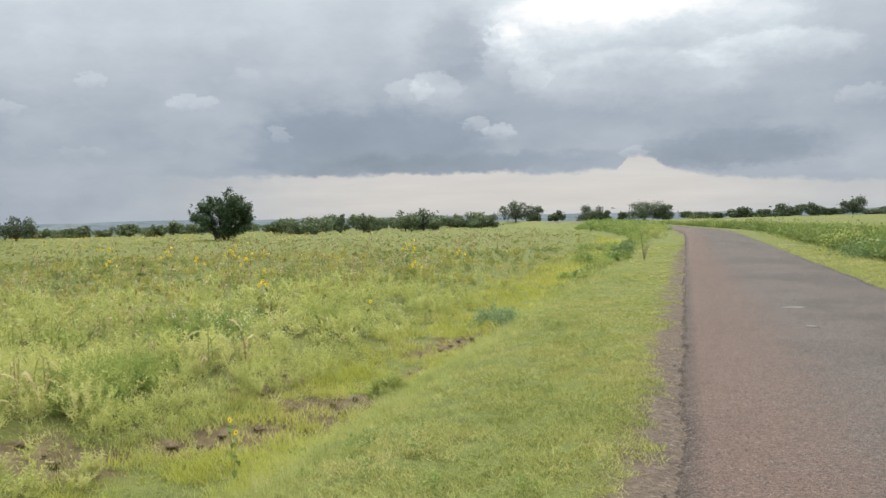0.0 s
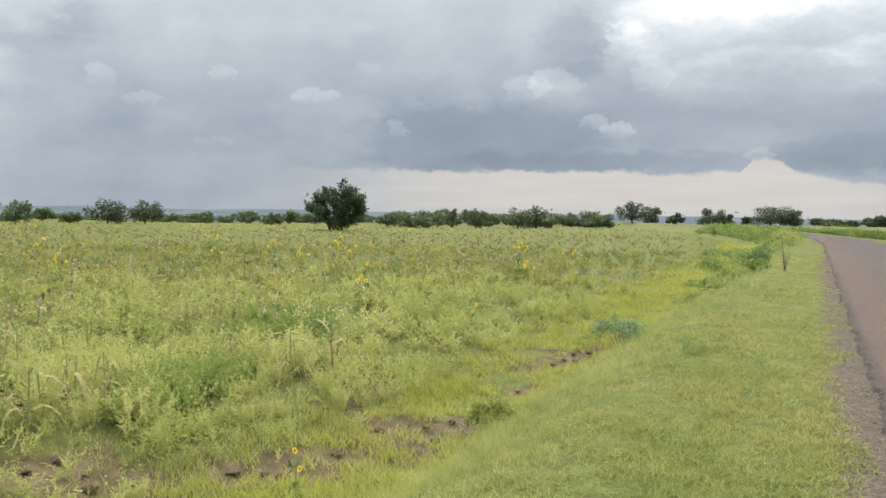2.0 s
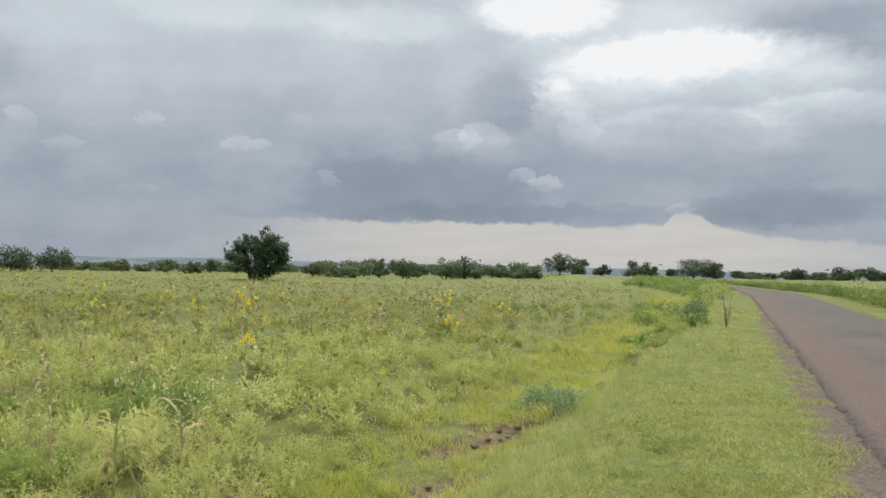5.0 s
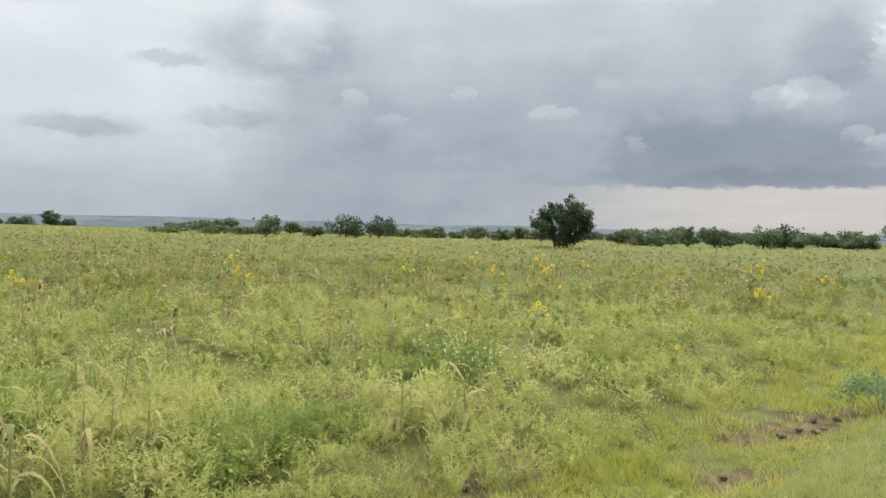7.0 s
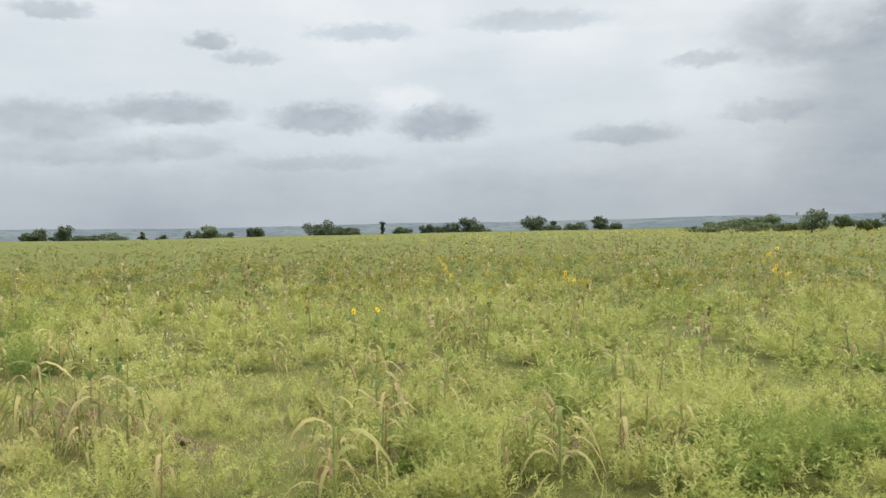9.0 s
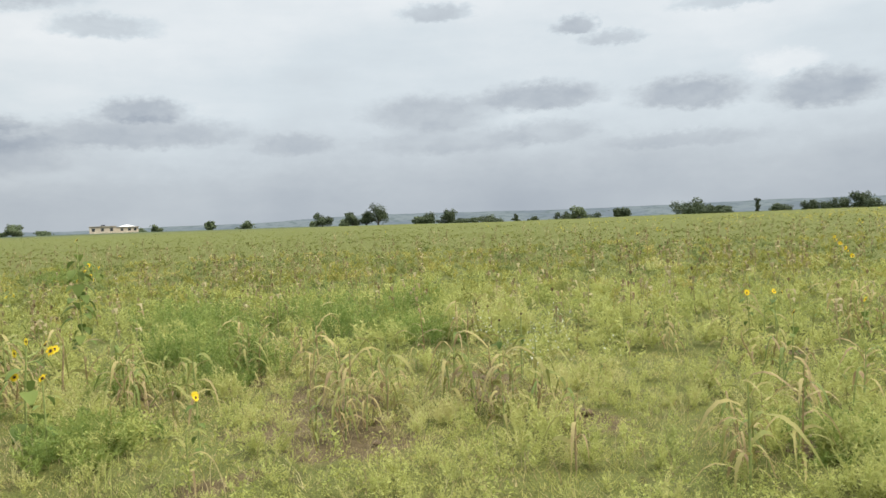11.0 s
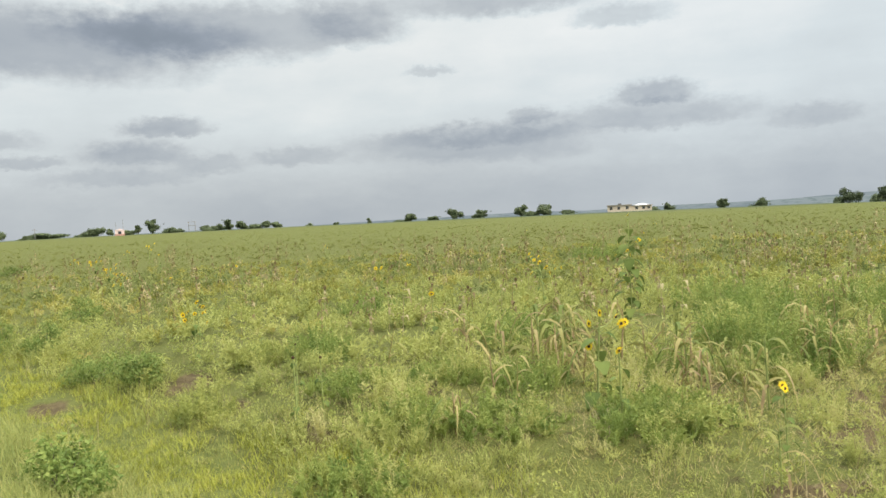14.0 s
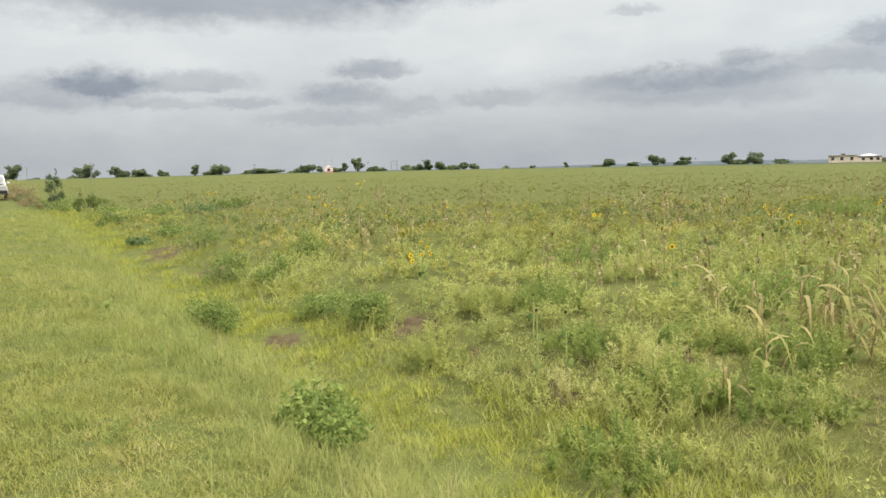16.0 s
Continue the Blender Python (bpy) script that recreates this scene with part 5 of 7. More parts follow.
bush(5.78, 26.70, 0.43, 0.84, DARKLEAF, "leafy green bush on the road bank", 700, 0.045, "bush", 16)
weed_mound(-15.5, -0.05, 1.19, 1.95, MOUND, "green feathery weed mound in the field", 17)
weed_mound(-14.5, 0.83, 1.12, 1.72, MOUND, "green feathery weed mound in the field", 18)
weed_mound(-10.6, 2.0, 1.06, 1.38, MOUND, "green feathery weed mound in the field", 19)
weed_mound(-15.7, 2.5, 1.25, 1.95, MOUND, "green feathery weed mound in the field", 20)
weed_mound(-13.98, 3.5, 1.12, 2.18, MOUND, "green feathery weed mound in the field", 21)
weed_mound(-16.1, 4.4, 1.19, 1.49, MOUND, "green feathery weed mound in the field", 22)
weed_mound(-12, -2.4, 0.75, 1.49, MOUND, "green feathery weed mound in the field", 23)
weed_mound(-11.6, 1.1, 1.12, 1.38, MOUND, "green feathery weed mound in the field", 24)
weed_mound(-13.8, -6.8, 0.88, 1.38, MOUND, "green feathery weed mound in the field", 25)
weed_mound(-11.3, -2.0, 0.88, 1.38, MOUND, "green feathery weed mound in the field", 26)
weed_mound(-9, -5.1, 0.62, 1.03, GREENWEED, "green feathery weed mound in the field", 27)
weed_mound(-9.45, -4.5, 0.75, 1.03, MOUND, "green feathery weed mound in the field", 28)
weed_mound(-7, -4.3, 0.5, 0.92, GREENWEED, "green feathery weed mound in the field", 29)
weed_mound(-5.65, -0.9, 0.44, 1.26, FEATHER, "pale feathery weed mound in the field", 30)
weed_mound(-4.26, 9.9, 0.5, 1.26, FEATHER, "pale feathery weed mound in the field", 31)
weed_mound(-2.6, 16.2, 0.62, 1.15, GREENWEED, "green feathery weed mound in the field", 32)
weed_mound(-4.4, 10.3, 0.62, 1.61, FEATHER, "pale feathery weed mound in the field", 33)
weed_mound(-4.0, 14.3, 0.75, 1.38, MOUND, "green feathery weed mound in the field", 34)
weed_mound(-4.1, 9.2, 0.5, 0.92, FEATHER, "pale feathery weed mound in the field", 35)
weed_mound(-30, -7.7, 1.12, 2.53, MOUND, "green feathery weed mound in the field", 36)
weed_mound(-12.8, 4.6, 0.88, 1.49, MOUND, "green feathery weed mound in the field", 37)
bush(-21.5, -53, 1.50, 0.85, SUNLEAF, "green roadside shrub beyond the ditch", 640, 0.058, "bush", 38)
bush(-21.8, -51.6, 1.45, 0.77, SUNLEAF, "green roadside shrub beyond the ditch", 640, 0.058, "bush", 39)
bush(-24.5, -66, 0.70, 1.87, GREENWEED, "green roadside shrub beyond the ditch", 640, 0.058, "bush", 40)
bush(-27.5, -73, 0.70, 2.21, DARKLEAF, "green roadside shrub beyond the ditch", 640, 0.058, "bush", 41)
bush(-20.6, -61, 0.70, 2.04, BLUELEAF, "green roadside shrub beyond the ditch", 640, 0.058, "bush", 42)
bush(-22.2, -63, 0.84, 2.21, SUNLEAF, "green roadside shrub beyond the ditch", 640, 0.058, "bush", 43)
bush(-16, -41.5, 0.42, 1.36, GREENWEED, "green roadside shrub beyond the ditch", 640, 0.058, "bush", 44)
bush(-20.2, -44.5, 0.63, 2.21, DARKLEAF, "green roadside shrub beyond the ditch", 640, 0.058, "bush", 45)
bush(-19.2, -39.4, 0.56, 2.04, BLUELEAF, "green roadside shrub beyond the ditch", 640, 0.058, "bush", 46)
bush(-16.5, -36, 0.56, 1.70, SUNLEAF, "green roadside shrub beyond the ditch", 640, 0.058, "bush", 47)
bush(-18.4, -38, 0.77, 2.04, GREENWEED, "green roadside shrub beyond the ditch", 640, 0.058, "bush", 48)
bush(-19.8, -37.5, 0.70, 1.87, DARKLEAF, "green roadside shrub beyond the ditch", 640, 0.058, "bush", 49)
bush(-22.5, -38.5, 0.70, 2.21, BLUELEAF, "green roadside shrub beyond the ditch", 640, 0.058, "bush", 50)
bush(-25, -41, 0.63, 2.38, SUNLEAF, "green roadside shrub beyond the ditch", 640, 0.058, "bush", 51)
bush(-19, -45, 0.70, 1.70, GREENWEED, "green roadside shrub beyond the ditch", 640, 0.058, "bush", 52)
bush(-21.5, -56, 0.98, 2.04, DARKLEAF, "green roadside shrub beyond the ditch", 640, 0.058, "bush", 53)
bush(-19.8, -55, 0.84, 2.21, BLUELEAF, "green roadside shrub beyond the ditch", 640, 0.058, "bush", 54)
bush(-24.5, -58, 0.84, 2.04, SUNLEAF, "green roadside shrub beyond the ditch", 640, 0.058, "bush", 55)
bush(-17, -31, 0.49, 1.27, GREENWEED, "green roadside shrub beyond the ditch", 640, 0.058, "bush", 56)
bush(-14.2, -25.5, 0.49, 1.10, DARKLEAF, "green roadside shrub beyond the ditch", 640, 0.058, "bush", 57)
bush(-12.6, -24.4, 0.35, 1.02, BLUELEAF, "green roadside shrub beyond the ditch", 640, 0.058, "bush", 58)
bush(-28, -44, 0.56, 2.21, SUNLEAF, "green roadside shrub beyond the ditch", 640, 0.058, "bush", 59)
bush(-25.2, -68.0, 2.9, 1.7, TREELEAF, "slender dark young tree beside the ditch", 1500, 0.07, "bush", 60)
bush(-20.4, -61.5, 1.3, 2.6, DRY, "dry brown brushwood beside the parked car", 520, 0.058, "bush", 61)
bush(-19.3, -57.0, 1.0, 2.2, DRY, "dry brown brushwood beside the parked car", 520, 0.058, "bush", 62)
bush(-22.8, -69, 1.5, 3.0, DRY, "dry brown brushwood beside the parked car", 520, 0.058, "bush", 63)
bush(-21.2, -64.0, 1.4, 2.4, DRY, "dry brown brushwood beside the parked car", 520, 0.058, "bush", 64)
bush(-17.4, -50.0, 0.7, 1.6, DRY, "dry brown brushwood beside the parked car", 520, 0.058, "bush", 65)
bush(3.30, 23.70, 0.25, 0.72, GREENWEED, "leafy green bush on the road bank", 700, 0.045, "bush", 66)
bush(5.86, 30.90, 0.43, 0.78, GREENWEED, "leafy green bush on the road bank", 700, 0.045, "bush", 68)
bush(7.02, 40.90, 0.59, 1.50, FEATHER, "leafy green bush on the road bank", 700, 0.045, "bush", 69)
bush(9.00, 44.20, 0.59, 1.50, DARKLEAF, "leafy green bush on the road bank", 700, 0.045, "bush", 70)
bush(10.24, 51.30, 0.65, 1.65, BLUELEAF, "leafy green bush on the road bank", 700, 0.045, "bush", 72)
bush(4.22, 24.00, 0.20, 0.60, GREENWEED, "leafy green bush on the road bank", 700, 0.045, "bush", 73)
weed_mound(-7.85, -2.63, 0.45, 1.28, FEATHER, "pale feathery weed mound in the field", 74)
weed_mound(-7.13, -0.21, 0.41, 1.33, FEATHER, "pale feathery weed mound in the field", 75)
weed_mound(-9.61, 0.71, 0.52, 0.9, FEATHER, "pale feathery weed mound in the field", 76)
weed_mound(-6.22, 7.81, 0.45, 1.5, FEATHER, "pale feathery weed mound in the field", 77)
weed_mound(-7.01, -1.19, 0.58, 1.08, FEATHER, "pale feathery weed mound in the field", 78)
weed_mound(-7.66, 1.2, 0.44, 1.47, FEATHER, "pale feathery weed mound in the field", 79)
weed_mound(-7.14, 1.29, 0.5, 1.18, FEATHER, "pale feathery weed mound in the field", 80)
weed_mound(-5.41, 16.29, 0.44, 0.94, FEATHER, "pale feathery weed mound in the field", 81)
weed_mound(-6.68, 14.22, 0.36, 1.31, FEATHER, "pale feathery weed mound in the field", 82)
weed_mound(-5.14, 14.43, 0.4, 1.36, FEATHER, "pale feathery weed mound in the field", 83)
weed_mound(-4.09, 11.22, 0.51, 0.95, FEATHER, "pale feathery weed mound in the field", 84)
weed_mound(-8.58, -1.8, 0.43, 1.08, FEATHER, "pale feathery weed mound in the field", 85)
weed_mound(-7.15, 10.4, 0.59, 1.48, FEATHER, "pale feathery weed mound in the field", 86)
weed_mound(-4.99, 16.99, 0.43, 0.92, FEATHER, "pale feathery weed mound in the field", 87)
weed_mound(-6.11, 9.61, 0.52, 0.87, FEATHER, "pale feathery weed mound in the field", 88)
weed_mound(-10.07, 1.8, 0.5, 1.29, FEATHER, "pale feathery weed mound in the field", 89)
weed_mound(-8.53, -0.69, 0.58, 1.25, FEATHER, "pale feathery weed mound in the field", 90)
weed_mound(-2.61, 16.25, 0.46, 1.36, FEATHER, "pale feathery weed mound in the field", 91)
bush(8.60, 40.00, 1.14, 1.50, FEATHER, "leafy green bush on the road bank", 700, 0.045, "bush", 92)
bush(3.44, 22.70, 0.29, 0.66, GREENWEED, "leafy green bush on the road bank", 700, 0.045, "bush", 94)
bush(7.92, 34.90, 0.64, 0.90, BLUELEAF, "leafy green bush on the road bank", 700, 0.045, "bush", 95)
bush(12.80, 48.70, 0.65, 1.50, GREENWEED, "leafy green bush on the road bank", 700, 0.045, "bush", 96)
bush(4.64, 26.60, 0.49, 0.90, DARKLEAF, "leafy green bush on the road bank", 700, 0.045, "bush", 98)
bush(5.90, 34.00, 0.29, 0.60, GREENWEED, "leafy green bush on the road bank", 700, 0.045, "bush", 99)
bush(9.38, 44.90, 0.59, 1.35, BLUELEAF, "leafy green bush on the road bank", 700, 0.045, "bush", 100)
bush(4.52, 30.10, 0.39, 0.90, FEATHER, "leafy green bush on the road bank", 700, 0.045, "bush", 102)
bush(6.90, 39.30, 0.78, 1.50, DARKLEAF, "leafy green bush on the road bank", 700, 0.045, "bush", 103)
bush(13.48, 52.70, 1.23, 1.95, GREENWEED, "leafy green bush on the road bank", 700, 0.045, "bush", 104)
bush(13.6, 25.2, 0.86, 2.9, BLUELEAF, "green scrub bush along the road's far side", 620, 0.058, "bush", 110)
bush(14.6, 26.2, 1.18, 2.7, DARKLEAF, "green scrub bush along the road's far side", 620, 0.058, "bush", 111)
bush(14.9, 28.9, 1.43, 3.3, SUNLEAF, "dark green scrub bush along the road's far side", 620, 0.058, "bush", 112)
bush(15.5, 30.8, 1.21, 2.4, GREENWEED, "light green scrub bush along the road's far side", 620, 0.058, "bush", 113)
bush(16.9, 34, 0.97, 2.1, DARKLEAF, "green scrub bush along the road's far side", 620, 0.058, "bush", 114)
bush(17.9, 36.1, 0.66, 2.6, BLUELEAF, "green scrub bush along the road's far side", 620, 0.058, "bush", 115)
bush(18.5, 39, 1.21, 2.1, DARKLEAF, "green scrub bush along the road's far side", 620, 0.058, "bush", 116)
bush(19.4, 40.5, 1.15, 2.6, SUNLEAF, "dark green scrub bush along the road's far side", 620, 0.058, "bush", 117)
bush(20, 43.5, 0.88, 2.8, GREENWEED, "light green scrub bush along the road's far side", 620, 0.058, "bush", 118)
bush(19.4, 45.4, 0.79, 3.2, DARKLEAF, "green scrub bush along the road's far side", 620, 0.058, "bush", 119)
bush(21.6, 47.8, 0.85, 1.8, BLUELEAF, "green scrub bush along the road's far side", 620, 0.058, "bush", 120)
bush(22.6, 51.4, 1.44, 3.1, DARKLEAF, "green scrub bush along the road's far side", 620, 0.058, "bush", 121)
bush(21.9, 52.4, 1.45, 3.2, SUNLEAF, "dark green scrub bush along the road's far side", 620, 0.058, "bush", 122)
bush(23.9, 56.5, 1.19, 1.9, GREENWEED, "light green scrub bush along the road's far side", 620, 0.058, "bush", 123)
bush(23.6, 59, 0.82, 2.9, DARKLEAF, "green scrub bush along the road's far side", 620, 0.058, "bush", 124)
bush(23.4, 60.3, 0.62, 2.1, BLUELEAF, "green scrub bush along the road's far side", 620, 0.058, "bush", 125)
bush(25.2, 64, 0.98, 2.2, DARKLEAF, "green scrub bush along the road's far side", 620, 0.058, "bush", 126)
bush(24.5, 64.6, 1.24, 2.9, SUNLEAF, "dark green scrub bush along the road's far side", 620, 0.058, "bush", 127)
bush(26, 68, 1.10, 2.4, GREENWEED, "light green scrub bush along the road's far side", 620, 0.058, "bush", 128)
bush(26.2, 69.4, 1.28, 2.5, DARKLEAF, "green scrub bush along the road's far side", 620, 0.058, "bush", 129)
bush(26.3, 72.6, 0.96, 1.9, BLUELEAF, "green scrub bush along the road's far side", 620, 0.058, "bush", 130)
bush(27.4, 74.9, 0.97, 2.2, DARKLEAF, "green scrub bush along the road's far side", 620, 0.058, "bush", 131)
bush(27, 76.5, 0.80, 2.2, SUNLEAF, "dark green scrub bush along the road's far side", 620, 0.058, "bush", 132)
bush(27.5, 79.6, 0.88, 3.4, GREENWEED, "light green scrub bush along the road's far side", 620, 0.058, "bush", 133)
bush(29.1, 82.3, 0.95, 3.4, DARKLEAF, "green scrub bush along the road's far side", 620, 0.058, "bush", 134)
bush(27.9, 84.6, 0.78, 3.4, BLUELEAF, "green scrub bush along the road's far side", 620, 0.058, "bush", 135)
bush(29.1, 86.7, 1.30, 3, DARKLEAF, "green scrub bush along the road's far side", 620, 0.058, "bush", 136)
bush(29.4, 89.5, 1.20, 2.3, SUNLEAF, "dark green scrub bush along the road's far side", 620, 0.058, "bush", 137)
bush(28.7, 92.7, 1.45, 3.5, GREENWEED, "light green scrub bush along the road's far side", 620, 0.058, "bush", 138)
bush(30.1, 93.3, 0.70, 3.5, DARKLEAF, "green scrub bush along the road's far side", 620, 0.058, "bush", 139)
bush(30.1, 97.3, 1.01, 2.6, BLUELEAF, "green scrub bush along the road's far side", 620, 0.058, "bush", 140)
bush(29.4, 99.9, 0.59, 3.5, DARKLEAF, "green scrub bush along the road's far side", 620, 0.058, "bush", 141)


# sunflowers
def petals_mesh(r, radius, n=17):
    out = []
    for i in range(n):
        a = i * 2 * math.pi / n + r.normal(0, 0.08)
        d = np.array((math.cos(a), math.sin(a), 0))
        L = radius * r.uniform(0.85, 1.1)
        k = r.uniform(-0.15, 0.3)
        path = [d * radius * 0.3, d * (radius * 0.34 + L * 0.3) + np.array((0, 0, 0.08 * L)), d * L + np.array((0, 0, k * L * 0.5))]
        out.append((*strip(path, [radius * 0.08, radius * 0.13], (-d[1], d[0], 0)), r.uniform(0, 1)))
    return joined(out)


def leaf_blade(r, size):
    """A broad heart-shaped leaf, folded along its rib and hanging, along +x."""
    outline = ((0, 0.0), (0.08, 0.3), (0.25, 0.46), (0.5, 0.4), (0.8, 0.18), (1.0, 0.0))
    v, f = [], []
    for t, w in outline:
        z = 0.15 * t - 0.5 * t * t
        v += [(t * size, -w * size * 0.8, (z + w * 0.2) * size), (t * size, 0, z * size), (t * size, w * size * 0.8, (z + w * 0.2) * size)]
    for i in range(len(outline) - 1):
        a = 3 * i
        f += [(a, a + 1, a + 4), (a, a + 4, a + 3), (a + 1, a + 2, a + 5), (a + 1, a + 5, a + 4)]
    return np.array(v), np.array(f), np.full(len(v), 0.5 + r.normal(0, 0.2))


def head(parent, place, radius, facing, tilt, r, dry=False):
    """A flower head: petals over a dark disc with a green back."""
    bm = bmesh.new()
    tube(bm, [(0, 0, -0.35 * radius), (0, 0, -0.12 * radius), (0, 0, 0.05 * radius), (0, 0, 0.1 * radius)], [radius * 0.1, radius * 0.33, radius * 0.32, radius * 0.18], 12)
    disc = part("flower_head", bm, DISC, parent, "dark brown flower disc")
    disc.matrix_basis = pose(*place, 0, tilt, facing)
    if not dry:
        part("petals", petals_mesh(r, radius), PETAL, disc, "golden yellow petals")
    return disc


def sunflower(height, heads, leaves, seed, size=0.095, label="", leaf=0.13, dry=False, faces=0.0):
    """One plant at the origin; copies of it are set out over the field."""
    r = np.random.default_rng(seed)
    ob = thing("sunflower", (0, 0, -50), label or "flowering sunflower with yellow petals among the weeds", "sunflower", "sunflowers in the field")
    bm = bmesh.new()
    bow = r.normal(0, 0.05, 2)
    top = np.array((bow[0], bow[1], height))
    tube(bm, [(0, 0, -0.05), top * (0.3, 0.3, 0.5), top * (1, 1, 0.97)], [0.012, 0.010, 0.007], 6)
    ends = [top]
    for i in range(heads - 1):
        k, a, L = r.uniform(0.55, 0.9), r.uniform(0, 6.28), r.uniform(0.12, 0.34) * max(height, 0.8)
        p = top * k
        e = p + np.array((math.cos(a) * L * 0.8, math.sin(a) * L * 0.8, L * r.uniform(0.3, 0.8)))
        part("branch", tube(bmesh.new(), [p, (p + e) / 2 + np.array((0, 0, -0.02)), e], [0.006, 0.005, 0.004], 5), STEM, ob)
        ends.append(e)
    part("stem", bm, STEM, ob)
    for e in ends[:heads]:
        head(ob, e, size * r.uniform(0.8, 1.1), faces + r.normal(0, 45), r.uniform(50, 95), r, dry)
    for i in range(leaves):
        k, a = 0.2 + 0.7 * (i + r.uniform(0, 0.6)) / leaves, i * 137.5 + r.uniform(-25, 25)
        lf = part("leaf", leaf_blade(r, leaf * r.uniform(0.7, 1.25)), SUNLEAF, ob)
        lf.matrix_basis = pose(*(top * k), 0, r.uniform(-10, 45), a) @ Matrix.Translation((0.03 * height * r.uniform(0.5, 2.5), 0, 0.0))
    return ob


def set_out(models, spots, rise=0.0):
    """Copies of the models at (model, x, y, scale, turn)."""
    for q, x, y, s, turn in spots:
        copy_thing(models[q], pose(x, y, float(land(x, y)) + rise, 0, 0, turn) @ Matrix.Diagonal((s, s, s, 1)))
    for m in models:
        for o in (*m.children_recursive, m):
            bpy.data.objects.remove(o)


SUNFLOWERS = [sunflower(0.8, 1, 5, 1, 0.062), sunflower(0.85, 2, 6, 2, 0.062), sunflower(0.9, 4, 6, 3, 0.052), sunflower(1.0, 7, 7, 4, 0.05),
              sunflower(1.95, 2, 34, 5, 0.05, "tall leafy sunflower plant with few small flowers", 0.21),
              sunflower(0.9, 6, 7, 6, 0.05, "broad sunflower plant with large golden heads", 0.17),
              sunflower(0.8, 1, 4, 7, 0.05, "withered sunflower with a bare dark head", 0.1, True)]
ROW_S_a = [(5, -7.9, 0.45, 1.12, 354), (0, -7.2, 0.95, 0.9, 307), (4, -12.5, -0.7, 1.0, 320), (1, -6.77, 2.41, 0.72, 342), (2, -14.3, -3.0, 1.15, 278), (0, -18.4, -5.0, 1.2, 334),
    (1, -16.96, -8.7, 1.0, 306), (0, -10.94, -3.37, 1.05, 281), (3, -8.6, -6.2, 0.85, 295), (2, -9.6, -7.2, 0.9, 289), (3, -17.0, -19.6, 1.0, 322), (2, -15.9, -17.4, 1.0, 335),
    (3, -18.9, -23.0, 1.1, 306), (2, -17.6, -20.2, 1.0, 323), (2, -14.2, -15.4, 1.0, 344), (3, -21.5, -35.3, 1.2, 288), (3, -34.4, -39.4, 1.3, 348), (2, -31.1, -22.1, 1.2, 306)]
ROW_S_b = [(6, -6.7, -2.5, 1.05, 276), (6, -6.9, -2.3, 0.95, 302), (6, -7.5, -3.2, 0.9, 327), (5, -3.9, 16.9, 0.95, 310), (0, -4.8, 21.4, 1.0, 298), (3, -1.2, 26.3, 1.1, 324),
    (2, -0.8, 23.6, 0.95, 295), (3, -1.3, 30.5, 1.1, 284), (2, 0.6, 29.5, 1.0, 292), (2, 3.85, 37.0, 1.0, 354), (3, -12.0, 28.5, 1.15, 354), (2, -10.5, 25.5, 1.0, 331),
    (3, -9.8, 28.5, 1.05, 291), (2, -7.5, 25.0, 1.1, 291), (2, -7.4, 29.0, 1.1, 275), (3, -5.8, 23.5, 1.0, 275), (1, -2.1, 7.8, 0.6, 301), (0, -2.0, 7.5, 0.55, 302)]
ROW_S_c = [(0, -1.5, 15.8, 0.8, 296), (3, -14.3, 22.2, 1.05, 296), (2, -12.0, 19.9, 1.0, 312), (2, -14.2, 15.7, 1.0, 315), (1, -11.1, 9.2, 0.85, 300), (1, -10.9, 9.5, 0.88, 344),
    (0, -9.05, 8.8, 0.95, 301), (2, -17.3, 14.4, 1.05, 298), (2, -21.5, 16.5, 1.1, 300), (0, -12.1, 12.2, 1.0, 324), (0, -10.1, 10.3, 0.9, 313), (3, -7.4, 27.8, 1.1, 277),
    (6, -9.0, 5.3, 1.0, 321), (6, -9.3, 5.6, 1.05, 328), (1, -38.4, 15.9, 0.92, 356), (6, 3.3, 50.5, 0.88, 340), (6, -29.7, -47.4, 0.98, 327), (1, -20.3, -35.2, 0.93, 284)]
ROW_S_d = [(6, -19.7, 68.0, 0.87, 358), (0, -51.9, 35.1, 1.17, 296), (2, -57.5, -13.8, 1.16, 304), (2, -23.8, -31.4, 1.13, 295), (2, -18.8, -4.6, 0.87, 318), (1, -19.7, -16.4, 1.0, 284),
    (6, -26.4, -13.0, 0.92, 271), (0, -16.7, -18.6, 1.03, 343), (2, -68.8, 18.9, 0.87, 294), (6, -24.7, -1.5, 0.9, 347), (2, -20.4, -6.0, 1.04, 347), (6, -42.7, -40.6, 1.2, 274),
    (1, -15.2, 59.8, 0.91, 334), (6, -1.5, 43.1, 1.03, 342), (2, -20.8, -10.4, 0.89, 344), (1, -25.9, 21.0, 1.2, 343), (6, -36.0, -16.2, 0.97, 325), (2, -7.5, 34.3, 0.96, 281)]
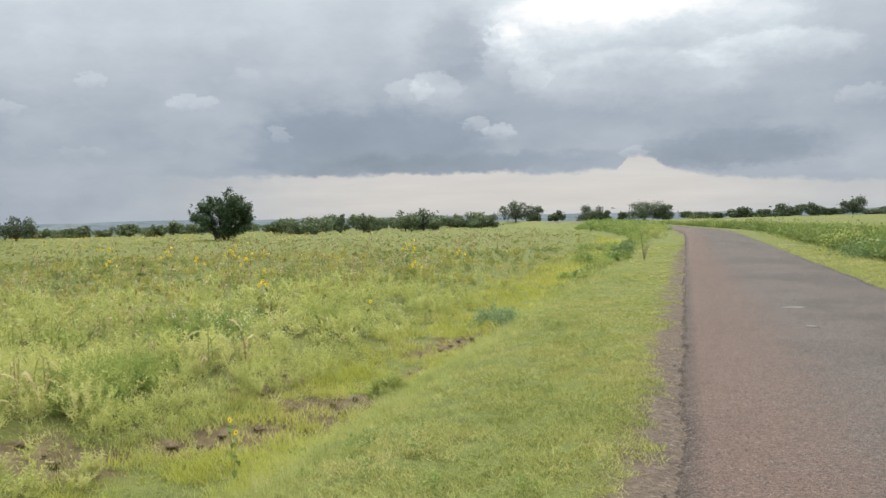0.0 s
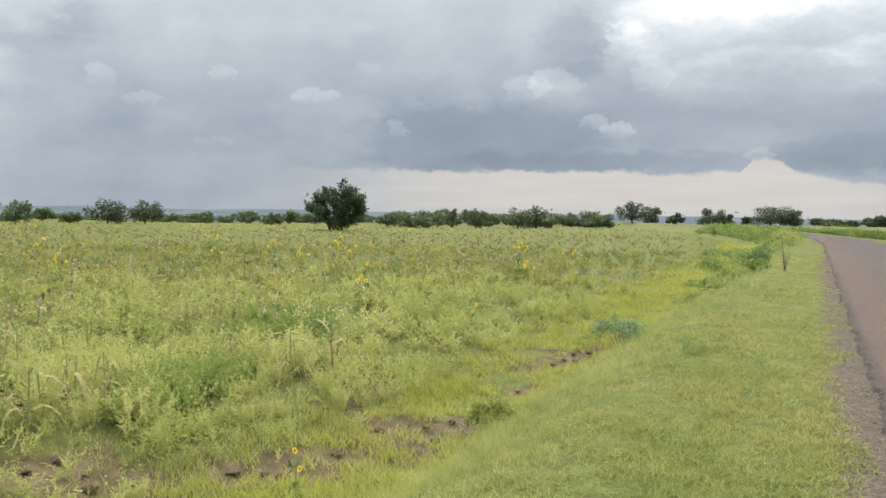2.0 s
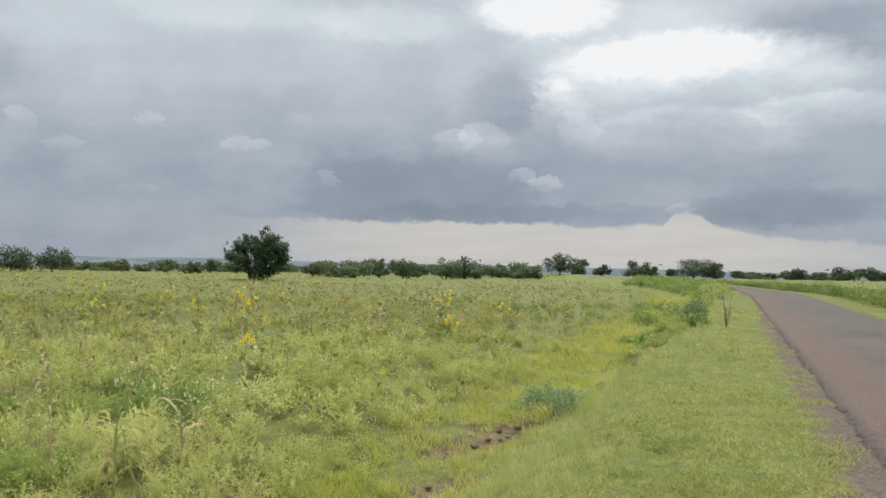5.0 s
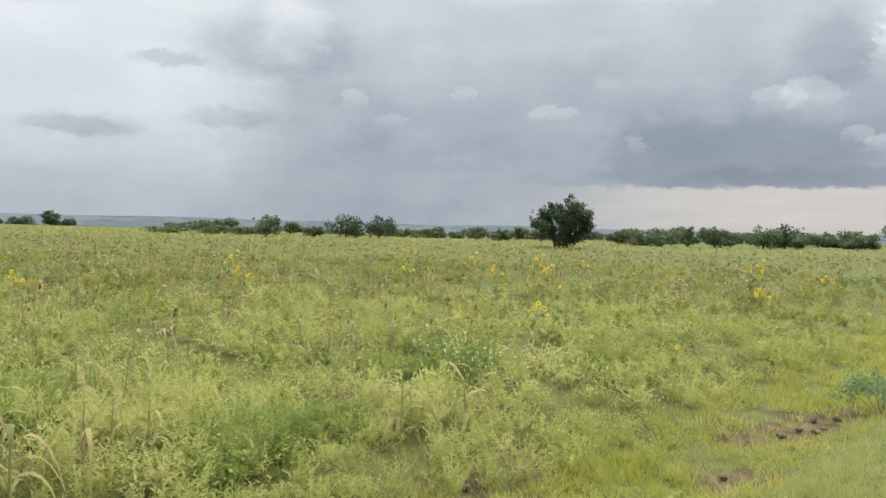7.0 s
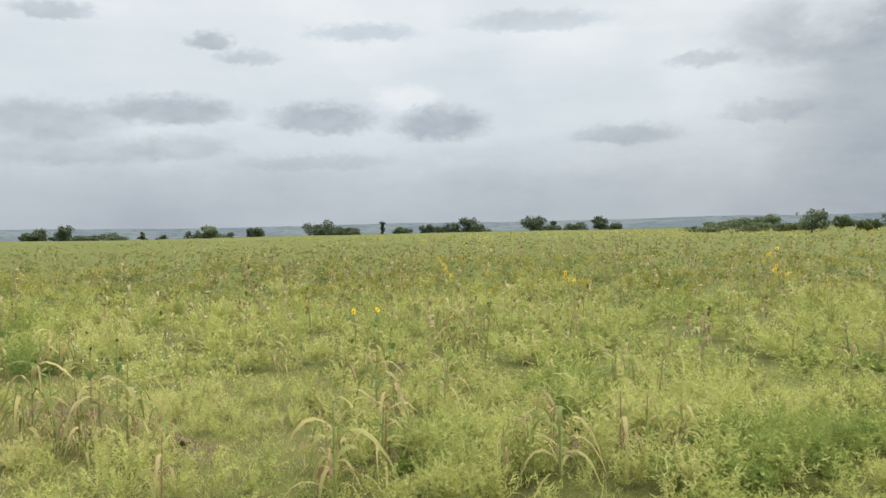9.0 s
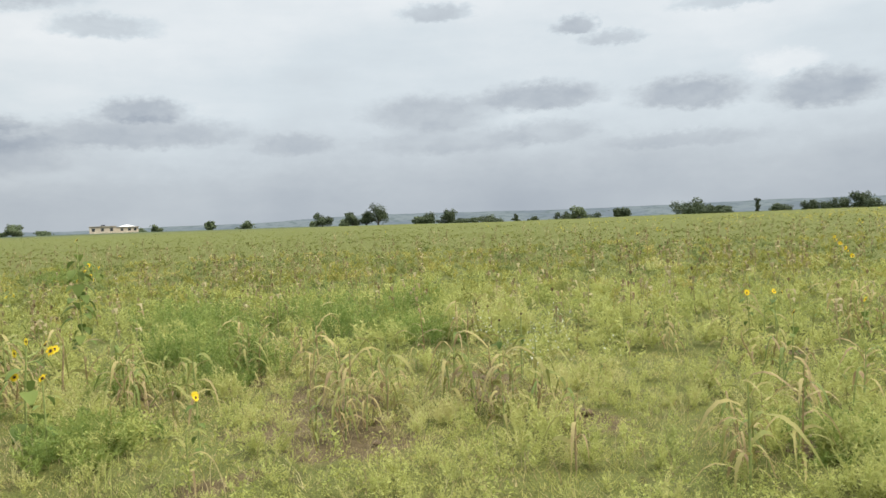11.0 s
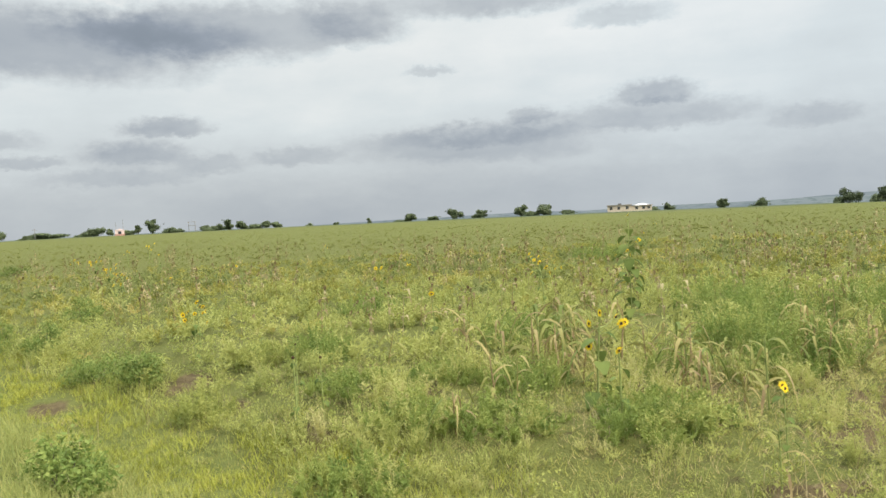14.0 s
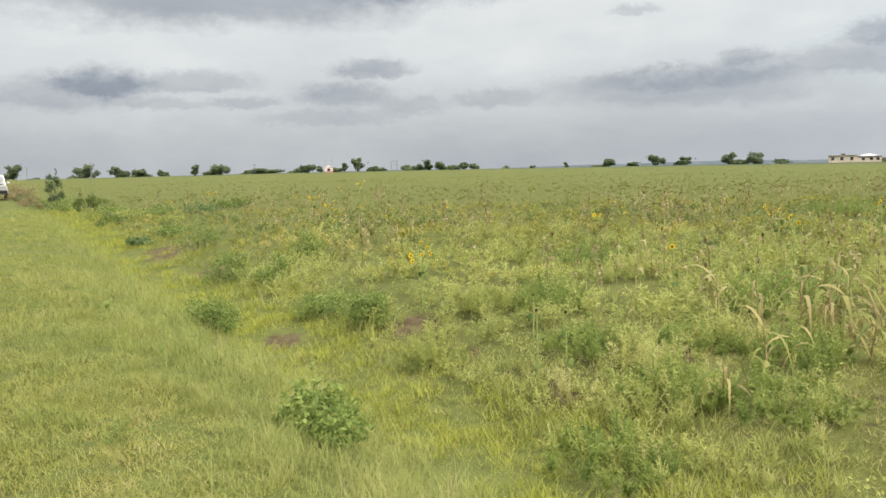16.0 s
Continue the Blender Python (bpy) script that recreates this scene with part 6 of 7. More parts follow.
ROW_S_e = [(6, -25.5, 27.9, 1.12, 273), (2, -43.1, 30.0, 1.02, 301), (6, -23.6, 3.7, 0.93, 321), (6, -71.3, 16.7, 0.98, 355), (2, -39.5, 45.6, 0.86, 292), (0, -18.0, 25.8, 1.06, 271),
    (6, -2.4, 47.7, 0.99, 348), (2, 2.9, 66.9, 0.9, 341), (6, -47.7, 58.2, 1.04, 359), (1, -10.8, 44.7, 1.1, 319), (6, -64.1, 0.7, 1.1, 346), (0, -30.2, -33.3, 1.17, 305),
    (6, -29.3, 7.0, 1.14, 290), (0, -26.8, -14.9, 0.92, 330), (2, -47.8, 20.1, 0.88, 340), (6, -69.4, 22.2, 0.87, 353), (2, 0.3, 77.6, 1.04, 337), (6, -54.7, 10.7, 0.87, 352)]
ROW_S_f = [(0, -72.5, 3.4, 1.1, 287), (2, -12.2, 60.2, 0.87, 351), (0, -51.9, -21.3, 0.98, 328), (6, -35.7, 57.7, 1.05, 333), (6, -14.3, -13.7, 0.88, 276), (0, -40.5, -9.3, 0.88, 274),
    (0, -29.8, 0.2, 0.86, 349), (0, -47.2, 17.8, 1.1, 279), (0, -48.4, 43.5, 1.01, 327), (2, -73.6, -0.1, 1.14, 283), (2, -34.8, -42.0, 1.12, 294), (6, -1.6, 27.1, 1.19, 317),
    (6, -4.5, 23.8, 1.03, 317), (0, -16.0, -15.5, 0.94, 336), (2, -19.9, -3.3, 1.18, 272), (2, -21.7, -40.5, 0.87, 302), (6, -35.8, 13.6, 0.93, 277), (0, -26.0, -5.2, 1.13, 315)]
set_out(SUNFLOWERS, ROW_S_a + ROW_S_b + ROW_S_c + ROW_S_d + ROW_S_e + ROW_S_f)


# half-dry maize plants
def maize(height, leaves, seed, label):
    r = np.random.default_rng(seed)
    ob = thing("maize_plant", (0, 0, -50), label, "maize", "maize plants in the field")
    bm = bmesh.new()
    lean = r.normal(0, 0.05, 2)
    top = np.array((lean[0], lean[1], height))
    tube(bm, [(0, 0, -0.04), top * (0.4, 0.4, 0.35), top * (0.8, 0.8, 0.66), top * 0.88], [0.009, 0.008, 0.006, 0.003], 6)
    part("stalk", bm, DRYSTALK if seed % 2 else STEM, ob)
    a = r.uniform(0, 6.28)
    for i in range(leaves):
        k = 0.12 + 0.74 * i / leaves
        a += 2.75 + r.normal(0, 0.4)
        L = r.uniform(0.28, 0.52)
        d = np.array((math.cos(a), math.sin(a), 0))
        side = np.array((-d[1], d[0], 0))
        rise, droop, w = r.uniform(0.7, 1.25), r.uniform(1.2, 1.95), r.uniform(0.006, 0.0145)
        sway = r.normal(0, 0.12)
        path = [top * k + d * L * q * (1 - 0.2 * q) + side * sway * L * q * q + np.array((0, 0, L * (rise * q - droop * q * q))) for q in (0, 0.12, 0.28, 0.45, 0.62, 0.8, 1.0)]
        v, f = strip(path, [w * 0.5, w, w * 1.15, w * 1.1, w * 0.9, w * 0.5], side + np.array((0, 0, 0.4 * r.normal())))
        v[:, 2] = np.maximum(v[:, 2], 0.01)
        part("leaf", (v, f, np.full(len(v), np.clip(r.normal(0.55, 0.3), 0, 1) + 0.12 * np.sin(np.arange(len(v))))), CROPLEAF, ob)
    return ob


DRYSTALK = plain("maize_stalk", (0.3, 0.225, 0.115), 0.8, 0.35, 15.0)
MAIZE = [maize(0.56, 9, 1, "half-dry maize plant with drooping tan leaves"), maize(0.64, 11, 2, "yellowing maize plant with arching leaves"),
         maize(0.42, 8, 3, "short withered maize plant with hanging leaves"), maize(0.6, 10, 4, "green and tan maize plant with papery leaves")]
ROW_M_a = [(0, -5.2, 8.5, 0.89, 184), (1, -6.0, 9.9, 1.14, 342), (2, -4.7, 9.3, 0.95, 108), (0, -6.3, 7.5, 1.08, 81), (3, -7.1, 8.5, 1.11, 260), (2, -5.6, 6.7, 1.07, 227),
    (2, -6.2, 9.7, 1.21, 14), (2, -4.3, 11.9, 1.04, 163), (3, -5.4, 12.7, 1.02, 269), (1, -10.9, 11.9, 1.07, 120), (1, -10.6, 7.9, 0.86, 166), (1, -11.7, 8.0, 0.90, 261),
    (2, -3.3, 12.5, 1.25, 345), (1, -5.3, 6.6, 1.25, 228), (3, -5.8, 7.2, 1.14, 186), (2, -7.9, 4.9, 0.99, 228), (1, -7.8, 5.5, 1.23, 204), (3, -4.7, 8.2, 1.11, 127)]
ROW_M_b = [(3, -5.0, 9.6, 0.96, 255), (2, -6.3, 10.2, 1.11, 232), (3, -6.8, 11.9, 0.99, 285), (3, -10.4, -0.8, 1.04, 113), (2, -12.1, -1.8, 1.18, 85), (2, -9.8, 0.9, 1.16, 245),
    (2, -8.7, 1.4, 0.97, 258), (3, -11.8, 2.7, 0.97, 106), (3, -9.9, 3.1, 1.05, 350), (0, -9.1, 3.4, 1.16, 174), (0, -8.5, 3.6, 1.21, 97), (0, -7.9, 4.0, 0.87, 334),
    (0, -9.0, 4.9, 0.96, 116), (0, -8.1, 5.2, 1.15, 69), (2, -7.4, 5.6, 0.95, 107), (0, -5.6, 4.6, 1.02, 16), (0, -6.0, 5.5, 0.99, 88), (1, -8.4, 2.0, 1.12, 42)]
ROW_M_c = [(0, -9.9, -0.0, 1.23, 12), (0, -10.9, 2.0, 1.14, 10), (2, -7.0, -0.7, 0.95, 80), (1, -9.0, -2.0, 1.06, 0), (3, -10.2, -1.8, 1.09, 126), (1, -10.7, -1.1, 1.24, 2),
    (2, -10.1, -0.6, 1.23, 321), (0, -7.7, -0.6, 0.96, 250), (0, -6.4, 14.8, 0.97, 282), (0, -5.6, 14.1, 1.21, 205), (1, -5.3, 13.7, 1.04, 115), (0, -3.0, 12.1, 1.11, 161),
    (0, -5.0, 11.9, 0.86, 65), (3, -3.1, 12.6, 1.04, 167), (1, -3.3, 11.2, 1.20, 174), (2, -6.2, 18.9, 0.95, 214), (0, -4.7, 8.8, 1.13, 71), (0, -6.0, 17.6, 0.95, 67)]
ROW_M_d = [(1, -3.1, 19.7, 0.92, 232), (0, -11.24, 1.92, 1.30, 119), (0, -10.96, 2.09, 1.16, 319), (2, -11.34, 2.09, 1.04, 216), (1, -10.20, 2.20, 0.96, 209), (0, -10.36, 2.31, 1.03, 51),
    (0, -10.59, 2.43, 1.03, 266), (3, -11.02, 2.50, 0.70, 107), (0, -9.71, 3.07, 0.80, 26), (1, -10.88, 3.29, 1.27, 339), (0, -10.72, 3.07, 1.16, 148), (2, -11.35, 2.80, 0.96, 350),
    (1, -10.33, 3.00, 1.24, 344), (0, -9.42, 3.47, 1.09, 248), (0, -8.96, 3.11, 0.95, 12), (0, -8.61, 3.20, 1.03, 251), (3, -8.61, 3.49, 1.20, 71), (0, -8.11, 3.63, 0.71, 62)]
ROW_M_e = [(3, -7.59, 3.87, 0.89, 354), (3, -7.64, 3.80, 0.84, 254), (1, -7.39, 3.61, 0.85, 137), (3, -7.94, 3.39, 0.88, 348), (3, -7.74, 3.63, 0.80, 280), (0, -7.36, 3.57, 0.80, 294),
    (1, -7.29, 3.83, 0.85, 34), (0, -7.85, 3.78, 0.68, 151), (2, -7.29, 3.60, 0.76, 268), (3, -8.58, 3.98, 0.98, 264), (1, -8.40, 4.00, 1.26, 236), (2, -8.75, 4.09, 1.22, 293),
    (0, -9.05, 3.96, 1.23, 196), (0, -9.37, 3.85, 0.77, 207), (3, -10.57, 4.37, 0.83, 241), (0, -8.17, 4.69, 1.22, 115), (3, -8.45, 4.73, 1.29, 325), (3, -8.45, 4.93, 1.18, 48)]
ROW_M_f = [(3, -8.17, 5.14, 1.27, 51), (1, -8.22, 4.67, 1.05, 300), (1, -8.59, 4.68, 0.95, 347), (1, -8.86, 5.03, 0.77, 104), (2, -7.77, 5.05, 0.65, 248), (0, -8.32, 5.14, 1.21, 248),
    (3, -8.31, 5.65, 1.04, 257), (2, -8.14, 4.92, 1.01, 207), (1, -7.82, 5.28, 0.97, 255), (2, -7.44, 5.41, 1.00, 144), (2, -7.91, 5.25, 0.96, 195), (2, -7.66, 5.47, 1.12, 68),
    (2, -7.60, 5.38, 0.98, 160), (2, -7.04, 5.72, 0.81, 201), (1, -7.09, 5.09, 0.75, 271), (0, -6.19, 5.51, 0.73, 119), (2, -8.87, 6.48, 0.67, 57), (3, -11.74, 8.18, 0.86, 109)]
ROW_M_g = [(3, -9.05, 7.68, 0.74, 254), (1, -10.40, 8.59, 0.88, 226), (2, -9.78, 8.89, 1.06, 50), (2, -10.04, 9.04, 1.01, 71), (3, -10.08, 8.93, 1.09, 175), (2, -9.26, 8.47, 1.21, 323),
    (2, -7.75, 8.13, 1.14, 326), (3, -7.32, 7.85, 1.12, 132), (3, -7.11, 7.96, 0.98, 95), (0, -6.94, 7.69, 0.99, 85), (3, -6.32, 7.51, 0.65, 164), (3, -5.59, 6.71, 0.79, 240),
    (2, -5.94, 6.79, 0.70, 255), (1, -5.79, 6.83, 0.73, 72), (2, -5.83, 6.71, 0.70, 122), (2, -7.33, 8.57, 0.81, 313), (0, -7.77, 8.96, 0.76, 139), (0, -10.94, 11.07, 1.07, 312)]
ROW_M_h = [(0, -11.52, 11.39, 1.09, 242), (0, -11.62, 10.78, 1.16, 275), (3, -12.13, 11.41, 1.24, 232), (3, -10.99, 11.02, 0.97, 55), (0, -11.40, 10.83, 1.28, 348), (3, -11.30, 11.55, 1.06, 4),
    (1, -10.50, 11.19, 1.01, 75), (2, -10.84, 10.80, 1.29, 332), (3, -11.20, 11.17, 1.03, 246), (0, -5.15, 8.12, 0.66, 279), (2, -5.24, 8.36, 0.82, 122), (1, -5.05, 8.12, 0.79, 126),
    (0, -5.11, 8.14, 0.80, 320), (3, -5.02, 8.16, 0.88, 268), (1, -5.07, 8.40, 0.78, 77), (3, -6.65, 10.46, 1.02, 174), (3, -6.49, 10.23, 1.06, 153), (3, -6.75, 10.70, 1.05, 270)]
ROW_M_i = [(1, -7.15, 11.02, 1.10, 70), (0, -12.94, 5.10, 1.16, 103), (0, -11.58, 5.15, 1.18, 320), (3, -11.97, 5.28, 1.14, 114), (0, -12.68, 5.33, 1.19, 55), (1, -11.02, 7.34, 0.84, 47),
    (3, -7.73, 10.55, 0.81, 106), (2, -9.47, -0.64, 1.25, 265), (3, -9.89, -1.10, 1.18, 17), (0, -9.59, -1.05, 1.17, 139), (3, -9.75, -0.82, 1.07, 275), (1, -9.84, -0.61, 1.10, 65),
    (3, -9.96, -0.75, 1.26, 177), (1, -9.08, -0.43, 1.15, 227), (2, -9.04, -0.16, 1.06, 87), (3, -10.07, -0.35, 0.71, 315), (1, -10.42, 0.41, 0.82, 157), (2, -9.63, 1.09, 0.98, 14)]
ROW_M_j = [(2, -9.08, 1.14, 1.14, 340), (3, -9.06, 1.00, 1.11, 9), (1, -8.95, 1.09, 1.00, 310), (3, -8.22, 1.40, 0.88, 330), (1, -9.66, 1.30, 0.69, 153), (1, -9.32, 1.65, 0.70, 171),
    (3, -10.73, 1.90, 0.71, 109), (1, -11.59, 2.01, 0.68, 318), (0, -10.70, 2.36, 0.89, 200), (2, -9.23, -2.42, 1.03, 114), (0, -9.62, -2.03, 1.16, 278), (3, -9.89, -2.46, 1.09, 263),
    (2, -9.44, -2.18, 1.13, 252), (1, -10.58, -2.57, 0.72, 15), (1, -13.15, -2.63, 0.70, 123), (2, -6.48, 2.21, 0.89, 52), (1, -6.20, 2.45, 0.76, 71), (2, -11.26, 8.02, 1.12, 284)]
ROW_M_k = [(0, -11.30, 7.74, 1.16, 54), (2, -8.39, 7.50, 0.85, 144), (0, -6.80, 7.40, 0.66, 222), (0, -6.56, 7.62, 0.87, 39), (3, -6.24, 6.86, 0.76, 122), (0, -6.12, 6.87, 0.65, 180),
    (0, -7.49, 8.61, 1.29, 289), (3, -7.71, 8.87, 0.97, 184), (0, -5.21, 8.69, 0.71, 281), (3, -5.39, 8.69, 0.67, 143), (3, -5.08, 7.96, 0.76, 64), (2, -5.08, 8.25, 0.66, 292),
    (3, -6.71, 10.57, 0.80, 331), (1, -4.95, 9.29, 0.86, 74), (1, -4.74, 9.53, 0.81, 291), (3, -6.47, 10.79, 0.77, 216), (2, -11.92, 11.99, 1.21, 16), (0, -12.75, 13.16, 1.10, 12)]
ROW_M_l = [(2, -9.06, 11.38, 0.82, 126), (3, -11.00, 13.46, 0.88, 126), (3, -5.80, 13.28, 0.72, 185), (1, -5.38, 13.68, 0.84, 334), (3, -7.60, 12.74, 0.80, 319), (3, -3.47, 11.61, 0.76, 356),
    (2, -16.28, 11.08, 1.01, 119), (3, -15.54, 10.63, 1.11, 88), (3, -12.82, 9.86, 1.05, 135), (3, -14.30, 10.76, 1.16, 105), (2, -3.16, 12.51, 0.73, 162)]
# the maize of the southern end stands taller and closer
set_out(MAIZE, [(q, x, y, (1.3 if -1.3 < y < 1.9 else 1.15) * k, turn) for i, (q, x, y, k, turn) in enumerate(ROW_M_a + ROW_M_b + ROW_M_c + ROW_M_d + ROW_M_e + ROW_M_f + ROW_M_g + ROW_M_h + ROW_M_i + ROW_M_j + ROW_M_k + ROW_M_l) if i % 3 or -1.3 < y < 1.9])


# tall single-stemmed weeds standing in the bank grass
def tall_weed(x, y, h, seed):
    r = np.random.default_rng(seed)
    ob = thing("tall_weed", (x, y, float(land(x, y)) - 0.02), "tall thin single-stemmed weed in the bank grass", "weed", "tall weeds on the bank")
    bow = r.normal(0, 0.04, 2)
    path = [(0, 0, -0.02), (bow[0] * 0.4, bow[1] * 0.4, h * 0.5), (bow[0], bow[1], h)]
    part("stem", tube(bmesh.new(), path, [0.006, 0.005, 0.003], 5), STEM, ob)
    for i in range(6):
        k = 0.45 + 0.55 * i / 5
        leaf = part("leaf", leaf_blade(r, 0.07 * r.uniform(0.7, 1.2)), DARKLEAF, ob)
        leaf.matrix_basis = pose(bow[0] * k, bow[1] * k, h * k, 0, r.uniform(-20, 40), i * 137.5)


for i, (wx, wy, wh) in enumerate(((-3.2, -3.3, 0.55), (-3.6, -5.3, 0.4), (-5.3, -4.4, 0.5))):
    tall_weed(wx, wy, wh, 70 + i)


# a leafless little shrub on the verge
ob = thing("dead_shrub", (6.33, 25.8, float(land(6.33, 25.8))), "leafless grey-brown little shrub on the grass verge", "shrub")
r = np.random.default_rng(21)
for i in range(6):
    a, L = r.uniform(0, 6.28), r.uniform(0.45, 1.2)
    lean = r.uniform(0.08, 0.36)
    e = Vector((math.cos(a) * lean, math.sin(a) * lean, L))
    bm = bmesh.new()
    tube(bm, [(0, 0, -0.03), e * 0.5 + Vector((0.02, 0.02, 0.03)), e], [0.009, 0.006, 0.002], 5)
    for j in range(3):
        k, b = r.uniform(0.35, 0.9), r.uniform(0, 6.28)
        p = e * k
        tube(bm, [p, p + Vector((math.cos(b) * 0.12, math.sin(b) * 0.12, 0.16))], [0.0035, 0.0015], 4)
    part("branch", bm, TWIG, ob)


def lump(r, size, flat=0.7, detail=2):
    bm = bmesh.new()
    bmesh.ops.create_icosphere(bm, subdivisions=detail, radius=size)
    off = Vector(r.normal(0, 5, 3))
    for v in bm.verts:
        v.co *= 1 + 0.4 * noise.noise(v.co / size * 0.9 + off) + 0.25 * noise.noise(v.co / size * 2.6 + off)
        v.co.z *= flat
    return bm


def lying(name, x, y, size, mat, label, category, seed, flat=0.7, group=""):
    r = np.random.default_rng(seed)
    bm = lump(r, size, flat, 2)
    me = bpy.data.meshes.new(name)
    bm.to_mesh(me)
    bm.free()
    me.materials.append(mat)
    o = new(name, me)
    o.matrix_basis = pose(x, y, float(land(x, y)) + size * flat * 0.3, 0, 0, seed * 40)
    return tagged(o, label, category, group)


lying("stone", 3.18, 20.88, 0.16, STONE, "brown stone lying in the grassy ditch", "stone", 1)
lying("stone", 2.2, 19.4, 0.10, STONE, "small brown stone lying in the ditch", "stone", 2)
for i, (bx, by, br) in enumerate(DITCH_BARE[:18] + FIELD_BARE[:9]):
    for k in range(2):
        lying("soil_clod", bx + 0.4 * br * math.cos(i * 2 + 3 * k), by + 0.4 * br * math.sin(i * 2 + 3 * k), 0.025 + 0.02 * ((i + k) % 3), CLOD, "dark reddish clod of earth on bare soil", "clod", 30 + 2 * i + k, 0.6, "clods of earth")

# loose gravel along the broken edge of the asphalt
n = 2800
v = rng.uniform(-16, 42, n)
uu = np.abs(rng.normal(0.0, 0.15, n)) - 0.08 + 0.05 * np.sin(v * 2.3)
x, y = 0.297 * v - uu / 0.9586, v
base = lump(np.random.default_rng(4), 1.0, 0.6, 1)
bv = np.array([q.co[:] for q in base.verts])
bf = np.array([[w.index for w in q.verts] for q in base.faces])
base.free()
scatter("roadside_gravel", [(bv, bf, np.zeros(len(bv)))], x, y, 0.003 + 0.009 * rng.uniform(0, 1, n) ** 3, GRAVEL, "loose grey gravel along the asphalt edge", "gravel", lift=0.01)

# small white blossoms in two spots of the field
dots = [leafy(rng, 3, 3, 0.42, 0.16, 0.016, 1.6, up=2.0, stalks=False) for _ in range(5)]
cx, cy = np.array((-3.1, -3.75, -2.3, -4.5, -12.8, -12.3, -9.8)), np.array((14.0, 13.95, 14.6, 14.8, 6.7, 5.7, 6.0))
x, y = (np.repeat(cx, 9) + rng.normal(0, 0.35, 63)), (np.repeat(cy, 9) + rng.normal(0, 0.3, 63))
scatter("white_blossoms", dots, x, y, rng.uniform(0.8, 1.3, 63), WHITE, "small white flower spikes among the weeds", "flowers")


# ---- far buildings, poles and the parked car ----
CREAM = plain("cream_plaster", (0.62, 0.52, 0.40), 0.85, 0.12, 0.6)
ROOFGREY = plain("roof_concrete", (0.42, 0.37, 0.32), 0.9, 0.2, 0.8)
PALE = plain("pale_roof", (0.7, 0.68, 0.66), 0.8, 0.1, 0.8)
BRICKRED = plain("red_paint", (0.42, 0.24, 0.19), 0.8, 0.2, 0.8)
WHITEWALL = plain("whitewash", (0.62, 0.49, 0.46), 0.85, 0.12, 0.8)
GLASS = plain("dark_glass", (0.03, 0.035, 0.04), 0.1, 0.2, 1.0, spec=0.6)
POLE = plain("concrete_pole", (0.22, 0.215, 0.205), 0.85, 0.15, 2.0)
CARWHITE = plain("white_car_paint", (0.5, 0.51, 0.52), 0.25, 0.05, 1.0, spec=0.5)
RUBBER = plain("tyre_rubber", (0.02, 0.02, 0.02), 0.9, 0.2, 6.0)
CHROME = plain("rim_metal", (0.5, 0.5, 0.52), 0.3, 0.1, 3.0, metal=0.9)


def boxpart(name, dims, mat, parent, label="", bevel=0.0):
    return part(name, box(bmesh.new(), *dims, bevel), mat, parent, label)


def far_spot(a, d):
    return EYE_AT[0] - d * math.sin(radians(a)), EYE_AT[1] + d * math.cos(radians(a))


# a low cream farm building across the field
x, y = far_spot(108.35, 330)
zb = float(land(x, y))
hb = 2.3 + 330 * math.tan(radians(0.27)) - zb
ob = thing("farm_building", (x, y, zb - 0.1), "long low cream building with flat roofs behind the field", "building", turn=108.35)
boxpart("wall", (-8.6, -4, 0, 0.6, 4, hb), CREAM, ob, bevel=0.03)
boxpart("wall", (0.6, -3.4, 0, 8.4, 4, hb * 0.82), CREAM, ob, "lower cream wing", 0.03)
boxpart("roof", (-8.9, -4.4, hb, 0.9, 4.4, hb + 0.22), ROOFGREY, ob, "projecting flat roof slab", 0.03)
boxpart("roof", (0.62, -3.8, hb * 0.82, 8.7, 4.4, hb * 0.82 + 0.2), ROOFGREY, ob, bevel=0.03)
bm = bmesh.new()
bmesh.ops.create_cone(bm, cap_ends=True, segments=4, radius1=4.2, radius2=0.4, depth=0.75, matrix=pose(4.4, 0, hb * 0.82 + 0.57, 0, 0, 45))
part("hipped_roof", bm, PALE, ob, "pale hipped roof over the lower wing")
boxpart("water_tank", (-4.6, -1, hb + 0.22, -3.2, 0.4, hb + 0.7), GLASS, ob, "dark roof tank", 0.05)
for wx in (7.2, 5.2, 2.6, -1.0, -4.2, -7.2):
    hh = hb if wx < 0.6 else hb * 0.82
    yy = -4.0 if wx < 0.6 else -3.4
    w = boxpart("window", (wx - 0.5, yy - 0.04, hh * 0.35, wx + 0.5, yy - 0.003, hh * 0.78), GLASS, ob, "dark window")
    boxpart("frame", (wx - 0.6, yy - 0.06, hh * 0.78, wx + 0.6, yy - 0.002, hh * 0.84), ROOFGREY, w)

# a small white and red shrine with two masts
x, y = far_spot(143.0, 240)
zb = float(land(x, y))
ob = thing("shrine", (x, y, zb - 0.1), "small white and red roadside shrine beside trees", "building", turn=143)
top = 2.3 + 240 * math.tan(radians(0.46)) - zb
boxpart("base", (-1.25, -1.2, 0, 1.25, 1.2, top * 0.3), BRICKRED, ob, "red painted plinth", 0.03)
boxpart("wall", (-1.15, -1.1, top * 0.3, 1.15, 1.1, top * 0.85), WHITEWALL, ob, bevel=0.03)
boxpart("parapet", (-1.22, -1.17, top * 0.85, 1.22, 1.17, top * 0.97), WHITEWALL, ob, bevel=0.03)
bm = bmesh.new()
bmesh.ops.create_cone(bm, cap_ends=True, segments=8, radius1=0.6, radius2=0.1, depth=top * 0.16, matrix=pose(0, 0, top * 1.05, 0, 0, 22))
part("roof", bm, WHITEWALL, ob, "small pointed roof")
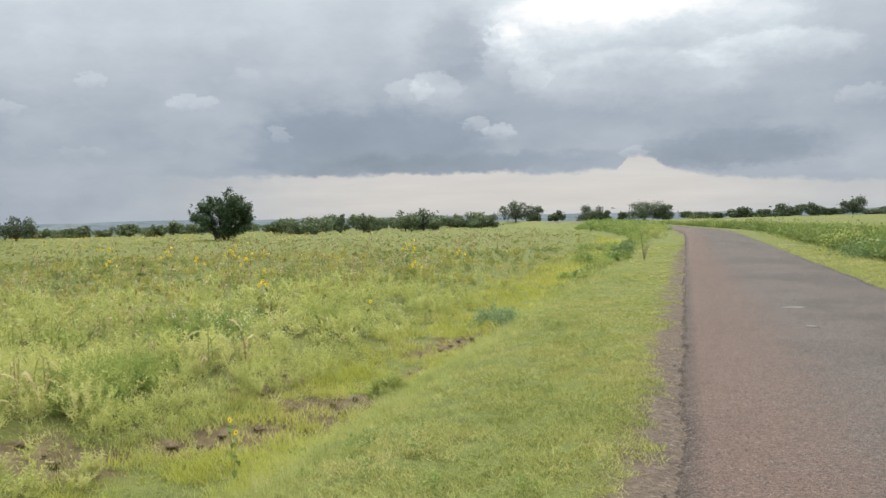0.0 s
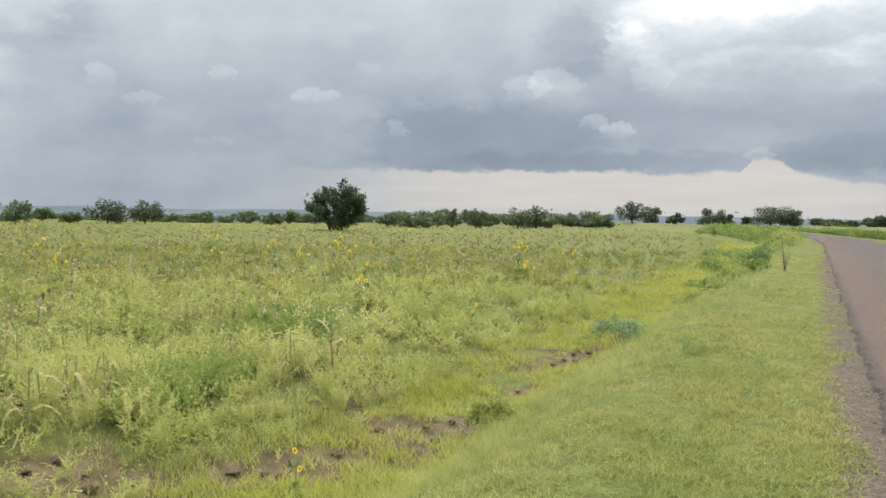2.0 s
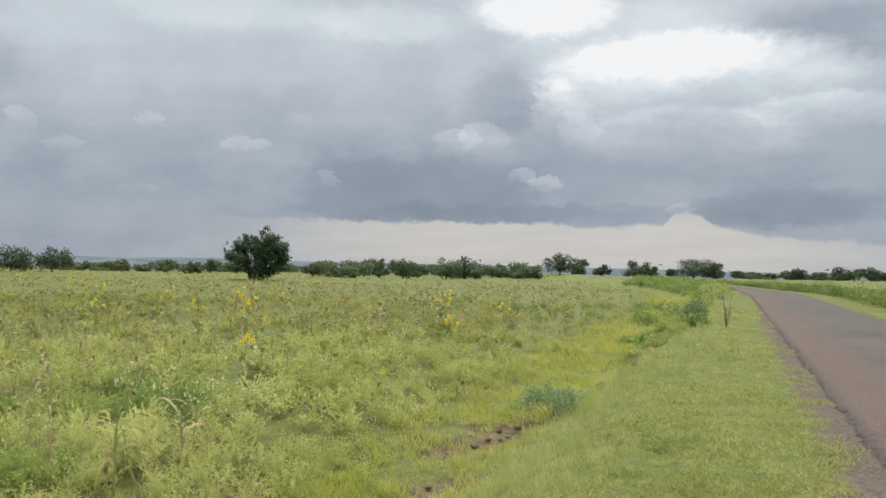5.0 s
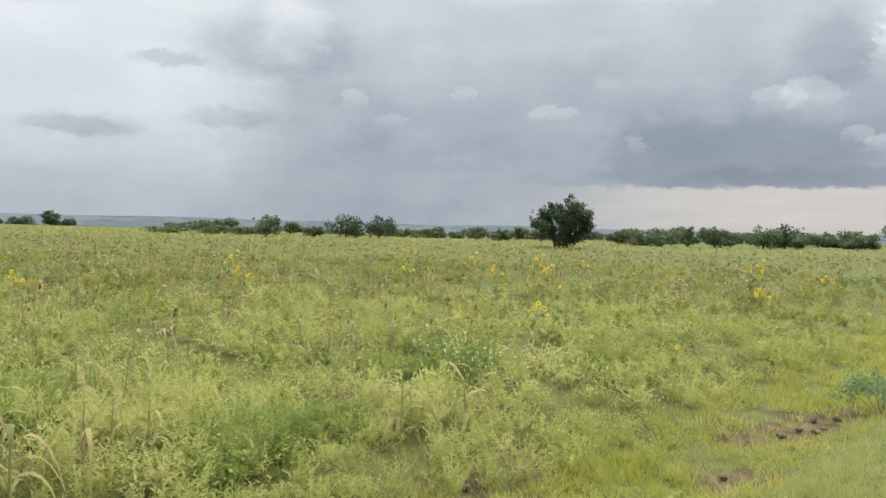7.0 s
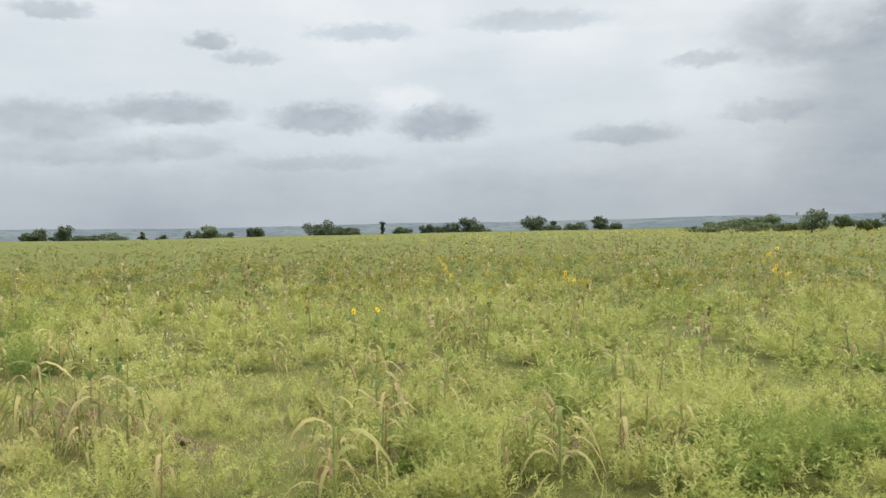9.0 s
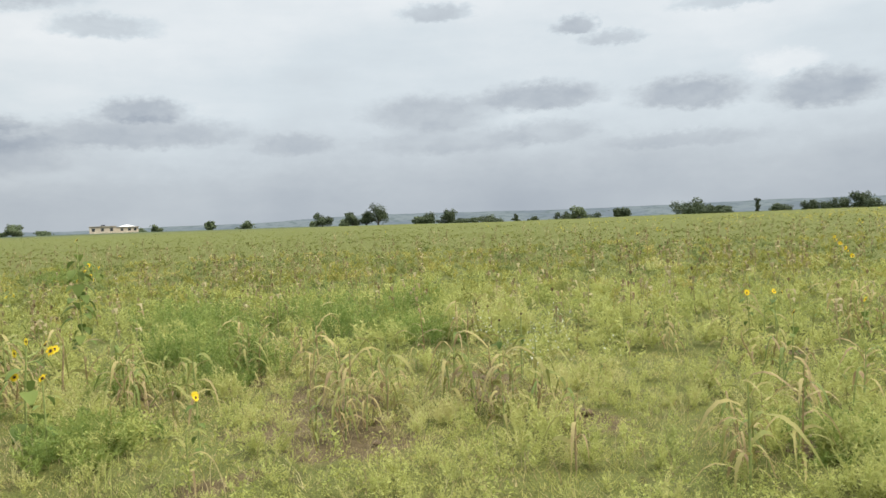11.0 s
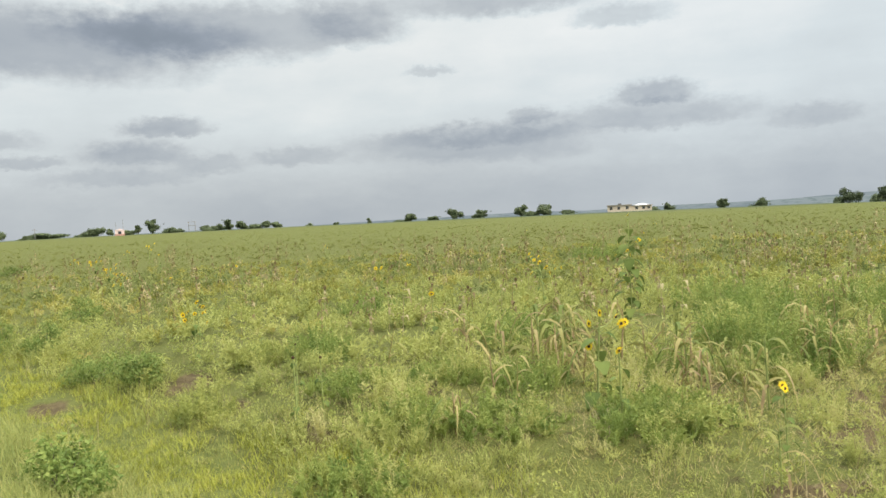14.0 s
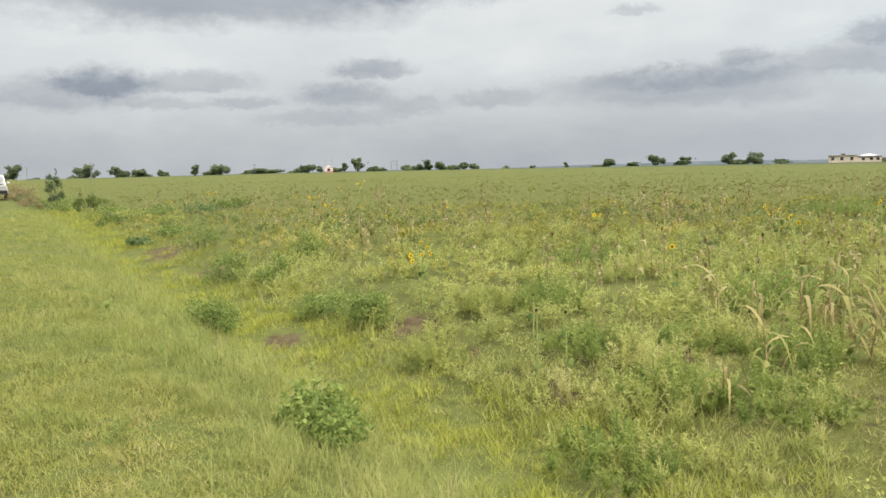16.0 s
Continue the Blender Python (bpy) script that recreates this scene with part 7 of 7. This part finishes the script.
boxpart("door", (-0.4, -1.13, top * 0.3, 0.4, -1.103, top * 0.7), GLASS, ob, "dark doorway")
for mx, mh in ((0.9, 2.6), (-0.9, 2.0)):
    part("mast", tube(bmesh.new(), [(mx, 0, top * 0.8), (mx, 0, top + mh)], [0.05, 0.035], 6), POLE, ob, "thin grey mast")


def pole(a, d, top, arms=True):
    x, y = far_spot(a, d)
    z = float(land(x, y)) - 0.1
    h = 2.3 + d * math.tan(radians(top)) - z
    o = thing("utility_pole", (x, y, z), "slim grey concrete utility pole by the field", "pole", "utility poles", a)
    part("post", tube(bmesh.new(), [(0, 0, 0), (0, 0, h)], [0.085, 0.06], 7), POLE, o)
    if arms:
        boxpart("crossarm", (-0.7, -0.05, h - 0.45, 0.7, 0.05, h - 0.33), POLE, o)


pole(158.3, 170, 1.02)
pole(162.0, 220, 0.9)
pole(148.0, 260, 0.75)
# a two-legged pole structure with cross beams
x, y = far_spot(138.47, 280)
z = float(land(x, y)) - 0.1
h = 2.3 + 280 * math.tan(radians(0.72)) - z
ob = thing("transformer_frame", (x, y, z), "two-legged pole frame with cross beams beyond the field", "pole", turn=138.5)
for sx in (-1.0, 1.0):
    part("post", tube(bmesh.new(), [(sx, 0, 0), (sx, 0, h)], [0.12, 0.09], 7), POLE, ob)
for k in (0.62, 0.97):
    boxpart("crossbeam", (-1.3, -0.06, h * k - 0.07, 1.3, 0.06, h * k + 0.07), POLE, ob)

# the white car parked on the verge
cv, cu = -62.0, 0.55
cx, cy = 0.297 * cv - cu / 0.9586, cv
car = thing("parked_car", (cx, cy, float(land(cx, cy)) + 0.05), "white off-road car parked on the road verge", "car", turn=-16.6)
bm = box(bmesh.new(), -0.86, -2.0, 0.38, 0.86, 2.05, 1.02, 0.09)
part("body", bm, CARWHITE, car)
bm = bmesh.new()
box(bm, -0.8, -1.95, 1.0, 0.8, 0.75, 1.75)
for q in bm.verts:
    if q.co.z > 1.4:
        q.co.x *= 0.86
        q.co.y = q.co.y - 0.45 if q.co.y > 0 else q.co.y + 0.15
bmesh.ops.bevel(bm, geom=bm.edges[:], offset=0.06, segments=2, affect="EDGES")
part("cabin", bm, CARWHITE, car)
bm = bmesh.new()
q = [bm.verts.new(p) for p in ((-0.68, 0.73, 1.1), (0.68, 0.73, 1.1), (0.6, 0.36, 1.66), (-0.6, 0.36, 1.66), (-0.68, 0.78, 1.1), (0.68, 0.78, 1.1), (0.6, 0.41, 1.66), (-0.6, 0.41, 1.66))]
for f in ((4, 5, 6, 7), (3, 2, 1, 0), (0, 1, 5, 4), (1, 2, 6, 5), (2, 3, 7, 6), (3, 0, 4, 7)):
    bm.faces.new([q[i] for i in f])
part("windscreen", bm, GLASS, car, "dark windscreen")
for sx in (-1, 1):
    for y0 in (-1.7, -0.6):
        boxpart("side_window", (min(sx * 0.76, sx * 0.8), y0, 1.12, max(sx * 0.76, sx * 0.8), y0 + 0.85, 1.55), GLASS, car, "dark side window", 0.015)
    boxpart("headlight", (sx * 0.62 - 0.14, 2.0, 0.74, sx * 0.62 + 0.14, 2.08, 0.92), CHROME, car, "clear headlight", 0.03)
    boxpart("wing_mirror", (sx * 0.95 - 0.09, 0.5, 1.1, sx * 0.95 + 0.09, 0.6, 1.26), CARWHITE, car, bevel=0.03)
    for wy in (-1.25, 1.3):
        wheel = part("wheel", tube(bmesh.new(), [(sx * 0.62, wy, 0.36), (sx * 0.66, wy, 0.36), (sx * 0.84, wy, 0.36), (sx * 0.88, wy, 0.36)], [0.3, 0.36, 0.36, 0.3], 20), RUBBER, car, "black tyre")
        part("rim", tube(bmesh.new(), [(sx * 0.80, wy, 0.36), (sx * 0.895, wy, 0.36)], [0.22, 0.2], 14), CHROME, wheel, "grey metal rim")
boxpart("bumper", (-0.84, 2.0, 0.4, 0.84, 2.16, 0.66), RUBBER, car, "dark front bumper", 0.04)
boxpart("grille", (-0.42, 2.03, 0.72, 0.42, 2.09, 0.94), RUBBER, car, "dark grille", 0.02)

OLDPAINT = plain("worn_paint", (0.13, 0.12, 0.105), 0.9, 0.35, 9.0)
# scraps of old white paint on the asphalt
for px, py, w, l, tilt in ((5.17, 12.03, 0.22, 0.09, 8), (4.52, 10.01, 0.07, 0.08, 30)):
    bm = bmesh.new()
    ring = [bm.verts.new((w * math.cos(k * 0.628) * (0.8 + 0.25 * math.sin(k * 2.7)), l * math.sin(k * 0.628) * (0.8 + 0.3 * math.cos(k * 3.1)), 0.0)) for k in range(10)]
    top = bmesh.ops.extrude_face_region(bm, geom=[bm.faces.new(ring)])["geom"]
    bmesh.ops.translate(bm, verts=[q for q in top if isinstance(q, bmesh.types.BMVert)], vec=(0, 0, 0.004))
    scrap = part("paint_scrap", bm, OLDPAINT, road, "scrap of worn white paint")
    scrap.matrix_basis = pose(px, py, ROAD_TOP + 0.003, 0, 0, tilt)
